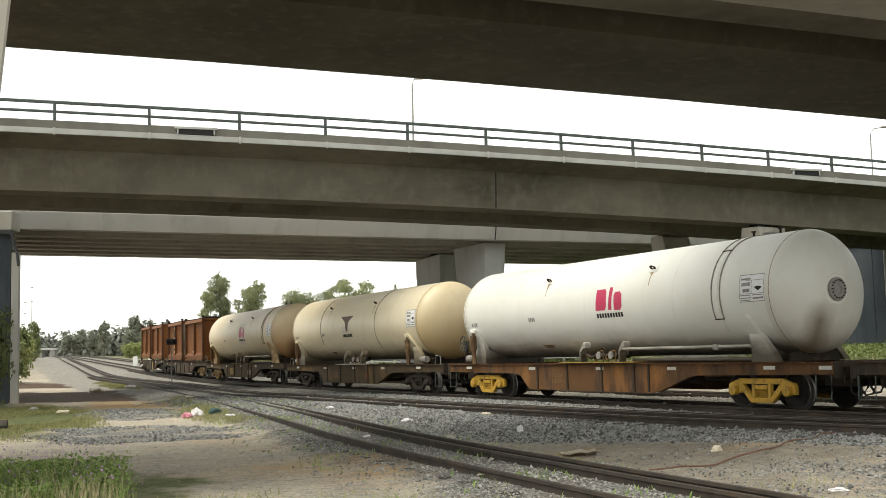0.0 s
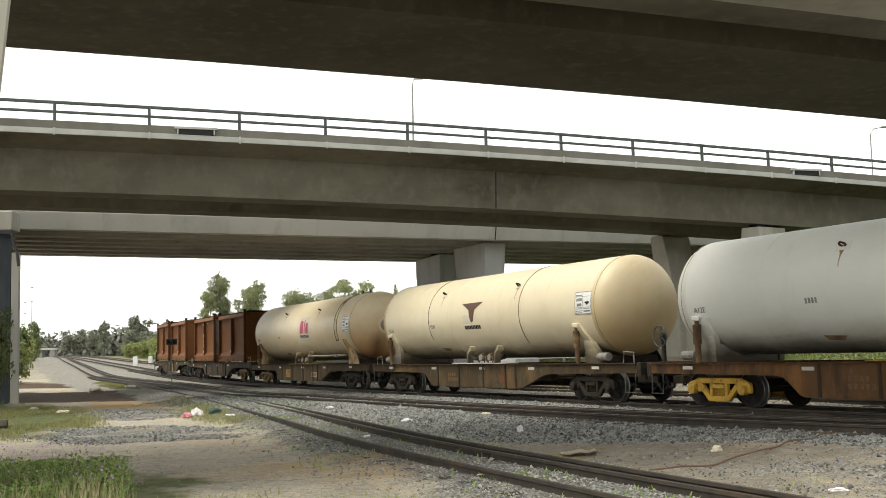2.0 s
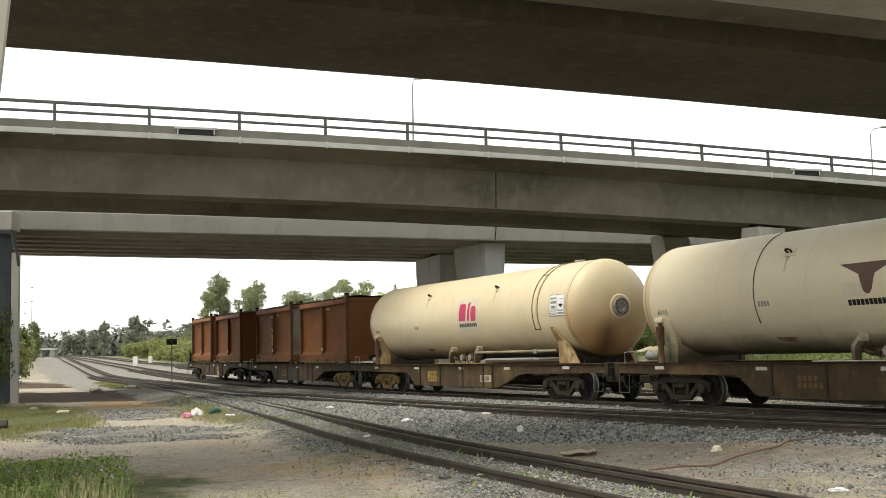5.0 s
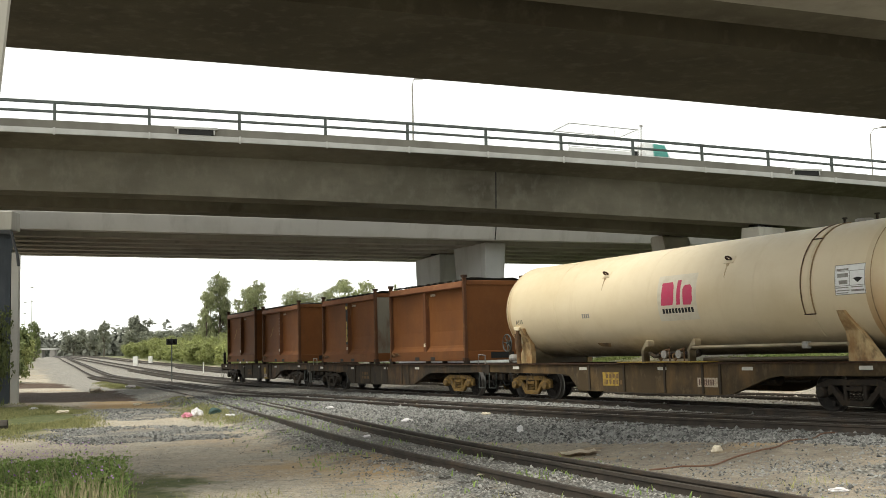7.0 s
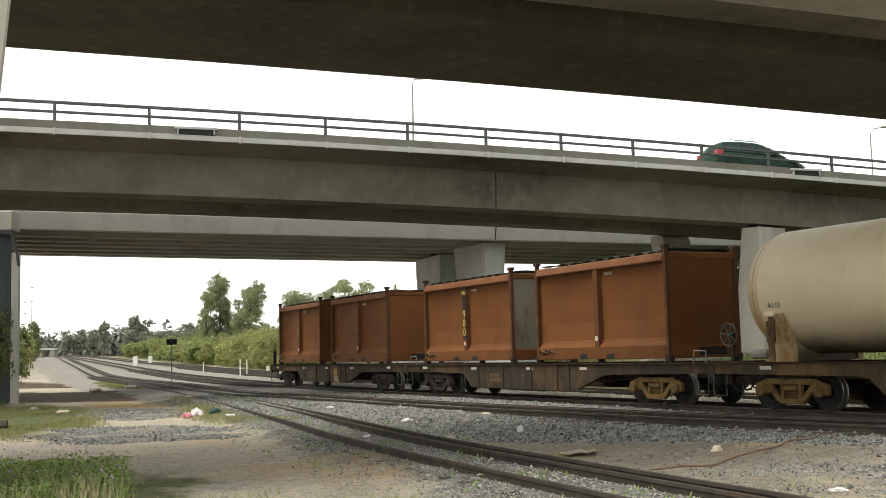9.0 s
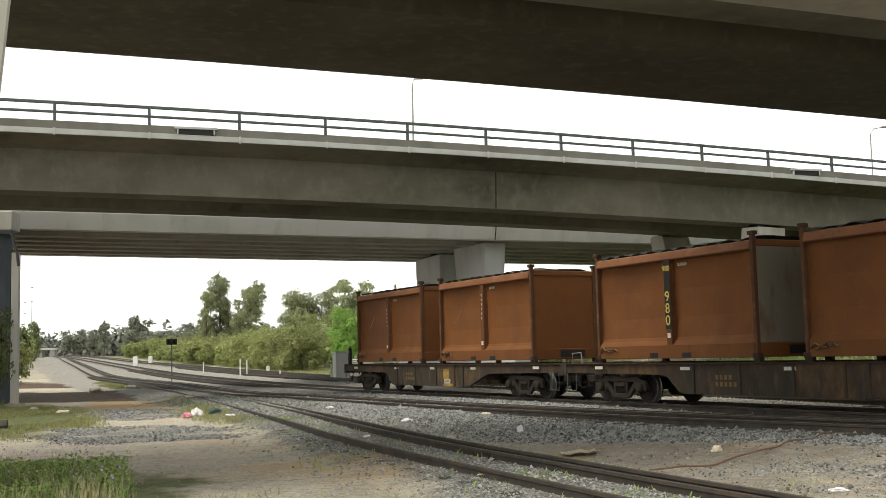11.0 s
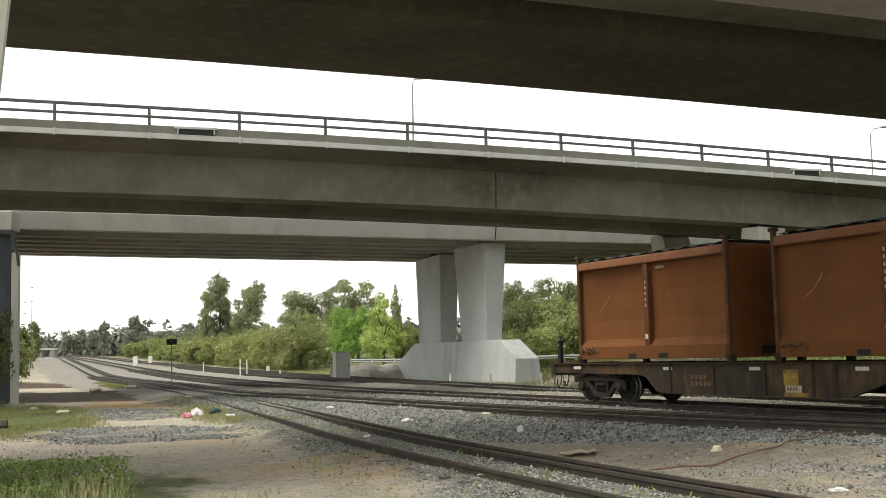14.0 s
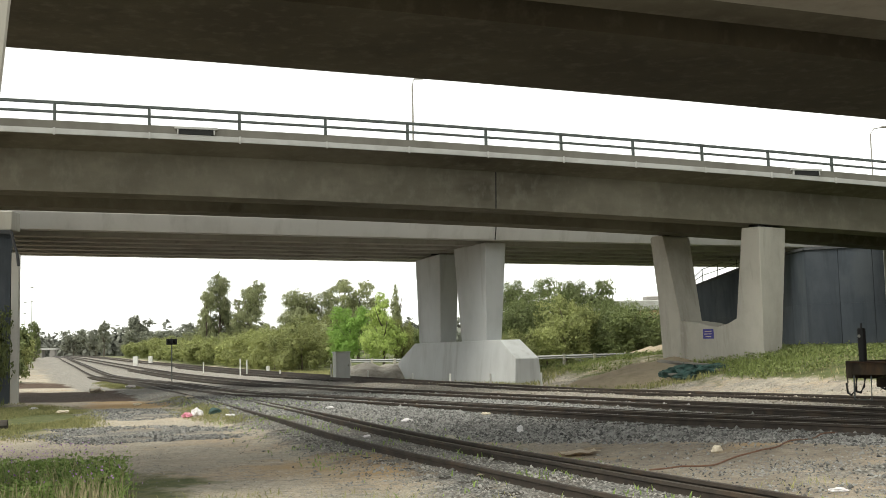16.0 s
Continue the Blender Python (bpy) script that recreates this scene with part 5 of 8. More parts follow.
            for f in ((0, 1, 2, 3), (7, 6, 5, 4), (0, 4, 5, 1), (1, 5, 6, 2), (2, 6, 7, 3), (3, 7, 4, 0)):
                bm.faces.new([vs[i] for i in f])
        part("pipe_bracket", bm, paint, t)
    part("drip_tray", bbox(-1.6, 1.9, -1.32, -0.8, 1.068, 1.095, 0.006), M["yellow_paint"] if kind != "plain" else M["white_paint"], t)
    for x in (0.25, 0.8):
        bm = bmesh.new()
        turned(bm, [(0, 0), (0, 0.1), (0.04, 0.1), (0.04, 0.055), (0.4, 0.055), (0.4, 0)], 14, Matrix.Translation((x, -1.26, 1.27)))
        fl = part("valve_flange", bm, M["steel_grey"], t, "grey steel pipe flange")
        bm = bmesh.new()
        tube(bm, [(x + 0.16, -1.2, 1.1), (x + 0.16, -1.2, 1.42), (x + 0.22, -1.22, 1.46)], 0.022, 6)
        turned(bm, [(-0.02, 0.09), (0.02, 0.09), (0.02, 0.06), (-0.02, 0.06), (-0.02, 0.09)], 12, Matrix.Translation((x - 0.16, -1.22, 1.22)))
        tube(bm, [(x - 0.2, -1.18, 1.12), (x - 0.05, -1.22, 1.36), (x + 0.1, -1.15, 1.4)], 0.03, 6)
        part("valve", bm, M["strut"], fl)
    bm = bmesh.new()
    tube(bm, [(-0.2, -1.0, 1.25), (1.0, -1.0, 1.25), (1.2, -0.9, 1.3)], 0.09, 8)
    tube(bm, [(-0.3, -1.24, 1.3), (-0.1, -1.24, 1.22), (0.1, -1.24, 1.24)], 0.05, 6)
    part("discharge_pipe", bm, M["bogie_dark"], t)
    if kind == "band":
        bm = bmesh.new()
        tube(bm, [(1.4, -1.3, 1.43), (6.1, -1.3, 1.43)], 0.042, 8)
        pipe = part("side_pipe", bm, paint, t)
        part("junction_box", bbox(4.92, 5.08, -1.37, -1.24, 1.35, 1.5, 0.015), M["steel_grey"], pipe)
        bm = bmesh.new()
        tube(bm, [(1.4, -0.95, 1.13), (6.1, -0.95, 1.13)], 0.05, 8)
        part("lower_pipe", bm, paint, t)
    # dirty footing of the shell over the tray
    decal([(-2.9, 1.62), (-2.3, 1.6), (-2.45, 1.5), (-2.85, 1.52)], 0.004, "stain", M["stain"], t, "dark grime patch")
    # marks: a crimson block mark over a dark word bar, or a brown horned mark
    if kind == "plain":
        decal([(-0.7, 3.05), (-0.42, 2.93), (-0.2, 2.82), (-0.11, 2.5), (-0.04, 2.42), (0.04, 2.42), (0.11, 2.5), (0.2, 2.82), (0.42, 2.93), (0.7, 3.06)], 0.006, "mark", M["brown_mark"], t, "brown horn-shaped company mark")
        decal(rect(-0.6, -0.02, 2.38, 2.66), 0.003, "mark_ground", M["patch"], t)
        xs = np.linspace(-0.52, 0.42, 10)
    else:
        if paint is M["tank_dusty"]:
            decal(rect(0.28, 1.72, 2.1, 3.22), 0.003, "mark_ground", M["patch"], t, "pale faded decal ground")
        for pl in ([(0.42, 2.48), (0.84, 2.48), (0.9, 2.6), (0.9, 2.95), (0.84, 3.05), (0.46, 3.04)], [(0.99, 2.48), (1.13, 2.48), (1.17, 3.08), (1.03, 3.08)],
                   [(1.24, 2.47), (1.5, 2.46), (1.58, 2.56), (1.57, 2.86), (1.5, 2.95), (1.3, 2.95), (1.23, 2.86)]):
            decal(pl, 0.006, "mark", M["red_mark"], t, "crimson company mark")
        xs = np.linspace(0.44, 1.5, 10)
    zl = 2.28 if kind != "plain" else 2.2
    for x in xs:
        decal(rect(x, x + 0.085, zl, zl + 0.12), 0.006, "word_bar", M["black"], t)
    # hazard panel
    decal(rect(5.95, 6.72, 2.42, 3.04), 0.006, "hazard_panel", M["panel_white"], t, "white hazard placard with a black diamond")
    for x0, x1, z0, z1 in ((5.99, 6.3, 2.92, 2.96), (6.02, 6.3, 2.78, 2.86), (6.06, 6.28, 2.64, 2.72), (5.98, 6.3, 2.56, 2.58), (5.98, 6.32, 2.5, 2.52), (5.98, 6.28, 2.45, 2.47), (6.36, 6.66, 2.56, 2.58), (6.36, 6.68, 2.48, 2.52)):
        decal(rect(x0, x1, z0, z1), 0.009, "print_bar", M["steel_grey"], t)
    for x0, x1, z0, z1 in ((5.95, 6.72, 2.42, 2.435), (5.95, 6.72, 3.025, 3.04), (5.95, 5.965, 2.435, 3.025), (6.705, 6.72, 2.435, 3.025), (6.325, 6.34, 2.6, 2.9), (5.965, 6.705, 2.6, 2.61), (5.965, 6.705, 2.9, 2.91)):
        decal(rect(x0, x1, z0, z1), 0.012, "placard_line", M["steel_grey"], t)
    decal([(6.42, 2.74), (6.54, 2.66), (6.66, 2.74), (6.6, 2.76), (6.5, 2.77)], 0.009, "hazard_mark", M["black"], t)
    text_part(code, 0.18, M["steel_dark"], t, Matrix.Translation((-6.45, tank_y(2.25, 0.014), 2.25)) @ Matrix.Rotation(math.asin((TZ - 2.34) / TR) + radians(90), 4, "X"), "dark stencilled code")
    for k in range(4):
        decal(rect(-3.0 + 0.09 * k, -2.94 + 0.09 * k, 2.3, 2.42), 0.006, "print_bar", M["steel_grey"], t)
    MOVING.append((t, s))
    return t


M["panel_white"] = material("placard_white", (0.8, 0.8, 0.8), [((0.66, 0.66, 0.64), 0.5, 9, (1, 1, 1), 0.45, 0.65)], 0.5)
M["steel_dark"] = material("dark_stencil", (0.06, 0.06, 0.06), (), 0.6)
PALE, YEL = M["stencil"], M["yellow_paint"]

build_wagon(-92.12, "rusty brown flat wagon with two ore containers at the train's tail", bogies="dd", stripes=(-6.75, -3.0, 0.0, 3.0, 7.0), patches=[(0.86, 1.28, 0.56, 0.9, YEL, "worn yellow paint patch"), (0.9, 1.36, 0.4, 0.555, PALE, "pale number box on the patch"), (0.86, 1.55, 0.31, 0.395, YEL, "worn yellow paint spill")], end_lamp=True, rear=8.0, spread=5.95)
build_wagon(-75.42, "rusty brown flat wagon with yellow front bogie and hand wheel", bogies="do", stripes=(-3.2, 0.2, 3.0, -6.6), brake=(7.72, 1.72), spread=5.95)
build_wagon(-58.8, "brown flat wagon with worn yellow number patch", half=8.35, bogies="od", steel=M["frame_ochre"], patches=[(-2.3, -1.6, 0.46, 0.82, YEL, "yellow number patch"), (1.5, 2.2, 0.48, 0.7, PALE, "pale paint patch")])
build_wagon(-41.5, "brown flat wagon with dark bogies and hand wheel", half=8.35, bogies="dd", steel=M["frame_ochre"], brake=(8.0, 1.75), patches=[(1.3, 1.8, 0.5, 0.72, M["rust"], "red paint patch")])
build_wagon(-24.25, "rust-streaked flat wagon with bright yellow bogies", half=8.35, bogies="yy", stripes=(-3.2, 0.2, 3.2, 6.6, -6.9, 8.2), steel=M["frame_orange"])
build_wagon(-7.0, "dark flat wagon at the head of the visible train", half=8.35, bogies="dd")

build_bin(-95.85, "rust red steel ore container with covered load", 3, bars=5)
build_bin(-88.42, "scratched rust red ore container with rippled cover", 5, bars=6)
build_bin(-79.13, "dark rust red ore container with yellow number 980", 8, number="980", rear_mat=M["bin_grey"])
build_bin(-71.72, "large rust red ore container beside the hand wheel", 12)

build_tank(-58.68, "dusty cream cylindrical tank with red block mark", M["tank_dusty"], "band", "A11S")
build_tank(-41.5, "cream cylindrical tank with brown horned mark", M["tank_cream"], "plain", "A11S")
build_tank(-24.25, "clean white cylindrical tank with crimson block mark", M["tank_white"], "band", "A12E")

# ---- walls at the ends of the bridges ----
def build_end_wall(name, label, corners, panel, tops, depth=0.35):
    """A wall of upright panels between posts along plan corners (x, y), its top height given at each corner."""
    wall = tagged(empty(name), label, "wall", kind="structure")
    for (a, za), (b, zb) in zip(zip(corners, tops), zip(corners[1:], tops[1:])):
        a, b = Vector(a), Vector(b)
        n = max(1, round((b - a).length / panel))
        d = (b - a).normalized()
        ang = math.atan2(d.y, d.x)
        w = (b - a).length / n
        for k in range(n):
            p = a + d * w * k
            z0 = za + (zb - za) * k / n
            z1 = za + (zb - za) * (k + 1) / n
            g = min(ground_z(p.x, p.y), ground_z(p.x + d.x * w, p.y + d.y * w)) - 0.3
            m = Matrix.Translation((p.x, p.y, 0)) @ Matrix.Rotation(ang, 4, "Z")
            mid = 0.55 * (z0 + z1) / 2
            for lo0, lo1, hi0, hi1 in ((g, g, mid, mid), (mid + 0.004, mid + 0.004, z0, z1)):
                bm = bmesh.new()
                vs = [bm.verts.new(m @ Vector(q)) for q in ((0.012, 0, lo0), (w - 0.012, 0, lo1), (w - 0.012, depth, lo1), (0.012, depth, lo0), (0.012, 0, hi0), (w - 0.012, 0, hi1), (w - 0.012, depth, hi1), (0.012, depth, hi0))]
                for f in ((0, 3, 2, 1), (4, 5, 6, 7), (0, 1, 5, 4), (1, 2, 6, 5), (2, 3, 7, 6), (3, 0, 4, 7)):
                    bm.faces.new([vs[i] for i in f])
                part("panel", bm, M["dark_panel"], wall)
        bm = bmesh.new()
        m = Matrix.Translation((a.x, a.y, 0)) @ Matrix.Rotation(ang, 4, "Z")
        L = (b - a).length
        vs = [bm.verts.new(m @ Vector(q)) for q in ((0, -0.08, za + 0.004), (L, -0.08, zb + 0.004), (L, depth + 0.08, zb + 0.004), (0, depth + 0.08, za + 0.004), (0, -0.08, za + 0.16), (L, -0.08, zb + 0.16), (L, depth + 0.08, zb + 0.16), (0, depth + 0.08, za + 0.16))]
        for f in ((0, 3, 2, 1), (4, 5, 6, 7), (0, 1, 5, 4), (1, 2, 6, 5), (2, 3, 7, 6), (3, 0, 4, 7)):
            bm.faces.new([vs[i] for i in f])
        part("coping", bm, M["dark_coping"], wall)
    return wall


M["dark_coping"] = material("weathered_coping", (0.09, 0.095, 0.1), [((0.05, 0.05, 0.055), 0.6, 2, (1, 1, 1), 0.45, 0.65)], 0.8)
wall_e = build_end_wall("wall_east", "dark blue-grey panelled retaining wall behind the piers", [(16.4, 72.5), (19.6, 67.0), (19.9, 60.2), (25.5, 55.6), (40.0, 52.5)], 2.0, [5.3, 6.6, 6.6, 6.45, 6.45])
part("downpipe", bbox(23.05, 23.2, 57.2, 57.3, 0.5, 6.3, 0.01), M["alu"], wall_e)
wall_s = build_end_wall("wall_south", "dark panelled abutment wall under the bridges", [(24.5, 44.0), (33.0, 26.0), (43.0, 6.0)], 3.0, [7.0, 7.0, 7.0], 0.6)
# handrail on the wall's crown, bent down at its end
bm = bmesh.new()
CROWN = [Vector((16.45, 72.6, 5.46)), Vector((16.95, 71.7, 5.66)), Vector((17.65, 70.5, 5.94)), Vector((18.5, 69.0, 6.28)), Vector((19.5, 67.3, 6.68))]
for hs in ((0.25, 0.45, 0.4, 0.35, 0.35), (0.45, 0.85, 0.8, 0.7, 0.7)):
    tube(bm, [p + Vector((0, 0, h)) for p, h in zip(CROWN, hs)], 0.025, 6)
for p, h in zip(CROWN, (0.45, 0.85, 0.8, 0.7, 0.7)):
    tube(bm, [p - Vector((0, 0, 0.05)), p + Vector((0, 0, h))], 0.025, 6)
tagged(finish("handrail", bm, M["steel_rail"]), "thin galvanised handrail along the wall's crown", "railing")

wall_w = build_end_wall("wall_west", "dark grey panelled abutment wall with pale end face", [(-40.0, 40.0), (-30.0, 43.4), (-18.6, 47.0)], 2.5, [7.5, 7.4, 7.0], 0.9)
bm = bbox(0.0, 0.3, 0.02, 1.1, -0.4, 6.2, 0.02, Matrix.Translation((-18.58, 46.98, 0)) @ Matrix.Rotation(radians(17.5), 4, "Z"))
part("end_face", bm, M["beam_pale"], wall_w, "pale concrete end of the wall")
bm = bmesh.new()
tube(bm, [(-18.55, 46.85, 7.1), (-18.4, 46.85, 6.5), (-18.28, 46.85, 6.1), (-18.22, 46.85, 5.6)], 0.06, 6)
part("edge_strip", bm, M["dark_coping"], wall_w, "dark sloping strip on the wall's end")
part("cap_block", bbox(-24.0, -18.62, 47.1, 48.0, 7.2, 8.03, 0.03), M["concrete_pale"], wall_w)


# ---- plants ----
def leaf_material(name, dark, light, trans=0.18):
    m = bpy.data.materials.new(name)
    m.use_nodes = True
    nt = m.node_tree
    b = nt.nodes["Principled BSDF"]
    b.inputs["Roughness"].default_value = 0.75
    g = nt.nodes.new("ShaderNodeNewGeometry")
    col = mix_rgb(nt, g.outputs["Random Per Island"], dark, light)
    col = mix_rgb(nt, tex(nt, 7, 3, 0.6, (1, 1, 1), 0.4, 0.62), col, [1.35 * b for b in light])
    oi, hs, mr = nt.nodes.new("ShaderNodeObjectInfo"), nt.nodes.new("ShaderNodeHueSaturation"), nt.nodes.new("ShaderNodeMapRange")
    mr.inputs[3].default_value, mr.inputs[4].default_value = 0.8, 1.2
    nt.links.new(oi.outputs["Random"], mr.inputs[0])
    nt.links.new(mr.outputs[0], hs.inputs["Value"])
    nt.links.new(col, hs.inputs["Color"])
    nt.links.new(hs.outputs[0], b.inputs["Base Color"])
    tl, mx = nt.nodes.new("ShaderNodeBsdfTranslucent"), nt.nodes.new("ShaderNodeMixShader")
    nt.links.new(hs.outputs[0], tl.inputs["Color"])
    mx.inputs[0].default_value = trans
    nt.links.new(b.outputs[0], mx.inputs[1])
    nt.links.new(tl.outputs[0], mx.inputs[2])
    nt.links.new(mx.outputs[0], nt.nodes["Material Output"].inputs["Surface"])
    return m


M["gum"] = leaf_material("gum_leaves", (0.15, 0.166, 0.078), (0.215, 0.23, 0.115), 0.2)
M["olive"] = leaf_material("olive_leaves", (0.15, 0.172, 0.055), (0.215, 0.235, 0.082), 0.1)
M["dense"] = leaf_material("dark_green_leaves", (0.075, 0.096, 0.03), (0.12, 0.145, 0.05), 0.1)
M["lime"] = leaf_material("spring_green_leaves", (0.2, 0.27, 0.068), (0.29, 0.36, 0.105), 0.3)
M["lime_deep"] = leaf_material("fresh_green_leaves", (0.12, 0.22, 0.04), (0.19, 0.3, 0.065), 0.3)
M["limey"] = leaf_material("yellow_green_leaves", (0.16, 0.18, 0.055), (0.23, 0.25, 0.085), 0.1)
M["weed"] = leaf_material("weed_leaves", (0.1, 0.17, 0.038), (0.23, 0.31, 0.09), 0.2)
M["grass"] = leaf_material("grass_blades", (0.11, 0.13, 0.045), (0.28, 0.27, 0.12), 0.2)
M["bank"] = leaf_material("bank_weeds", (0.085, 0.125, 0.032), (0.2, 0.235, 0.075), 0.15)
M["straw"] = leaf_material("dry_grass", (0.22, 0.19, 0.1), (0.42, 0.37, 0.22), 0.2)
M["petal"] = leaf_material("purple_petals", (0.3, 0.12, 0.4), (0.5, 0.3, 0.6), 0.2)
# far leaves: distance haze is put into these greyer colours
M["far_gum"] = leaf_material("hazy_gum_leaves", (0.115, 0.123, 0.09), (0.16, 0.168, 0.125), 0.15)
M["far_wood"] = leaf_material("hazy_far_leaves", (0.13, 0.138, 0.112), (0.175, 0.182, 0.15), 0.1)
M["bark"] = material("tree_bark", (0.14, 0.115, 0.09), [((0.07, 0.055, 0.045), 0.7, 4, (1, 1, 0.2), 0.42, 0.62)], 0.95)


def quads(name, centres, normals, sizes, aspect=0.55):
    """A mesh of many small leaf quads."""
    n = len(centres)
    r = np.random.RandomState(n)
    t = np.cross(normals, r.normal(size=(n, 3)))
    t /= np.linalg.norm(t, axis=1)[:, None] + 1e-9
    b = np.cross(normals, t)
    s = np.asarray(sizes)[:, None]
    v = np.empty((n, 4, 3))
    v[:, 0] = centres - t * s
    v[:, 1] = centres - b * s * aspect
    v[:, 2] = centres + t * s
    v[:, 3] = centres + b * s * aspect
    me = bpy.data.meshes.new(name)
    me.vertices.add(4 * n)
    me.vertices.foreach_set("co", v.reshape(-1))
    me.loops.add(4 * n)
    me.loops.foreach_set("vertex_index", np.arange(4 * n))
    me.polygons.add(n)
    me.polygons.foreach_set("loop_start", np.arange(0, 4 * n, 4))
    me.update(calc_edges=True)
    return me


def crown_mesh(name, seed, n, kind):
    """Leaves on many small tufts that sit on larger heads; the crown fills x and y from -0.5 to 0.5, z from 0 to 1."""
    r = np.random.RandomState(seed)
    if kind == "gum":          # loose heads at the ends of limbs, gaps between
        heads = [(0.4 * math.cos(a) * q, 0.4 * math.sin(a) * q, z, r.uniform(0.14, 0.25)) for z, a, q in zip(np.linspace(0.1, 0.9, 19), r.uniform(0, math.tau, 19), r.uniform(0.1, 0.95, 19))]
        tufts, spread, flat = 14, 0.33, 0.5
    elif kind == "bush":
        heads = [(r.uniform(-0.38, 0.38), r.uniform(-0.38, 0.38), r.uniform(0.05, 0.6), r.uniform(0.17, 0.3)) for _ in range(16)]
        tufts, spread, flat = 17, 0.3, 1.0
    elif kind == "cone":
        heads = [(0.3 * (1 - z) * r.uniform(-1, 1), 0.3 * (1 - z) * r.uniform(-1, 1), z, 0.34 * (1.04 - z) ** 0.8 + 0.05) for z in np.linspace(0.14, 0.92, 11)]
        tufts, spread, flat = 15, 0.3, 0.55
    else:                      # broad and round
        heads = [(0.34 * math.cos(a) * q, 0.34 * math.sin(a) * q, z, r.uniform(0.17, 0.27)) for z, a, q in zip(np.linspace(0.18, 0.78, 14), r.uniform(0, math.tau, 14), np.sqrt(r.rand(14)))]
        tufts, spread, flat = 16, 0.3, 0.8
    cc, cr = [], []
    for x, y, z, rad in heads:
        for _ in range(tufts):
            d = r.normal(size=3)
            d /= np.linalg.norm(d)
            if d[2] < -0.2 and r.rand() < 0.6:
                d[2] = -d[2]
            cc.append(np.array((x, y, z)) + d * rad * r.uniform(0.7, 1.0) * np.array((1, 1, flat)))
            cr.append(rad * spread * r.uniform(0.7, 1.35))
    cc, cr = np.array(cc), np.array(cr)
    w = r.choice(len(cc), n, p=cr ** 2 / (cr ** 2).sum())
    d = r.normal(size=(n, 3))
    d /= np.linalg.norm(d, axis=1)[:, None]
    d[:, 2] = np.where((d[:, 2] < 0) & (r.rand(n) < 0.55), -d[:, 2], d[:, 2])
    pos = cc[w] + d * (cr[w] * r.uniform(0.55, 1.12, n))[:, None] * np.array((1, 1, flat))
    nor = d + r.normal(size=(n, 3)) * 0.35
    # sprigs that break the outline, and larger leaves that close the heads inside
    wild = r.rand(n) < 0.05
    pos[wild] += d[wild] * cr[w][wild][:, None] * 0.6
    fill = r.rand(n) < (0.1 if kind == "gum" else 0.14)
    hw = np.array([h[3] ** 3 for h in heads])
    hk = r.choice(len(heads), n, p=hw / hw.sum())
    inside = np.array([h[:3] for h in heads])[hk] + d * (np.array([h[3] for h in heads])[hk] * 0.72 * r.rand(n) ** 0.4)[:, None]
    pos[fill] = inside[fill]
    nor /= np.linalg.norm(nor, axis=1)[:, None]
    lo, hi = np.percentile(pos, 0.7, axis=0), np.percentile(pos, 99.3, axis=0)
    pos = (pos - lo) / (hi - lo) - np.array((0.5, 0.5, 0))
    pos[:, 2] = np.maximum(pos[:, 2], 0.01)
    size = r.uniform(0.6, 1.3, n) * np.where(fill, 2.4, 1.0) * (1.9 / math.sqrt(n))
    return quads(name, pos, nor, size, 0.5)


CROWNS = {}


def plant(name, label, category, x, y, height, width, kind, mat, seed=0, trunk=0.3, n=6500, group="", depth=None, top=None):
    """A tree or bush: tapered trunk with limbs, and a crown of leaves; top is its height above the rails, where height is not given."""
    variant = seed % 3
    key = (kind, variant, mat.name, n)
    if key not in CROWNS:
        me = crown_mesh("crown", 11 + variant * 5 + len(kind), n, kind)
        me.materials.append(mat)
        CROWNS[key] = me
    g = ground_z(x, y)
    height = height or top - g
    root = tagged(empty(name, Matrix.Translation((x, y, g)) @ Matrix.Rotation(seed * 1.7, 4, "Z")), label, category, group)
    c = new("crown", CROWNS[key])
    c.parent = root
    z0 = height * trunk * 0.75
    c.matrix_basis = Matrix.LocRotScale((0, 0, z0), None, (width * 1.0, (depth or width) * 1.0, height - z0))
    r = random.Random(seed)
    bm = bmesh.new()
    tr = max(0.06, height * 0.022)
    pts = [(0, 0, -0.2), (r.uniform(-0.1, 0.1), r.uniform(-0.1, 0.1), height * 0.25), (r.uniform(-0.3, 0.3) * width * 0.2, r.uniform(-0.3, 0.3) * width * 0.2, height * 0.55), (r.uniform(-0.3, 0.3) * width * 0.3, r.uniform(-0.3, 0.3) * width * 0.3, height * 0.85)]
    tube(bm, pts, [tr, tr * 0.8, tr * 0.5, tr * 0.15], 7)
    for k in range(6):
        a = r.uniform(0, math.tau)
        z = height * r.uniform(0.25, 0.6)
        b = Vector((0, 0, z))
        e = Vector((math.cos(a) * width * 0.33, math.sin(a) * width * 0.33, min(height * 0.92, z + height * r.uniform(0.1, 0.35))))
        tube(bm, [b, b.lerp(e, 0.5) + Vector((0, 0, -0.03 * height)), e], [tr * 0.45, tr * 0.3, tr * 0.08], 5)
    part("trunk", bm, M["bark"], root)
    return root


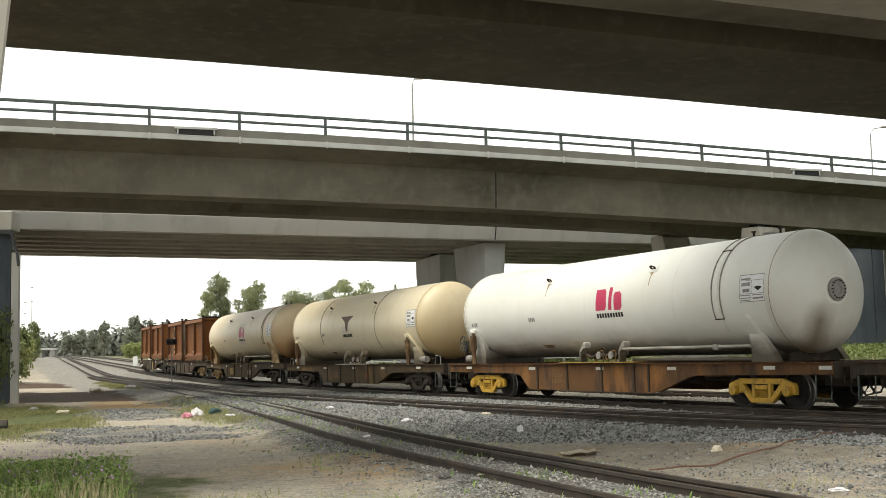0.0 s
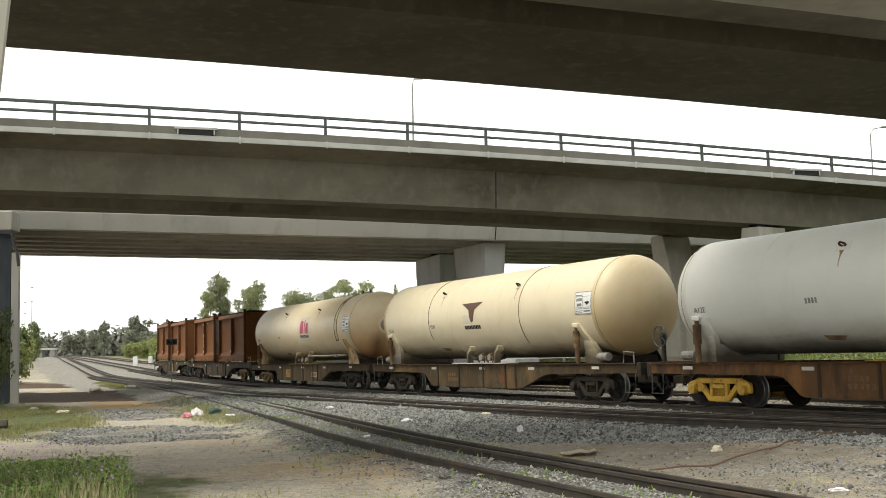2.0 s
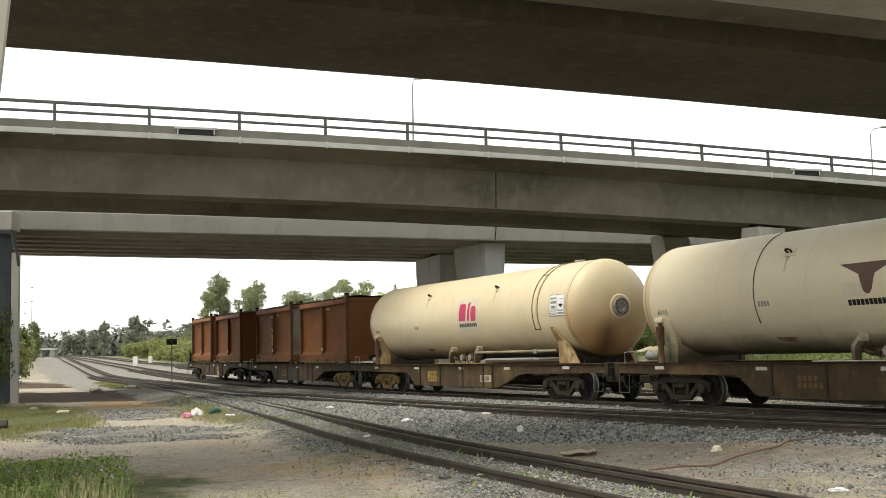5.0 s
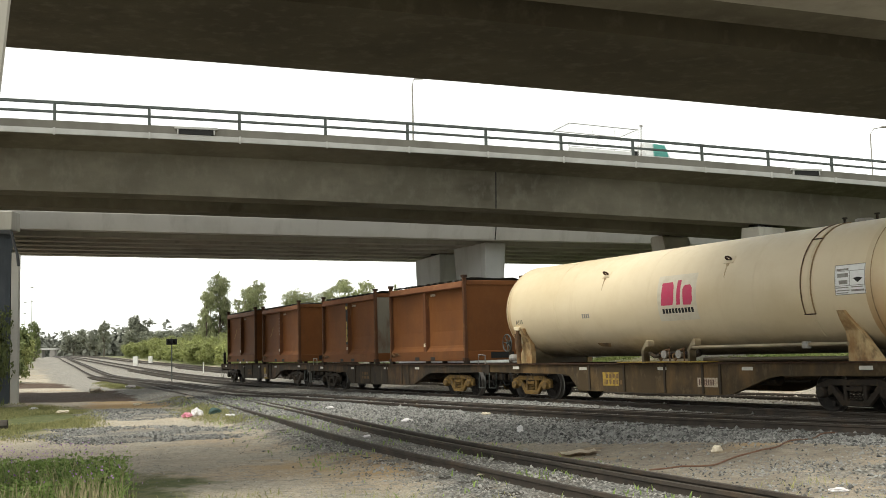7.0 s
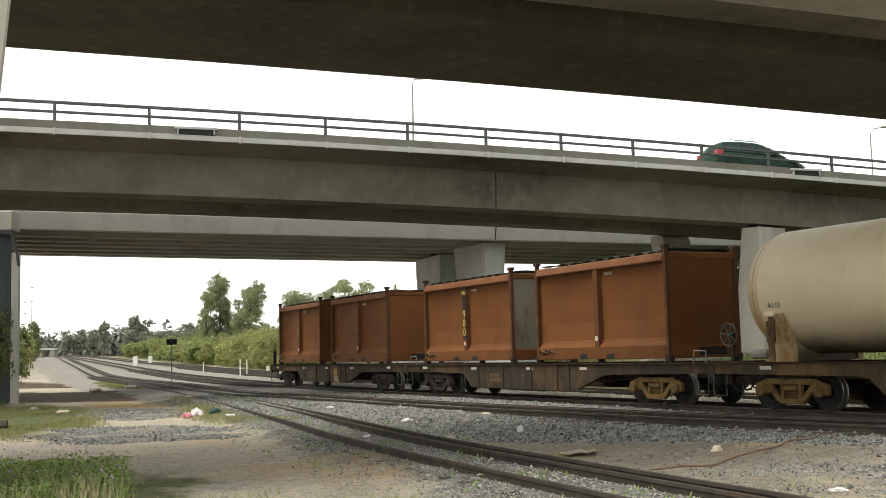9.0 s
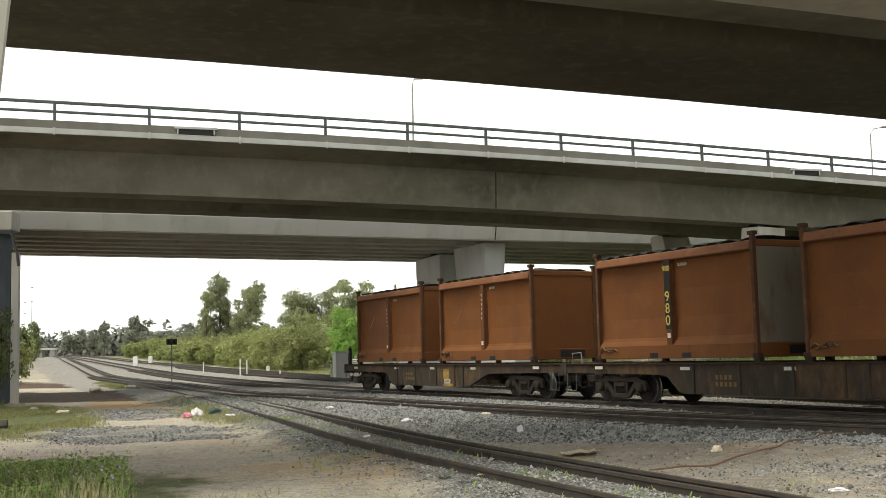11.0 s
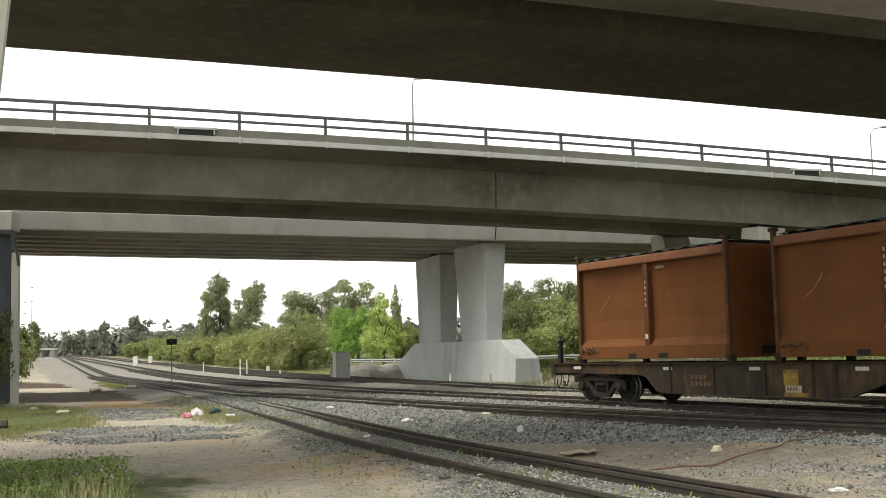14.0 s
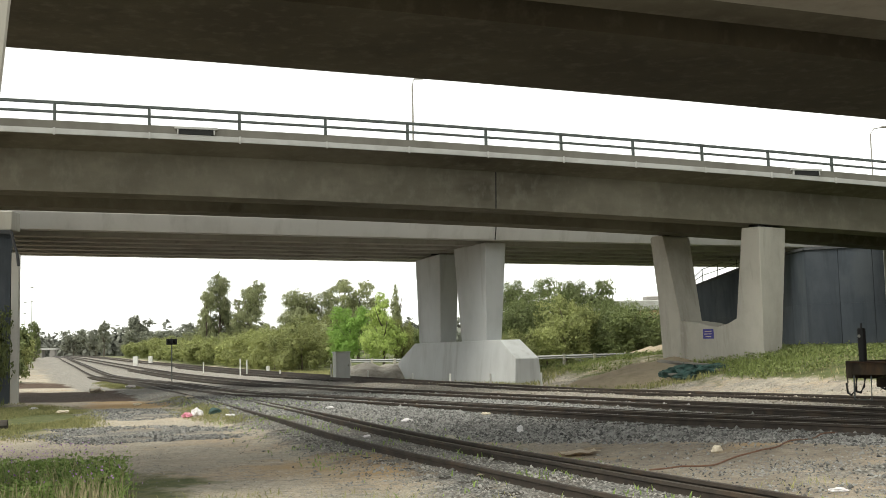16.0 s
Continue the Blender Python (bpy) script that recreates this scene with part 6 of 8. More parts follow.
TREES = [
    # x, y, top, width, kind, material, label
    (-37.3, 172, 11.7, 3.2, "gum", "gum", "slender gum tree with thin open crown"),
    (-35.7, 174, 14.5, 5.0, "gum", "gum", "tall gum tree with open grey-green crown"),
    (-30.3, 168, 12.8, 5.8, "gum", "gum", "gum tree with rounded grey-green crown"),
    (-33.2, 176, 8.5, 5.0, "round", "gum", "low grey-green gum tree between taller ones"),
    (-19.9, 150, 10.3, 4.8, "gum", "gum", "dark gum tree beside the road"),
    (-16.6, 152, 10.6, 5.8, "round", "gum", "broad dull green gum tree"),
    (-11.9, 150, 11.5, 6.2, "gum", "gum", "tall gum tree with dull green crown"),
    (-13.8, 154, 9.6, 5.0, "round", "gum", "rounded gum tree among its neighbours"),
    (-18.5, 135, 7.3, 4.8, "round", "gum", "low grey-green tree beside the road"),
    (-14.5, 128, 6.3, 4.8, "round", "olive", "olive green tree beside the road"),
    (-10.5, 132, 7.0, 4.4, "round", "gum", "dull green tree behind the street trees"),
    (-5.6, 130, 9.4, 2.1, "cone", "gum", "narrow dark green tree"),
    (-7.9, 90, 5.4, 3.3, "round", "lime_deep", "bright spring green street tree"),
    (-4.9, 87, 6.2, 3.5, "cone", "lime", "bright lime green street tree"),
    (-3.5, 88.5, 4.2, 1.9, "round", "limey", "small yellow-green street tree"),
    (-3.0, 118, 4.1, 2.6, "round", "dense", "dark tree behind the street trees"),
    (7.6, 108, 8.2, 5.0, "round", "dense", "dense dark green tree"),
    (11.4, 112, 8.7, 6.0, "round", "dense", "tall dense dark green tree"),
    (14.8, 110, 8.3, 5.2, "round", "dense", "dense dark green tree by the road"),
    (10.4, 95, 6.1, 5.6, "bush", "olive", "rounded olive green tree"),
    (13.4, 96, 5.3, 5.4, "bush", "dense", "spreading dark green tree"),
    (16.2, 95, 5.2, 6.0, "bush", "dense", "low spreading green tree"),
    (18.6, 94, 4.1, 5.0, "bush", "dense", "low dark green shrub before the warehouse"),
    (17.6, 102, 5.7, 4.6, "bush", "dense", "dark green tree before the warehouse"),
    (6.1, 92, 3.2, 3.4, "bush", "olive", "low olive green tree behind the pier"),
    (6.1, 100, 6.2, 3.8, "bush", "dense", "full dark green tree behind the pier"),
    (8.5, 93, 3.6, 3.8, "bush", "olive", "low olive green shrub by the barrier"),
    (15.8, 104, 6.0, 3.4, "bush", "dense", "dense dark green tree by the road"),
    (9.0, 103, 6.6, 4.6, "bush", "dense", "dark green tree behind the olive one"),
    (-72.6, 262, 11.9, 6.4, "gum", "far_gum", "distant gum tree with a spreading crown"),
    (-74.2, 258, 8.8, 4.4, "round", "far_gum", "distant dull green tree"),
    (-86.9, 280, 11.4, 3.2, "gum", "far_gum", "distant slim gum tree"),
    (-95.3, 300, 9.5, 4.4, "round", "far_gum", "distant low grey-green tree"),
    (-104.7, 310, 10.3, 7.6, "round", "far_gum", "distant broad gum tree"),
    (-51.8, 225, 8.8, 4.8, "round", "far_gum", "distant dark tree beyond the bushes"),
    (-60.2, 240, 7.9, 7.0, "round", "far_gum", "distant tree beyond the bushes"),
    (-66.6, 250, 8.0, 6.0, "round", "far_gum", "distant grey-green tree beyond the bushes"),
    (-67.2, 180, 8.2, 2.0, "gum", "dense", "dark slim tree beside the dirt road"),
]
for k, (x, y, top, w, kind, mat, lab) in enumerate(TREES):
    plant("tree", lab, "tree", x, y, None, w, kind, M[mat], k, 0.22 if kind in ("gum", "cone") else 0.2 if kind == "round" else 0.02, 17000 if y < 200 else 6000, "trees along the road", top=top)
rng = random.Random(4)
for k in range(31):
    # the belt of bushes along the far track
    y = 94 + 3.1 * k + 0.045 * k * k
    o = 9.4 + rng.uniform(-0.5, 1.4) + 0.012 * y
    x = main_x(y) + o / 0.885
    h = rng.uniform(2.7, 3.8) * (1.25 if k < 3 else 1.15 if k < 8 else 1)
    plant("bush", "bushy olive green shrub beside the track" if k % 3 else "pale green wattle shrub beside the track", "bush", x, y, h, rng.uniform(3.6, 4.8), "bush", M["olive" if k % 3 else "limey"], k, 0.02, 20000 if k < 8 else 8000, "bushes along the far track")
    if k % 2 == 0 and k > 3:
        plant("bush", "tall dull green shrub behind the first row", "bush", x + 5.5, y + rng.uniform(0, 3), h * 1.25, 5.5, "bush", M["gum" if k % 4 else "olive"], k + 1, 0.05, 5000, "bushes along the far track")
for k in range(14):
    y = 84 + 11 * k
    plant("bush", "green shrub beside the dirt road", "bush", -0.374 * y - 2.2 - 0.5 * rng.random(), y, rng.uniform(3.6, 5.2), rng.uniform(3.6, 4.6), "bush", M["olive" if k % 2 else "dense"], k, 0.02, 3000, "shrubs beside the dirt road")
plant("bush", "dark shrub leaning on the abutment wall", "bush", -18.9, 45.2, 4.4, 2.0, "bush", M["dense"], 2, 0.02, 4200)
# far woods, one mass of tufted crowns
r = np.random.RandomState(9)
pts, nrm = [], []
for _ in range(620):
    fy = r.uniform(330, 520)
    fx = r.uniform(-0.46, 0.3) * fy
    if abs(fx + 0.355 * fy) < 4 and fy < 420:
        continue
    g = ground_z(fx, fy)
    h, w = r.uniform(4.5, 8.5), r.uniform(2.4, 4.6)
    m_ = 150
    d = r.normal(size=(m_, 3))
    d /= np.linalg.norm(d, axis=1)[:, None]
    d[:, 2] = np.abs(d[:, 2])
    lump = 1 + 0.3 * np.sin(d[:, 0] * 5 + fx) * np.sin(d[:, 2] * 6 + fy)
    pts.append(np.array((fx, fy, g)) + d * lump[:, None] * np.array((w, w, h)))
    nrm.append(d + r.normal(size=(m_, 3)) * 0.4)
pts, nrm = np.concatenate(pts), np.concatenate(nrm)
nrm /= np.linalg.norm(nrm, axis=1)[:, None]
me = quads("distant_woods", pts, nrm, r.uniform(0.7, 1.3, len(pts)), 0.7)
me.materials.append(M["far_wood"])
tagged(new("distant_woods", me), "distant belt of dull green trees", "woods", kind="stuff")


def build_hills():
    bm = bmesh.new()
    rows = []
    for k in range(61):
        a = -1500 + 50 * k
        z = 26 + 22 * (0.5 + 0.5 * math.sin(a * 0.006 + 1.0)) + 7 * noise.noise(Vector((a * 0.01, 3, 0)))
        rows.append([bm.verts.new((a, 1900, -10)), bm.verts.new((a, 2000, z * 0.8)), bm.verts.new((a, 2120, z)), bm.verts.new((a, 2300, -10))])
    for a, b in zip(rows, rows[1:]):
        for j in range(3):
            bm.faces.new((a[j], a[j + 1], b[j + 1], b[j]))
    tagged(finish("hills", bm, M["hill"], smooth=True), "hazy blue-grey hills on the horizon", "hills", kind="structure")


# hill colour is pale blue-grey because the haze is painted in
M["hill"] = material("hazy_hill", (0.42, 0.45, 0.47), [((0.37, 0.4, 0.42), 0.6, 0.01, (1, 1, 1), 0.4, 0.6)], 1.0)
build_hills()


# ---- grass and weeds ----
def blades(name, label, spots, mat, h0, h1, lean=0.35, wide=0.006):
    """Thin tapered blades at (x, y) spots."""
    n = len(spots)
    r = np.random.RandomState(n)
    z = np.array([ground_z(x, y) for x, y in spots]) - 0.01
    p = np.column_stack([np.array(spots), z])
    h = r.uniform(h0, h1, n)
    a = r.uniform(0, math.tau, n)
    d = np.stack([np.cos(a), np.sin(a), 0 * a], 1)
    s = np.stack([-np.sin(a + 0.9), np.cos(a + 0.9), 0 * a], 1)
    w = (wide * r.uniform(0.7, 1.5, n))[:, None]
    ln = (r.uniform(0.2, 1.0, n) * lean * h)[:, None]
    up = np.array((0, 0, 1.0))
    v = np.empty((n, 5, 3))
    v[:, 0], v[:, 1] = p - s * w, p + s * w
    mid = p + d * ln * 0.35 + up * (h * 0.6)[:, None]
    v[:, 2], v[:, 3] = mid + s * w * 0.8, mid - s * w * 0.8
    v[:, 4] = p + d * ln + up * h[:, None]
    me = bpy.data.meshes.new(name)
    idx = np.arange(n)[:, None] * 5
    faces = np.concatenate([idx + np.array((0, 1, 2, 3)), ], 1).tolist()
    tris = (idx + np.array((3, 2, 4))).tolist()
    me.from_pydata(v.reshape(-1, 3).tolist(), [], faces + tris)
    me.materials.append(mat)
    return tagged(new(name, me), label, "grass", kind="stuff")


def scatter(n, seed, x0, x1, y0, y1, keep):
    r = random.Random(seed)
    out = []
    while len(out) < n:
        x, y = r.uniform(x0, x1), r.uniform(y0, y1)
        if r.random() < keep(x, y):
            out.append((x, y))
    return out


def patchy(x, y, f=0.5, seed=0.0):
    return max(0.0, min(1.0, 0.5 + 1.6 * noise.noise(Vector((x * f, y * f, seed)))))


blades("tall_grass", "tall green weeds and grass in the foreground", scatter(5500, 1, -8.5, -3.2, 11.0, 18.5, lambda x, y: smooth(2.6, 1.2, math.hypot((x + 5.9) * 0.75, (y - 15.2) * 0.75)) * smooth(-0.28, -0.37, x / y + 0.05 * noise.noise(Vector((x * 1.1, y * 1.1, 5)))) * patchy(x, y, 0.9, 3)), M["weed"], 0.08, 0.27, 0.8, 0.009)
blades("seeding_grass", "pale seeding grass among the weeds", scatter(2600, 2, -8.5, -2.5, 9.5, 16.5, lambda x, y: smooth(3.2, 1.0, math.hypot((x + 5.2) * 0.6, (y - 13) * 0.7)) * smooth(-0.28, -0.32, x / y)), M["straw"], 0.2, 0.5, 0.3, 0.005)
blades("short_grass", "thin yellow-green grass on the dirt", scatter(60000, 3, -26, -5, 24, 78, lambda x, y: green_at(x, y) * (1 - blob(x, y, -12.4, 43.4, 2.4, 3.0)) * patchy(x, y, 0.35, 2) * smooth(0.9, 1.5, near_dist(x, y))), M["grass"], 0.03, 0.1, 0.5, 0.009)
blades("bank_grass", "green and straw grass on the bank beyond the tracks", scatter(34000, 4, 3, 34, 32, 62, lambda x, y: smooth(11.8, 13.4, offset_of(x, y)) * smooth(30, 18, offset_of(x, y)) * patchy(x, y, 0.25, 5) * (0.3 + 0.7 * smooth(10.5, 13, x))), M["bank"], 0.08, 0.36, 0.8, 0.012)
blades("bank_straw", "dry straw grass on the bank beyond the tracks", scatter(2200, 5, 3, 36, 30, 62, lambda x, y: smooth(11.5, 13.4, offset_of(x, y)) * smooth(32, 18, offset_of(x, y)) * patchy(x, y, 0.3, 9) * (0.15 + 0.85 * smooth(10, 16, x))), M["straw"], 0.1, 0.36, 0.5, 0.009)
blades("track_weeds", "weeds along the disused siding", scatter(1500, 6, -10, 5, 9, 42, lambda x, y: smooth(1.5, 0.6, abs(near_dist(x, y) - 0.95)) * patchy(x, y, 0.7, 4) ** 3), M["weed"], 0.03, 0.12, 0.9, 0.01)
blades("verge_grass", "rough green verge beside the far track", scatter(16000, 7, -28, 12, 46, 96, lambda x, y: smooth(7.6, 8.6, offset_of(x, y)) * smooth(15, 11, offset_of(x, y)) * patchy(x, y, 0.22, 3)), M["grass"], 0.08, 0.28, 0.6, 0.018)
blades("sparse_grass", "sparse grass tufts in the foreground dirt", scatter(2200, 8, -6, 5, 9, 14.5, lambda x, y: patchy(x, y, 1.0, 7) ** 2 * smooth(1.0, 1.6, near_dist(x, y))), M["grass"], 0.04, 0.13, 0.7, 0.005)
sp = scatter(700, 9, -8.5, -3.4, 13.5, 19.0, lambda x, y: smooth(1.2, 0.4, abs(math.hypot((x + 5.9) * 0.75, (y - 15.6) * 0.75) - 1.9)) * smooth(-0.27, -0.33, x / y))
r = np.random.RandomState(3)
pos = np.array([(x, y, ground_z(x, y) + r.uniform(0.2, 0.45)) for x, y in sp])
nn = r.normal(size=pos.shape)
nn /= np.linalg.norm(nn, axis=1)[:, None]
me = quads("wild_flowers", pos, nn, r.uniform(0.008, 0.02, len(pos)), 0.9)
me.materials.append(M["petal"])
tagged(new("wild_flowers", me), "small purple wild flowers over the weeds", "flowers", kind="stuff")
sp = scatter(26000, 12, -8.3, -3.4, 12.2, 18.4, lambda x, y: smooth(2.2, 1.2, math.hypot((x + 5.9) * 0.75, (y - 15.3) * 0.75)) * patchy(x, y, 1.3, 1) * smooth(-0.28, -0.36, x / y + 0.05 * noise.noise(Vector((x * 1.1, y * 1.1, 5)))))
pos = np.array([(x, y, ground_z(x, y) + r.uniform(0.03, 0.32)) for x, y in sp])
nn = r.normal(size=pos.shape) + np.array((0, -0.3, 0.8))
nn /= np.linalg.norm(nn, axis=1)[:, None]
me = quads("weed_leaves", pos, nn, r.uniform(0.014, 0.038, len(pos)), 0.6)
me.materials.append(M["weed"])
tagged(new("weed_leaves", me), "leafy green weeds in the foreground", "weeds", kind="stuff")


# leafy weeds on the bank, in low clumps
r = np.random.RandomState(31)
spots = scatter(1050, 32, 3, 30, 34, 62, lambda x, y: smooth(11.6, 13.0, offset_of(x, y)) * smooth(26, 17, offset_of(x, y)) * patchy(x, y, 0.45, 12) * (0.35 + 0.65 * smooth(10.5, 13, x)))
pos = []
for x, y in spots:
    m_, w_ = r.randint(14, 34), r.uniform(0.1, 0.3)
    d = r.normal(size=(m_, 3)) * np.array((w_, w_, 0.09))
    pos.append(np.array((x, y, ground_z(x, y) + 0.1)) + np.column_stack([d[:, :2], np.abs(d[:, 2])]))
pos = np.concatenate(pos)
nn = r.normal(size=(len(pos), 3)) + np.array((0, -0.3, 0.9))
nn /= np.linalg.norm(nn, axis=1)[:, None]
me = quads("bank_weeds", pos, nn, r.uniform(0.03, 0.075, len(pos)), 0.6)
me.materials.append(M["bank"])
tagged(new("bank_weeds", me), "leafy green weeds in clumps on the bank", "weeds", kind="stuff")

# ---- loose stones ----
def build_stones(name, label, spots, s0, s1, mat, seed):
    r = np.random.RandomState(seed)
    n = len(spots)
    base = np.array([(1, 0, 0), (0, 1, 0), (-1, 0, 0), (0, -1, 0), (0.1, 0.1, 0.8), (0, 0, -0.6)], float)
    f = np.array([(0, 1, 4), (1, 2, 4), (2, 3, 4), (3, 0, 4), (1, 0, 5), (2, 1, 5), (3, 2, 5), (0, 3, 5)])
    z = np.array([ground_z(x, y) for x, y in spots])
    s = r.uniform(s0, s1, n) * (1 + (r.rand(n) < 0.06) * 0.8)
    v = base[None] * (1 + r.uniform(-0.35, 0.35, (n, 6, 3)))
    a = r.uniform(0, math.tau, n)
    c, q = np.cos(a)[:, None], np.sin(a)[:, None]
    x = v[:, :, 0] * c - v[:, :, 1] * q
    y = v[:, :, 0] * q + v[:, :, 1] * c
    tilt = r.uniform(-0.5, 0.5, (n, 1))
    zz = v[:, :, 2] + x * tilt
    v = np.stack([x, y, zz], 2) * s[:, None, None]
    v += np.column_stack([np.array(spots), z + s * r.uniform(0.0, 0.4, n)])[:, None, :]
    me = bpy.data.meshes.new(name)
    me.from_pydata(v.reshape(-1, 3).tolist(), [], (np.arange(n)[:, None, None] * 6 + f[None]).reshape(-1, 3).tolist())
    me.materials.append(mat)
    return tagged(new(name, me), label, "stones", kind="stuff")


def stone_material(name, dark, light):
    m = bpy.data.materials.new(name)
    m.use_nodes = True
    nt = m.node_tree
    g = nt.nodes.new("ShaderNodeNewGeometry")
    nt.nodes["Principled BSDF"].inputs["Roughness"].default_value = 0.9
    nt.links.new(mix_rgb(nt, g.outputs["Random Per Island"], dark, light), nt.nodes["Principled BSDF"].inputs["Base Color"])
    return m


M["stone"] = stone_material("grey_ballast", (0.045, 0.045, 0.044), (0.36, 0.355, 0.335))
M["stone_mid"] = stone_material("dusty_siding_stone", (0.1, 0.097, 0.09), (0.43, 0.41, 0.375))
M["stone_pale"] = stone_material("pale_ballast", (0.2, 0.175, 0.14), (0.5, 0.46, 0.39))
build_stones("ballast_stones", "loose grey track ballast stones", scatter(95000, 21, -14, 13, 13, 46, lambda x, y: max(smooth(-0.5, 0.5, offset_of(x, y) - float(np.interp(y, [14, 18, 20, 22], [-4.6, -5.4, -7.3, -8.6]))), smooth(0.4, 0.9, x - side_x(y)) * (1 if y > 22 else 0)) * smooth(2.0, 1.0, offset_of(x, y)) * (0.12 + 0.88 * smooth(0.8, 1.5, abs(offset_of(x, y)))) * min(1, (20 / y) ** 1.4)), 0.015, 0.036, M["stone"], 5)
build_stones("far_ballast_stones", "pale ballast stones round the far track", scatter(9000, 22, -8, 16, 22, 56, lambda x, y: smooth(1.0, 2.0, offset_of(x, y)) * smooth(7.0, 6.0, offset_of(x, y)) * min(1, (26 / y) ** 1.5)), 0.016, 0.036, M["stone_pale"], 6)
build_stones("cess_gravel", "pale gravel strewn below the bank", scatter(7000, 33, 4, 22, 30, 58, lambda x, y: smooth(6.6, 7.4, offset_of(x, y)) * smooth(13.0, 11.0, offset_of(x, y)) * (0.3 + 0.7 * patchy(x, y, 0.4, 3))), 0.012, 0.04, M["stone_pale"], 16)
build_stones("dirt_stones", "small grey stones trodden into the dirt", scatter(5000, 34, 2.2, 8.5, 12, 19, lambda x, y: (0.2 + 0.8 * smooth(3.2, 4.8, x) * smooth(17.5, 15.0, y)) * (0.25 + 0.75 * patchy(x, y, 0.8, 6))), 0.008, 0.024, M["stone"], 17)
build_stones("siding_stones", "stones and grit along the siding", scatter(12000, 23, -9, 6, 9, 40, lambda x, y: smooth(2.6, 0.8, near_dist(x, y)) * (0.3 + 0.7 * patchy(x, y, 0.5, 8)) * min(1, (14 / y) ** 1.5)), 0.01, 0.026, M["stone_mid"], 7)
build_stones("yard_gravel", "patch of dark gravel on the dirt yard", scatter(15000, 24, -15, -4, 21, 44, lambda x, y: gravel_at(x, y) * patchy(x, y, 0.7, 2) ** 1.2), 0.014, 0.034, M["stone"], 8)
build_stones("scattered_grit", "scattered grit on the dirt", scatter(9000, 25, -9, 7, 9.5, 30, lambda x, y: (0.25 + patchy(x, y, 0.4, 6)) * min(1, (12 / y) ** 1.5)), 0.005, 0.014, M["stone_mid"], 9)

# ---- things along the tracks ----
def upright(name, label, category, x, y, w, d, h, mat, bev=0.01, z=None, group=""):
    g = ground_z(x, y) if z is None else z
    return tagged(finish(name, bbox(x - w / 2, x + w / 2, y - d / 2, y + d / 2, g - 0.05, g + h, bev), mat), label, category, group)


M["cabinet"] = material("grey_cabinet_paint", (0.48, 0.49, 0.47), [((0.38, 0.38, 0.36), 0.5, 2, (1, 1, 0.4), 0.45, 0.65)], 0.6)
M["marker_white"] = material("marker_post_white", (0.7, 0.7, 0.66), [((0.45, 0.42, 0.36), 0.5, 5, (1, 1, 0.5), 0.45, 0.65)], 0.6)


def build_cabinet():
    g = ground_z(-5.87, 62)
    c = tagged(empty("relay_cabinet", Matrix.Translation((-5.87, 62, g)) @ Matrix.Rotation(radians(25), 4, "Z")), "tall grey trackside relay cabinet", "cabinet")
    h = 1.62 - g
    part("body", bbox(-0.42, 0.42, -0.3, 0.3, 0, h, 0.02), M["cabinet"], c)
    part("roof", bbox(-0.47, 0.47, -0.35, 0.35, h, h + 0.06, 0.02), M["cabinet"], c)
    door = part("door", bbox(-0.36, 0.36, -0.325, -0.303, 0.12, h - 0.1, 0.008), M["cabinet"], c)
    part("handle", bbox(0.26, 0.3, -0.36, -0.326, h * 0.5, h * 0.5 + 0.14, 0.005), M["steel_grey"], door)
    part("plinth", bbox(-0.5, 0.5, -0.38, 0.38, -0.3, 0.02, 0.02), M["concrete_pier"], c)


build_cabinet()
for x, y, w, h in ((-36.6, 130, 0.55, 1.1), (-35.9, 134, 0.45, 1.0), (-13.4, 83, 0.25, 0.55)):
    upright("equipment_box", "small white trackside equipment box", "box", x, y, w, w * 0.7, h, M["marker_white"], group="white trackside boxes")
for x, y, h in ((-14.92, 80, 1.2), (-14.3, 79.2, 1.1), (-19.9, 90.5, 0.9), (-10.9, 72.5, 0.45), (-6.6, 63.5, 0.9), (-1.83, 60.5, 0.45), (0.2, 56.0, 0.45), (2.1, 52.2, 0.5), (4.15, 48.2, 0.6), (-4.4, 62.0, 0.5)):
    upright("marker_post", "slim white marker post beside the far track", "post", x, y, 0.09, 0.09, h, M["marker_white"], group="white marker posts")


def build_signal():
    x, y = -18.4, 74.0
    g = ground_z(x, y)
    s = tagged(empty("track_signal", Matrix.Translation((x, y, g))), "black two-light track indicator on a thin pole", "signal")
    bm = bmesh.new()
    tube(bm, [(0, 0, -0.1), (0, 0, 2.95 - g)], 0.04, 8)
    part("pole", bm, M["steel_rail"], s)
    z = 2.66 - g
    bd = part("board", bbox(-0.36, 0.36, -0.06, 0.06, z - 0.2, z + 0.2, 0.02), M["black"], s)
    for q in (-0.18, 0.18):
        bm = bmesh.new()
        turned(bm, [(-0.16, 0.11), (-0.06, 0.11), (-0.06, 0.085), (-0.1, 0)], 14, Matrix.Translation((q, 0, z)))
        part("lamp_hood", bm, M["black"], bd)
    part("base", bbox(-0.14, 0.14, -0.14, 0.14, -0.1, 0.08, 0.01), M["concrete_pier"], s)


build_signal()


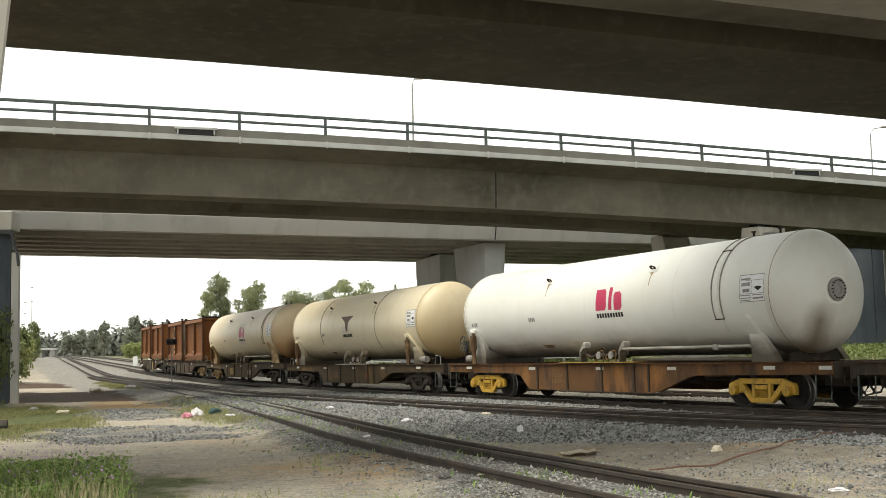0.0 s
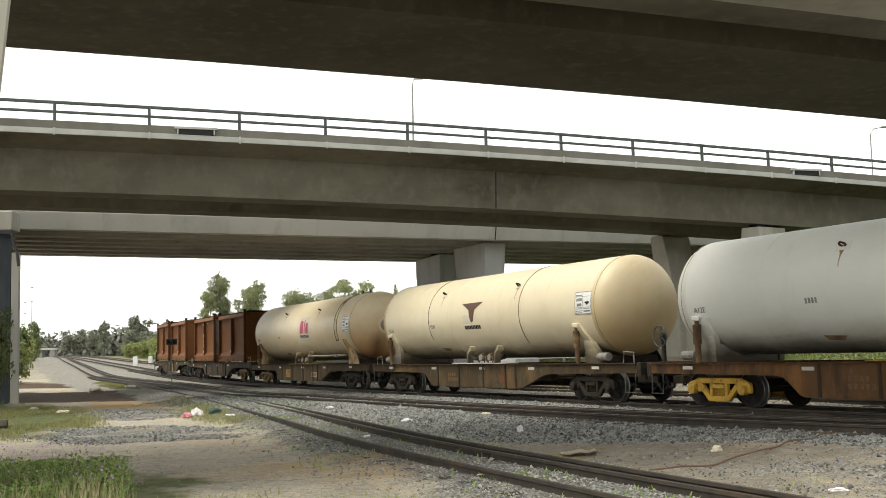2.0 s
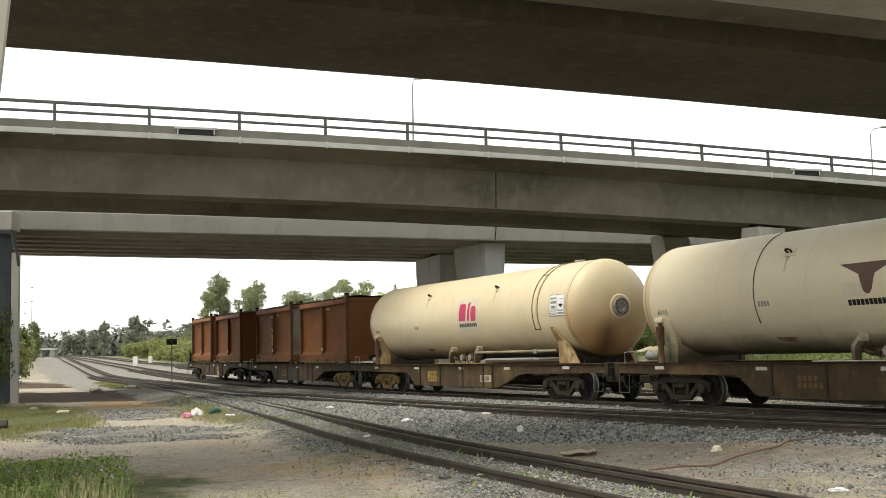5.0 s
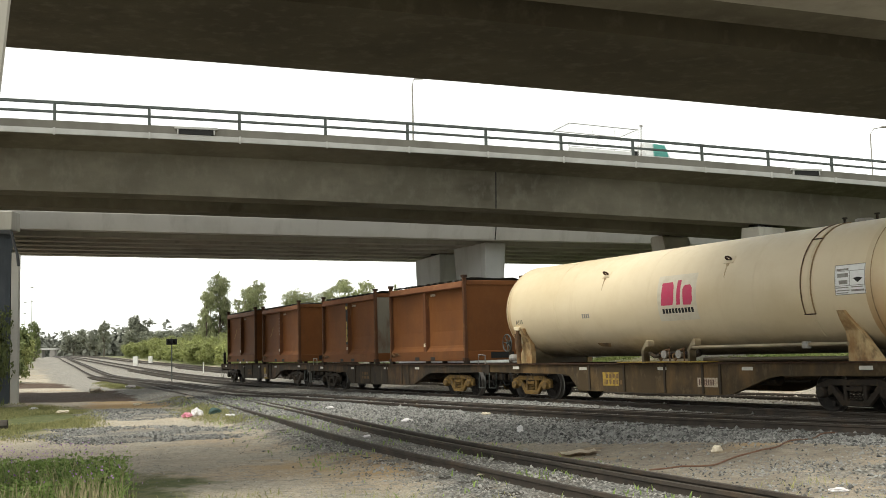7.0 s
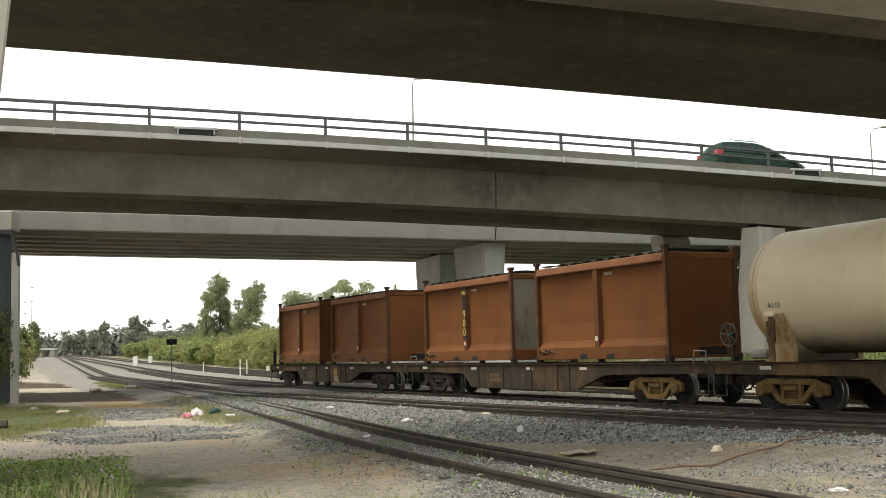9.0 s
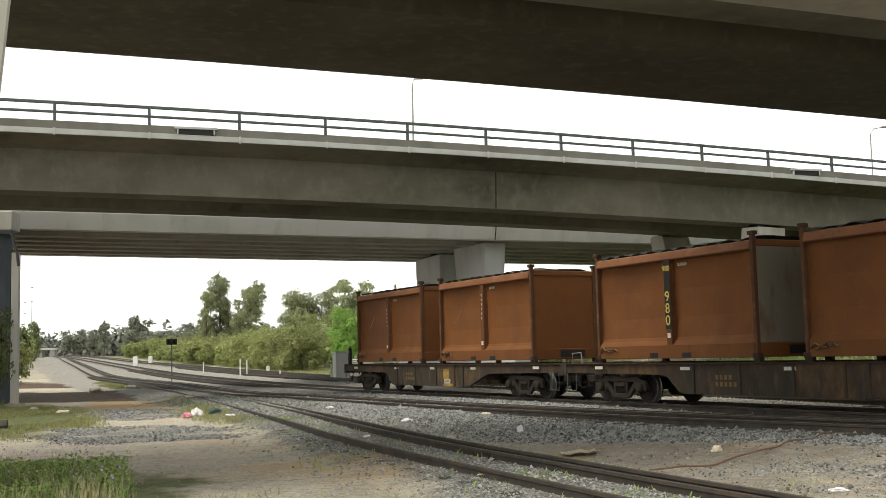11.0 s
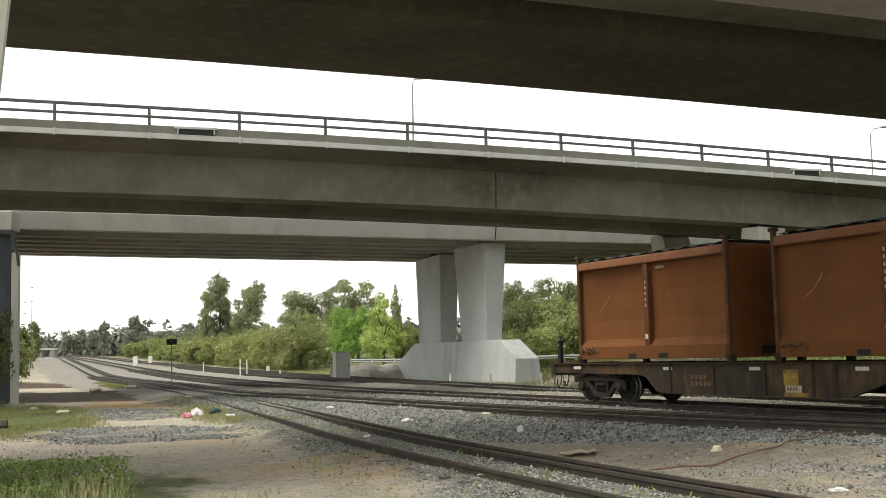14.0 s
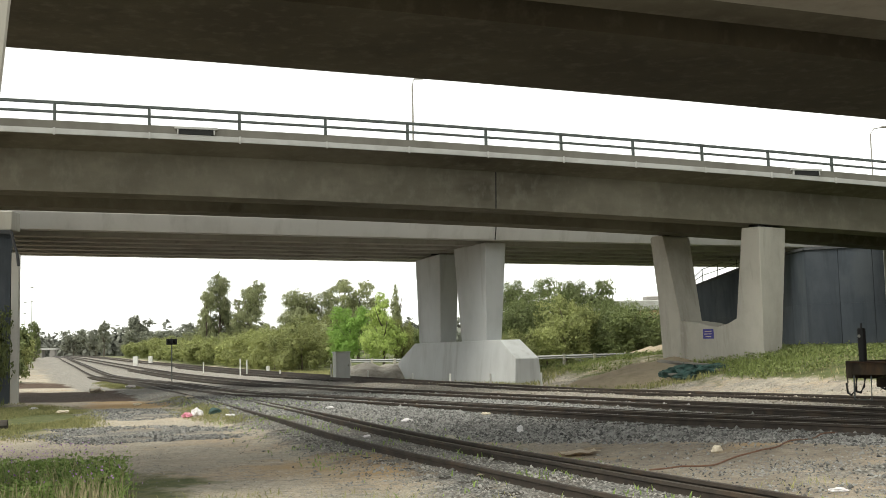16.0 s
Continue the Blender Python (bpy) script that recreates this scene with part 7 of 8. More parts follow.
def build_guard_rail(label, pts, step=2.0):
    """A W-beam road barrier on posts."""
    gr = tagged(empty("guard_rail"), label, "guard rail", "road barriers")
    line = [(x, y, ground_z(x, y) if z is None else z) for x, y, z in pts]
    bm = bmesh.new()
    sweep(bm, [(0, 0.42), (0.05, 0.47), (0.0, 0.53), (0.05, 0.6), (0, 0.68), (-0.02, 0.68), (0.03, 0.6), (-0.02, 0.53), (0.03, 0.47), (-0.02, 0.42)], line)
    part("beam", bm, M["barrier"], gr)
    post = None
    for a, b in zip(line, line[1:]):
        a, b = Vector(a), Vector(b)
        n = max(1, int((b - a).length / step))
        for k in range(n):
            p = a.lerp(b, k / n)
            if post is None:
                post = part("post", bbox(-0.09, 0.09, -0.1, 0.1, -0.4, 0.74, 0.01), M["concrete_pier"], gr)
                post.matrix_basis = Matrix.Translation(p)
            else:
                share("post", post, gr, Matrix.Translation(p))


M["barrier"] = material("galvanised_barrier", (0.25, 0.255, 0.25), [((0.28, 0.28, 0.27), 0.6, 2, (1, 1, 1), 0.45, 0.65)], 0.55, 0.4)
build_guard_rail("steel road barrier on grey posts beyond the piers", [(-7.2, 83.0, 0.5), (-2.0, 79.5, 0.42), (6.0, 75.0, 0.45), (12.0, 73.5, 0.5), (16.2, 73, 0.5)])
build_guard_rail("steel road barrier beside the dark wall", [(16.6, 53.5, 0.62), (20.0, 50.0, 0.66), (40.0, 44.0, 0.75)])


def build_masts():
    for x, y, h in ((-112.9, 300, 19.0), (-122.4, 320, 16.0)):
        g = ground_z(x, y)
        m = tagged(empty("light_mast", Matrix.Translation((x, y, g))), "tall thin floodlight mast in the distance", "light mast", "floodlight masts")
        bm = bmesh.new()
        tube(bm, [(0, 0, -0.5), (0, 0, h)], [0.16, 0.09], 8)
        part("pole", bm, M["cabinet"], m)
        part("lamp_head", bbox(-0.35, 0.35, -0.3, 0.3, h, h + 0.35, 0.05), M["cabinet"], m)
        part("lamp_head", bbox(-0.35, 0.35, -0.3, 0.3, h * 0.8, h * 0.8 + 0.3, 0.05), M["cabinet"], m)
    for x, y, z0, z1, lean in ((-1.66, 66.5, 9.1, 18.4, 0.25), (31.8, 80, None, 17.3, 0.9)):
        m = tagged(empty("street_lamp", Matrix.Translation((x, y, 0))), "slender road lamp standing behind the bridge", "street lamp", "road lamps")
        bm = bmesh.new()
        tube(bm, [(0, 0, z0 or ground_z(x, y) - 0.3), (0, 0, z1 - 0.5), (lean * 0.3, 0, z1 - 0.1), (lean, 0, z1)], [0.09, 0.045, 0.035, 0.03], 8)
        part("pole", bm, M["steel_grey"], m)
        part("lantern", bbox(lean - 0.1, lean + 0.45, -0.1, 0.1, z1 - 0.06, z1 + 0.08, 0.03), M["steel_grey"], m)


build_masts()


def build_shelter():
    x, y = -93.4, 258
    g = ground_z(x, y)
    s = tagged(empty("shelter", Matrix.Translation((x, y, g))), "small flat-roofed trackside shelter in the distance", "shelter")
    part("roof", bbox(-2.6, 2.6, -1.2, 1.2, 1.7, 2.1, 0.03), M["alu"], s)
    for q in (-2.0, 0.9):
        part("wall", bbox(q, q + 1.2, -0.9, 0.9, -0.3, 1.7, 0.02), M["steel_grey"], s)


build_shelter()


def build_building():
    b = tagged(empty("warehouse", Matrix.Translation((29.5, 142, 0)) @ Matrix.Rotation(radians(8), 4, "Z")), "long tan brick warehouse with pale roof", "building")
    part("wall", bbox(-7.5, 12, 0, 14, -0.5, 6.3, 0.05), M["tan_wall"], b)
    part("roof", bbox(-7.9, 12.4, -0.4, 14.4, 6.3, 7.6, 0.1), M["alu"], b)
    part("vent", bbox(-3.0, -1.2, 1.5, 3, 7.6, 8.2, 0.05), M["steel_grey"], b)
    part("door", bbox(-4.6, -4.0, -0.06, 0.0, 2.0, 4.2), M["rust_dark"], b)


M["tan_wall"] = material("tan_brick", (0.5, 0.33, 0.2), [((0.42, 0.27, 0.16), 0.6, 1.5, (1, 1, 1), 0.45, 0.62)], 0.9)
build_building()


def mound(name, label, x, y, rx, ry, h, mat, seed, rough=0.25):
    bm = bmesh.new()
    n, m_ = 26, 8
    rings = []
    for j in range(m_ + 1):
        q = j / m_
        ring = []
        for k in range(n):
            a = k * math.tau / n
            wob = 1 + rough * noise.noise(Vector((math.cos(a) * 1.5, math.sin(a) * 1.5, seed + q)))
            px, py = x + rx * (1 - q) * wob * math.cos(a), y + ry * (1 - q) * wob * math.sin(a)
            z = ground_z(px, py) - 0.1 + (h + 0.1) * (1 - (1 - q) ** 2) * (1 + rough * noise.noise(Vector((px * 0.9, py * 0.9, seed))))
            ring.append(bm.verts.new((px, py, z)))
        rings.append(ring)
    for a, b in zip(rings, rings[1:]):
        for k in range(n):
            bm.faces.new((a[k], a[(k + 1) % n], b[(k + 1) % n], b[k]))
    bm.faces.new(rings[-1])
    tagged(finish(name, bm, mat, smooth=True), label, "mound")


M["sand"] = material("pale_sand", (0.36, 0.3, 0.215), [((0.27, 0.22, 0.155), 0.7, 1.2, (1, 1, 1), 0.42, 0.62), ((0.22, 0.2, 0.1), 0.5, 3, (1, 1, 1), 0.55, 0.7)], 0.95, bump=(6, 0.5, 0.05))
M["rock"] = material("grey_rubble", (0.44, 0.41, 0.36), [((0.25, 0.23, 0.2), 0.7, 1.8, (1, 1, 1), 0.42, 0.62)], 0.95, bump=(5, 0.7, 0.08))
mound("sand_mound", "low sandy mound beside the road", 17.8, 88, 6.0, 4.0, 1.5, M["sand"], 1)
mound("rubble_mound", "grey rubble mound beside the pier plinth", -3.6, 67.5, 3.0, 2.6, 1.0, M["rock"], 2, 0.45)
mound("sand_mound", "sandy spoil heap at the pier's foot", 8.4, 50.0, 3.6, 3.0, 0.55, M["sand"], 3, 0.4)

M["green_sheet"] = material("dark_green_sheet", (0.03, 0.075, 0.065), [((0.015, 0.03, 0.028), 0.6, 3, (1, 1, 1), 0.45, 0.62)], 0.6)


def build_scrap():
    """Grey planks over a bundled green sheet, dumped at the pier."""
    for x, y, z, half, turn, tip in ((9.9, 47.7, 0.62, 0.75, -8, 9), (10.5, 47.5, 0.5, 1.25, -14, 7), (11.1, 47.1, 0.36, 1.0, 12, 5), (10.2, 47.2, 0.2, 0.8, 25, -3), (11.4, 46.7, 0.12, 0.7, -28, 2)):
        m = Matrix.Translation((x, y, ground_z(x, y) + z)) @ Euler((0.15, radians(tip), radians(turn))).to_matrix().to_4x4()
        tagged(finish("plank", bbox(-half, half, -0.09, 0.09, -0.03, 0.03, 0.008, m), M["plank"]), "weathered grey plank dumped at the pier's foot", "plank", "dumped planks")
    bm = bmesh.new()
    for k, (x, y, sx, sy, sz) in enumerate(((9.75, 47.6, 0.5, 0.4, 0.26), (10.35, 47.3, 0.62, 0.45, 0.3), (11.05, 47.0, 0.6, 0.4, 0.22), (10.1, 46.9, 0.6, 0.35, 0.15), (11.6, 47.0, 0.4, 0.3, 0.15))):
        one = bmesh.new()
        bmesh.ops.create_icosphere(one, subdivisions=4, radius=1)
        g = ground_z(x, y)
        for v in one.verts:
            q = v.co.copy()
            fold = 1 + 0.4 * noise.noise(q * 1.7 + Vector((k, 0, 0))) + 0.25 * abs(noise.noise(q * 4.5 + Vector((0, k, 0)))) - 0.12 * abs(noise.noise(q * 9 + Vector((0, 0, k))))
            v.co = Vector((x + q.x * sx * fold, y + q.y * sy * fold, g + max(-0.02, sz * 0.8 + q.z * sz * fold)))
        me = bpy.data.meshes.new("fold")
        one.to_mesh(me)
        one.free()
        bm.from_mesh(me)
        bpy.data.meshes.remove(me)
    tagged(finish("plastic_sheet", bm, M["green_sheet"]), "bundled dark green plastic sheet by the pier", "sheet")


M["plank"] = material("weathered_plank", (0.25, 0.235, 0.21), [((0.13, 0.115, 0.1), 0.7, 3, (0.2, 3, 3), 0.42, 0.62)], 0.9)
build_scrap()


# ---- litter ----
M["bag_white"] = material("white_plastic", (0.75, 0.73, 0.74), [((0.6, 0.55, 0.57), 0.5, 8, (1, 1, 1), 0.45, 0.65)], 0.4)
M["bag_pink"] = material("pink_plastic", (0.62, 0.2, 0.28), [((0.7, 0.42, 0.48), 0.6, 7, (1, 1, 1), 0.42, 0.62)], 0.4)
M["card"] = material("weathered_card", (0.66, 0.59, 0.47), [((0.46, 0.39, 0.3), 0.5, 6, (1, 1, 1), 0.42, 0.62)], 0.9)
M["hose"] = material("rust_red_hose", (0.17, 0.085, 0.055), [((0.26, 0.18, 0.13), 0.5, 6, (1, 1, 1), 0.42, 0.62)], 0.7)


def crumple(name, label, category, x, y, sx, sy, sz, mat, seed, z=None):
    bm = bmesh.new()
    bmesh.ops.create_icosphere(bm, subdivisions=3, radius=1)
    g = ground_z(x, y) if z is None else z
    for v in bm.verts:
        k = 1 + 0.45 * noise.noise(v.co * 1.6 + Vector((seed, 0, 0))) + 0.22 * noise.noise(v.co * 4 + Vector((0, seed, 0)))
        v.co = Vector((x + v.co.x * sx * k, y + v.co.y * sy * k, g + max(-0.02, sz * 0.75 + v.co.z * sz * k)))
    return tagged(finish(name, bm, mat), label, category)


crumple("plastic_bag", "crumpled white plastic bag on the gravel", "bag", -7.6, 33.6, 0.19, 0.14, 0.15, M["bag_white"], 1)
crumple("plastic_bag", "pink plastic bag beside the white one", "bag", -7.85, 33.4, 0.14, 0.12, 0.09, M["bag_pink"], 5)
crumple("plastic_bag", "dark green plastic bag on the gravel", "bag", -7.0, 33.4, 0.19, 0.15, 0.11, M["green_sheet"], 9)
crumple("paper_scrap", "white scrap of paper on the ballast", "litter", 1.5, 22.9, 0.07, 0.06, 0.08, M["bag_white"], 3)
crumple("paper_scrap", "white scrap of paper by the rail", "litter", -0.98, 27.3, 0.13, 0.08, 0.05, M["bag_white"], 4)
crumple("paper_scrap", "pale scrap of paper on the dirt", "litter", 4.29, 17.73, 0.09, 0.06, 0.06, M["card"], 6)
crumple("paper_scrap", "white scrap of foam by the siding", "litter", 4.68, 13.4, 0.1, 0.05, 0.03, M["bag_white"], 7)
crumple("stone", "pale loose rock between the rails", "stone", 0.05, 20.6, 0.12, 0.1, 0.08, M["stone_pale"], 8)
crumple("plastic_cup", "green plastic cup lid beside the rail", "litter", 2.75, 13.3, 0.06, 0.05, 0.04, M["green_sheet"], 2)
for k, (x, y, s) in enumerate(((-19.2, 60.5, 0.4), (-17.6, 61.5, 0.3), (-12.2, 43.6, 0.16), (-15.5, 41.5, 0.15), (-13.2, 38, 0.2), (-6.2, 31.6, 0.13), (12.6, 33.6, 0.22), (9.3, 38.0, 0.12), (8.1, 36.5, 0.1), (-1.63, 22.48, 0.09), (-10.4, 44.6, 0.14), (-3.5, 33.2, 0.12), (0.98, 28.0, 0.13))):
    crumple("litter_scrap", "pale scrap of litter on the ground", "litter", x, y, s, s * 0.6, s * 0.35, M["bag_white" if k % 2 else "card"], 20 + k)


def sheet(name, label, x, y, w, d, mat, turn, seed):
    bm = bmesh.new()
    rows = []
    g = ground_z(x, y)
    for i in range(9):
        row = []
        for j in range(6):
            u, v = (i / 8 - 0.5) * w, (j / 5 - 0.5) * d
            z = 0.03 + 0.09 * abs(noise.noise(Vector((u * 3, v * 3, seed)))) + 0.02 * (i / 8)
            a = radians(turn)
            row.append(bm.verts.new((x + u * math.cos(a) - v * math.sin(a), y + u * math.sin(a) + v * math.cos(a), g + z)))
        rows.append(row)
    for a, b in zip(rows, rows[1:]):
        for j in range(5):
            bm.faces.new((a[j], a[j + 1], b[j + 1], b[j]))
    bmesh.ops.solidify(bm, geom=bm.faces[:], thickness=0.02)
    return tagged(finish(name, bm, mat), label, "litter")


sheet("cardboard", "flattened weathered cardboard by the siding", 2.25, 19.0, 0.62, 0.5, M["card"], 10, 2)
sheet("cardboard", "torn board lying beside the rail", 0.55, 14.9, 0.3, 0.25, M["card"], -15, 4)
sheet("tin_sheet", "rusty tin scrap between the rails", 1.6, 16.1, 0.35, 0.2, M["rust_dark"], 5, 6)
bm = bmesh.new()
pts = [Vector((2.83, 15.65, 0)), Vector((3.29, 15.93, 0)), Vector((3.76, 16.22, 0)), Vector((4.29, 16.68, 0)), Vector((4.83, 17.08, 0)), Vector((5.54, 17.96, 0)), Vector((6.21, 18.87, 0)), Vector((7.13, 20.07, 0))]
fine = spline([(p.x, p.y) for p in pts], 0.12)
tube(bm, [(p.x + 0.02 * math.sin(k * 0.9), p.y, ground_z(p.x, p.y) + 0.045 + 0.02 * math.sin(k * 0.5)) for k, p in enumerate(fine)], 0.013, 7)
tagged(finish("hose", bm, M["hose"]), "long rust-red hose lying across the dirt", "hose")
bm = bmesh.new()
tube(bm, [(-14.6, 28.9, ground_z(-14.6, 28.9) + 0.12), (-11.75, 29.6, ground_z(-11.75, 29.6) + 0.13)], 0.14, 7)
tagged(finish("log", bm, M["sleeper"]), "grey weathered log at the grass edge", "log")


# ---- vehicles on the middle bridge ----
M["car_green"] = material("dark_green_car_paint", (0.012, 0.034, 0.022), [((0.02, 0.042, 0.03), 0.4, 2, (1, 1, 1), 0.45, 0.65)], 0.62)
M["car_red"] = material("red_car_paint", (0.4, 0.014, 0.04), [((0.34, 0.02, 0.045), 0.4, 2, (1, 1, 1), 0.45, 0.65)], 0.3)
M["car_glass"] = material("car_window", (0.06, 0.09, 0.09), (), 0.08)
M["car_white"] = material("white_vehicle_paint", (0.75, 0.75, 0.73), [((0.6, 0.6, 0.57), 0.5, 3, (1, 1, 1), 0.45, 0.65)], 0.4)
M["tail_red"] = material("red_lamp_lens", (0.3, 0.015, 0.018), (), 0.25)
M["head_lens"] = material("lamp_lens", (0.75, 0.77, 0.78), (), 0.15)
M["teal"] = material("teal_canvas", (0.16, 0.5, 0.44), [((0.1, 0.4, 0.36), 0.5, 4, (1, 1, 1), 0.45, 0.65)], 0.6)
CARS = []


def lofted(bm, sections):
    """A closed body through sections (x, [(y, z)...])."""
    rings = [[bm.verts.new((x, y, z)) for y, z in sec] for x, sec in sections]
    n = len(rings[0])
    for a, b in zip(rings, rings[1:]):
        for k in range(n):
            bm.faces.new((a[k], a[(k + 1) % n], b[(k + 1) % n], b[k]))
    bm.faces.new(rings[0][::-1])
    bm.faces.new(rings[-1])


def road_wheel(parent, x, y, r=0.33):
    w = empty("wheel", Matrix.Translation((x, y, r)))
    w.parent = parent
    bm = bmesh.new()
    turned(bm, [(-0.1, 0.2), (-0.1, r - 0.03), (-0.07, r), (0.07, r), (0.1, r - 0.03), (0.1, 0.2)], 24)
    part("tyre", bm, M["black"], w)
    bm = bmesh.new()
    turned(bm, [(-0.095, 0), (-0.095, 0.05), (-0.07, 0.08), (-0.085, 0.19), (0.085, 0.19), (0.07, 0.08), (0.095, 0)], 16)
    for k in range(5):
        a = k * math.tau / 5
        box(bm, 0.05, 0.19, -0.098, -0.08, -0.02, 0.02, Matrix.Rotation(a, 4, "Y"))
    part("rim", bm, M["alu"], w)
    return w


def build_car(label, paint, length, bars):
    c = tagged(empty("car"), label, "car", "cars on the bridge")
    h, hw = length / 2, 0.9

    def sec(x, z0, z1, w):
        half = [(w - 0.12, z0), (w - 0.03, z0 + 0.05), (w, z0 + 0.3 * (z1 - z0)), (w - 0.01, z0 + 0.7 * (z1 - z0)), (w - 0.05, z1 - 0.05), (w - 0.14, z1 - 0.012), (w - 0.35, z1)]
        return (x, [(-y, z) for y, z in half] + half[::-1])

    bm = bmesh.new()
    lofted(bm, [sec(-h, 0.42, 0.86, hw - 0.14), sec(-h + 0.12, 0.26, 0.95, hw - 0.04), sec(-h + 0.8, 0.22, 0.97, hw), sec(0.3, 0.22, 0.93, hw), sec(h - 1.25, 0.22, 0.9, hw), sec(h - 0.8, 0.23, 0.84, hw - 0.01), sec(h - 0.45, 0.25, 0.76, hw - 0.05), sec(h - 0.2, 0.27, 0.7, hw - 0.13), sec(h - 0.06, 0.31, 0.62, hw - 0.24), sec(h, 0.36, 0.54, hw - 0.34)])
    part("body", bm, paint, c, "", True)
    def sec(x, z0, z1, w):
        half = [(w + 0.08, z0), (w + 0.065, z0 + 0.2 * (z1 - z0)), (w + 0.02, z0 + 0.6 * (z1 - z0)), (w - 0.03, z0 + 0.85 * (z1 - z0)), (w - 0.1, z1 - 0.02), (w - 0.3, z1)]
        return (x, [(-y, z) for y, z in half] + half[::-1])

    bm = bmesh.new()
    lofted(bm, [sec(-h + 0.16, 0.9, 1.02, hw - 0.12), sec(-h + 0.34, 0.9, 1.3, hw - 0.17), sec(-h + 0.55, 0.9, 1.45, hw - 0.2), sec(-h + 1.2, 0.9, 1.5, hw - 0.18), sec(-0.35, 0.9, 1.5, hw - 0.18), sec(0.1, 0.9, 1.45, hw - 0.19), sec(0.5, 0.9, 1.31, hw - 0.2), sec(h - 1.15, 0.86, 0.96, hw - 0.12)])
    part("cabin", bm, paint, c, "", True)
    for sgn in (-1, 1):
        for x0, x1, zt0, zt1 in ((-h + 0.5, -h + 1.3, 1.34, 1.4), (-h + 1.38, -0.32, 1.4, 1.38), (-0.24, 0.62, 1.38, 1.12)):
            bm = bmesh.new()
            y0, y1 = sgn * (hw - 0.085), sgn * (hw - 0.165)
            vs = [bm.verts.new(p) for p in ((x0, y0, 0.98), (x1 + (0.3 if x1 > 0 else 0), y0, 0.98), (x1, y1, zt1), (x0, y1, zt0))]
            bm.faces.new(vs)
            bmesh.ops.solidify(bm, geom=bm.faces[:], thickness=0.03)
            part("side_window", bm, M["car_glass"], c)
    bm = bmesh.new()
    vs = [bm.verts.new(p) for p in ((h - 1.2, -0.68, 0.98), (h - 1.2, 0.68, 0.98), (0.5, 0.6, 1.33), (0.5, -0.6, 1.33))]
    bm.faces.new(vs)
    bmesh.ops.solidify(bm, geom=bm.faces[:], thickness=-0.03)
    part("windscreen", bm, M["car_glass"], c)
    for x in (-h + 0.85, h - 0.95):
        for y in (-0.78, 0.78):
            road_wheel(c, x, y)
            bm = bmesh.new()
            turned(bm, [(-0.02, 0.38), (0.02, 0.38), (0.02, 0), (-0.02, 0)], 20, Matrix.Translation((x, y * 1.162, 0.34)))
            part("wheel_arch", bm, M["black"], c)
    for y in (-0.76, 0.76):
        part("tail_lamp", bbox(-h + 0.02, -h + 0.34, y - 0.14, y + 0.14, 0.76, 1.0, 0.03), M["tail_red"], c, "red tail lamp")
        part("headlamp", bbox(h - 0.3, h - 0.02, y * 0.8 - 0.14, y * 0.8 + 0.14, 0.54, 0.66, 0.03), M["head_lens"], c)
        part("door_mirror", bbox(0.5, 0.62, y * 1.22 - 0.08, y * 1.22 + 0.08, 0.93, 1.06, 0.03), M["black"], c)
    for y in (-0.62, 0.62):
        bm = bmesh.new()
        tube(bm, [(-h + 0.75, y, 1.47), (-h + 0.85, y, 1.535), (-0.25, y, 1.54), (-0.1, y, 1.47)], 0.018, 6)
        part("roof_rail", bm, M["black"], c)
    for sgn in (-1, 1):
        for x in (-h + 1.36, -0.28, 0.62):
            part("door_gap", bbox(x - 0.006, x + 0.006, sgn * (hw + 0.002) - 0.004, sgn * (hw + 0.002) + 0.004, 0.4, 0.9), M["black"], c)
        for x in (-h + 1.55, -0.1):
            part("door_handle", bbox(x, x + 0.14, sgn * (hw + 0.012) - 0.012, sgn * (hw + 0.012) + 0.012, 0.8, 0.84, 0.006), M["black"], c)
    part("front_bumper", bbox(h - 0.2, h + 0.015, -0.5, 0.5, 0.38, 0.48, 0.03), M["black"], c)
    part("rear_bumper", bbox(-h - 0.03, -h + 0.2, -0.8, 0.8, 0.36, 0.58, 0.04), paint, c)
    if bars:
        for x in (-0.75, 0.15):
            bar = part("roof_bar", bbox(x - 0.025, x + 0.025, -0.62, 0.62, 1.56, 1.6, 0.01), M["black"], c)
            for y in (-0.6, 0.6):
                part("foot", bbox(x - 0.04, x + 0.04, y - 0.05, y + 0.05, 1.46, 1.58, 0.01), M["black"], bar)
    return c


CARS.append((build_car("dark green hatchback car driving over the bridge", M["car_green"], 4.75, False), 1.45, 8.5, 28.9, 3.5))
CARS.append((build_car("red station wagon with roof bars on the bridge", M["car_red"], 4.65, True), -13.1, 9.2, 28.3, 3.5))


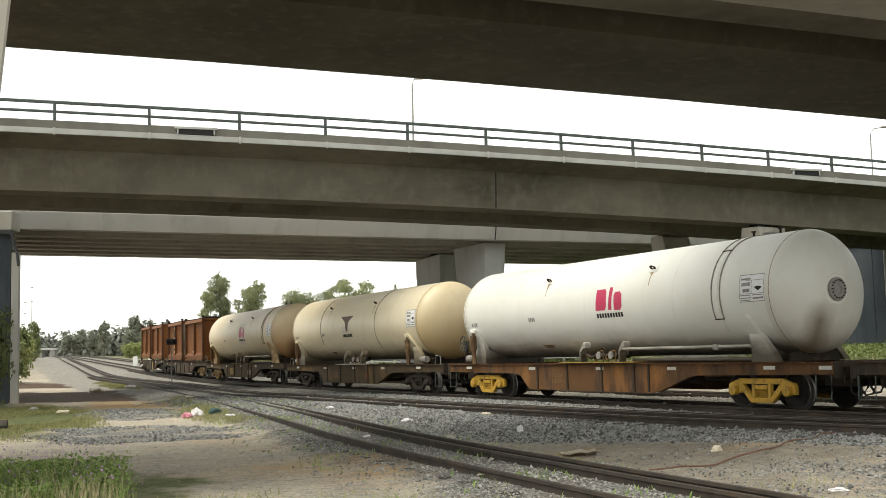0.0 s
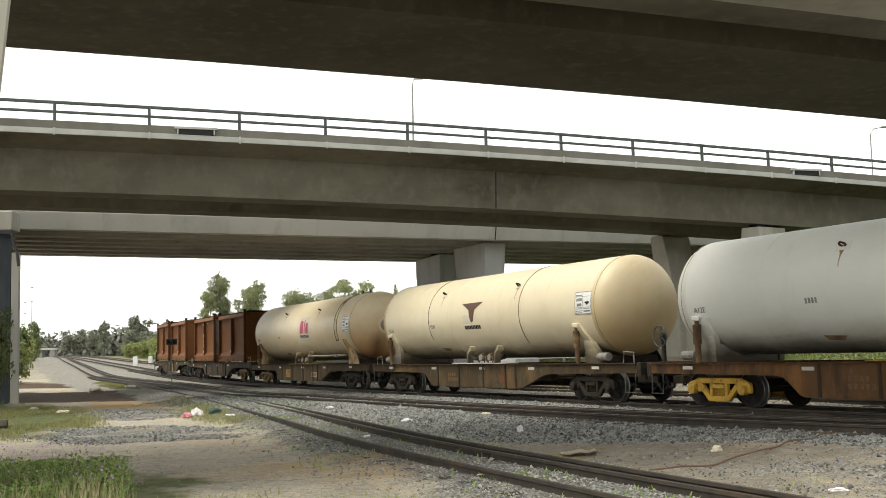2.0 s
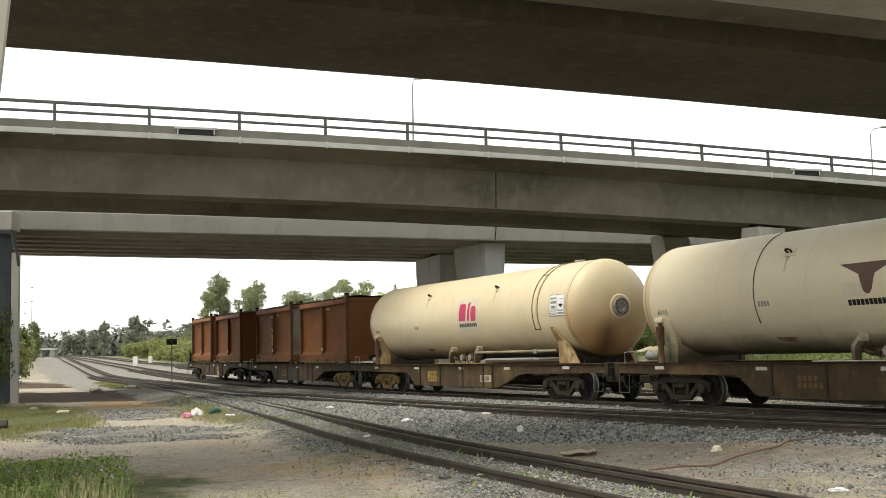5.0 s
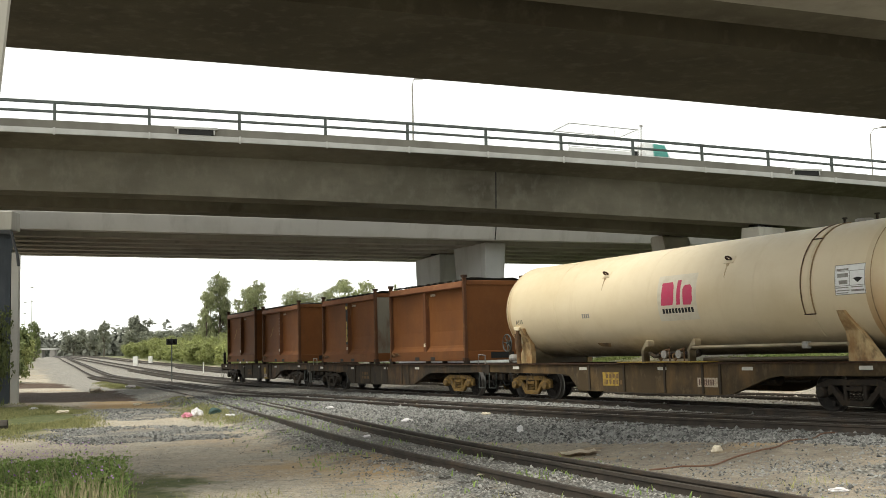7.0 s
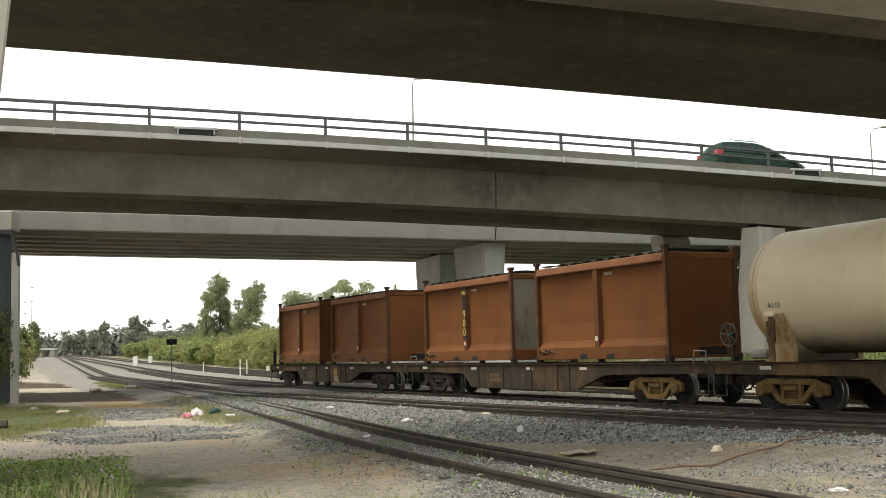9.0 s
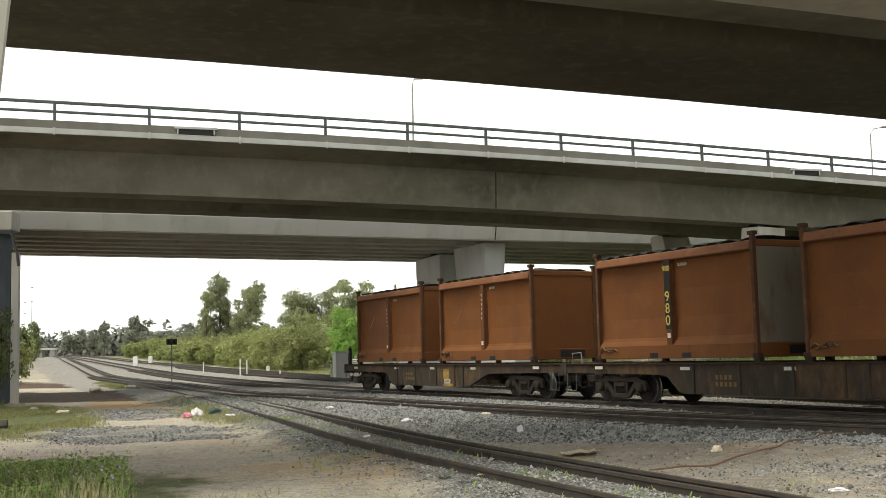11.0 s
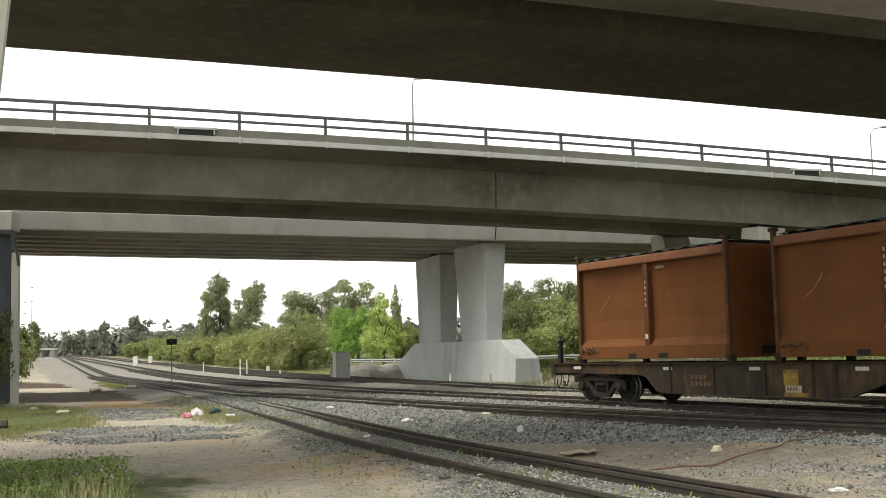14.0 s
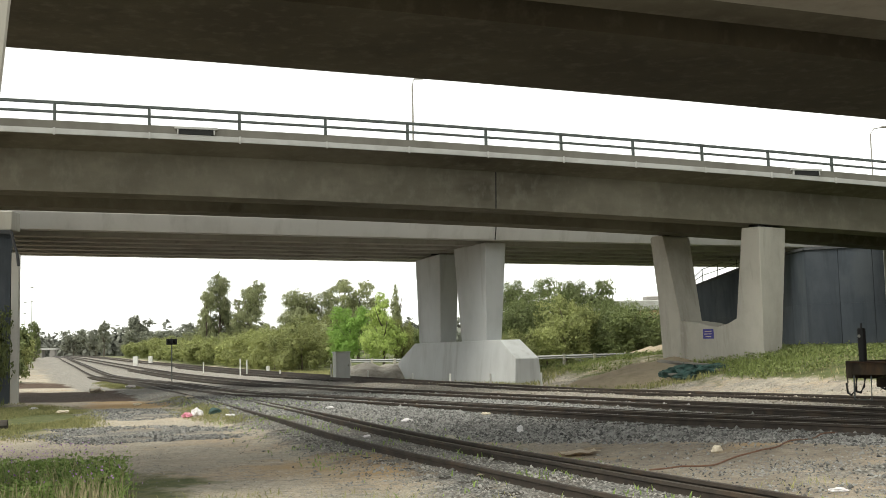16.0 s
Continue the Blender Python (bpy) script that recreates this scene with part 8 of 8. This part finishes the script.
def build_trailer_truck():
    """A small white works truck with a pipe-framed tray."""
    c = tagged(empty("works_truck"), "white works truck with pipe frame and teal cover", "truck")
    part("chassis", bbox(-3.1, 2.9, -0.8, 0.8, 0.45, 0.62, 0.02), M["steel_grey"], c)
    part("tray", bbox(-3.2, 1.0, -0.95, 0.95, 0.64, 0.76, 0.02), M["car_white"], c)
    for x in (-2.4, 0.9, 2.1):
        for y in (-0.72, 0.72):
            road_wheel(c, x, y, 0.36)
    bm = bmesh.new()
    for y in (-0.9, 0.9):
        tube(bm, [(-2.6, y, 0.75), (-2.6, y, 2.36), (0.9, y, 2.31), (0.9, y, 0.75)], 0.026, 6)
        for z in (1.3, 1.85):
            tube(bm, [(-2.6, y, z), (0.9, y, z)], 0.017, 5)
        for x in (-1.4, -0.3):
            tube(bm, [(x, y, 0.75), (x, y, 2.33)], 0.016, 5)
    for x in (-2.6, 0.9):
        tube(bm, [(x, -0.9, 2.34), (x, 0.9, 2.34)], 0.026, 6)
    part("pipe_frame", bm, M["alu"], c)
    part("side_board", bbox(-2.6, 0.6, -0.94, -0.9, 0.8, 1.25, 0.01), M["car_white"], c)
    bm = bmesh.new()
    lofted(bm, [(1.3, [(-0.85, 0.6), (-0.85, 1.2), (-0.75, 1.78), (0.75, 1.78), (0.85, 1.2), (0.85, 0.6)]), (2.2, [(-0.85, 0.6), (-0.85, 1.15), (-0.72, 1.74), (0.72, 1.74), (0.85, 1.15), (0.85, 0.6)]), (2.75, [(-0.85, 0.6), (-0.85, 1.0), (-0.8, 1.02), (0.8, 1.02), (0.85, 1.0), (0.85, 0.6)]), (3.15, [(-0.8, 0.6), (-0.8, 0.85), (-0.7, 0.9), (0.7, 0.9), (0.8, 0.85), (0.8, 0.6)])])
    part("cab", bm, M["car_white"], c)
    bm = bmesh.new()
    vs = [bm.verts.new(p) for p in ((1.7, -0.88, 1.15), (2.5, -0.88, 1.15), (2.32, -0.8, 1.7), (1.7, -0.8, 1.74))]
    bm.faces.new(vs)
    bmesh.ops.solidify(bm, geom=bm.faces[:], thickness=0.03)
    part("cover", bm, M["teal"], c, "teal canvas cover")
    part("toolbox", bbox(0.55, 0.95, -0.9, 0.9, 0.77, 1.3, 0.03), M["black"], c)
    bm = bmesh.new()
    tube(bm, [(1.15, -0.7, 0.7), (1.15, -0.7, 2.5)], 0.03, 6)
    box(bm, 1.08, 1.22, -0.74, -0.66, 2.5, 2.6)
    part("beacon_pole", bm, M["steel_grey"], c)
    return c


CARS.append((build_trailer_truck(), 0.38, 6.6, 25.1, 6.6))


def motions():
    for ob, s in MOVING:
        walk(ob, [(t, ride(s, t)) for t in range(17)])
    for w, q in WHEELS:
        walk(w, [(k / 10, Matrix.Translation((q, 0, RW)) @ Matrix.Rotation(gone(k / 10) / RW, 4, "Y")) for k in range(161)])
    for car, u0, t0, v, lane in CARS:
        rows = []
        for k in range(33):
            u = u0 + v * (k / 2 - t0)
            a, b = bridge_pt(B2, u - 1, lane, 9.58), bridge_pt(B2, u + 1, lane, 9.58)
            p = bridge_pt(B2, u, lane, 9.582)
            rows.append((k / 2, Matrix.Translation(p) @ Matrix.Rotation(math.atan2(BU.y, BU.x), 4, "Z") @ Matrix.Rotation(-math.atan2(b.z - a.z, 2), 4, "Y")))
        walk(car, rows)


motions()
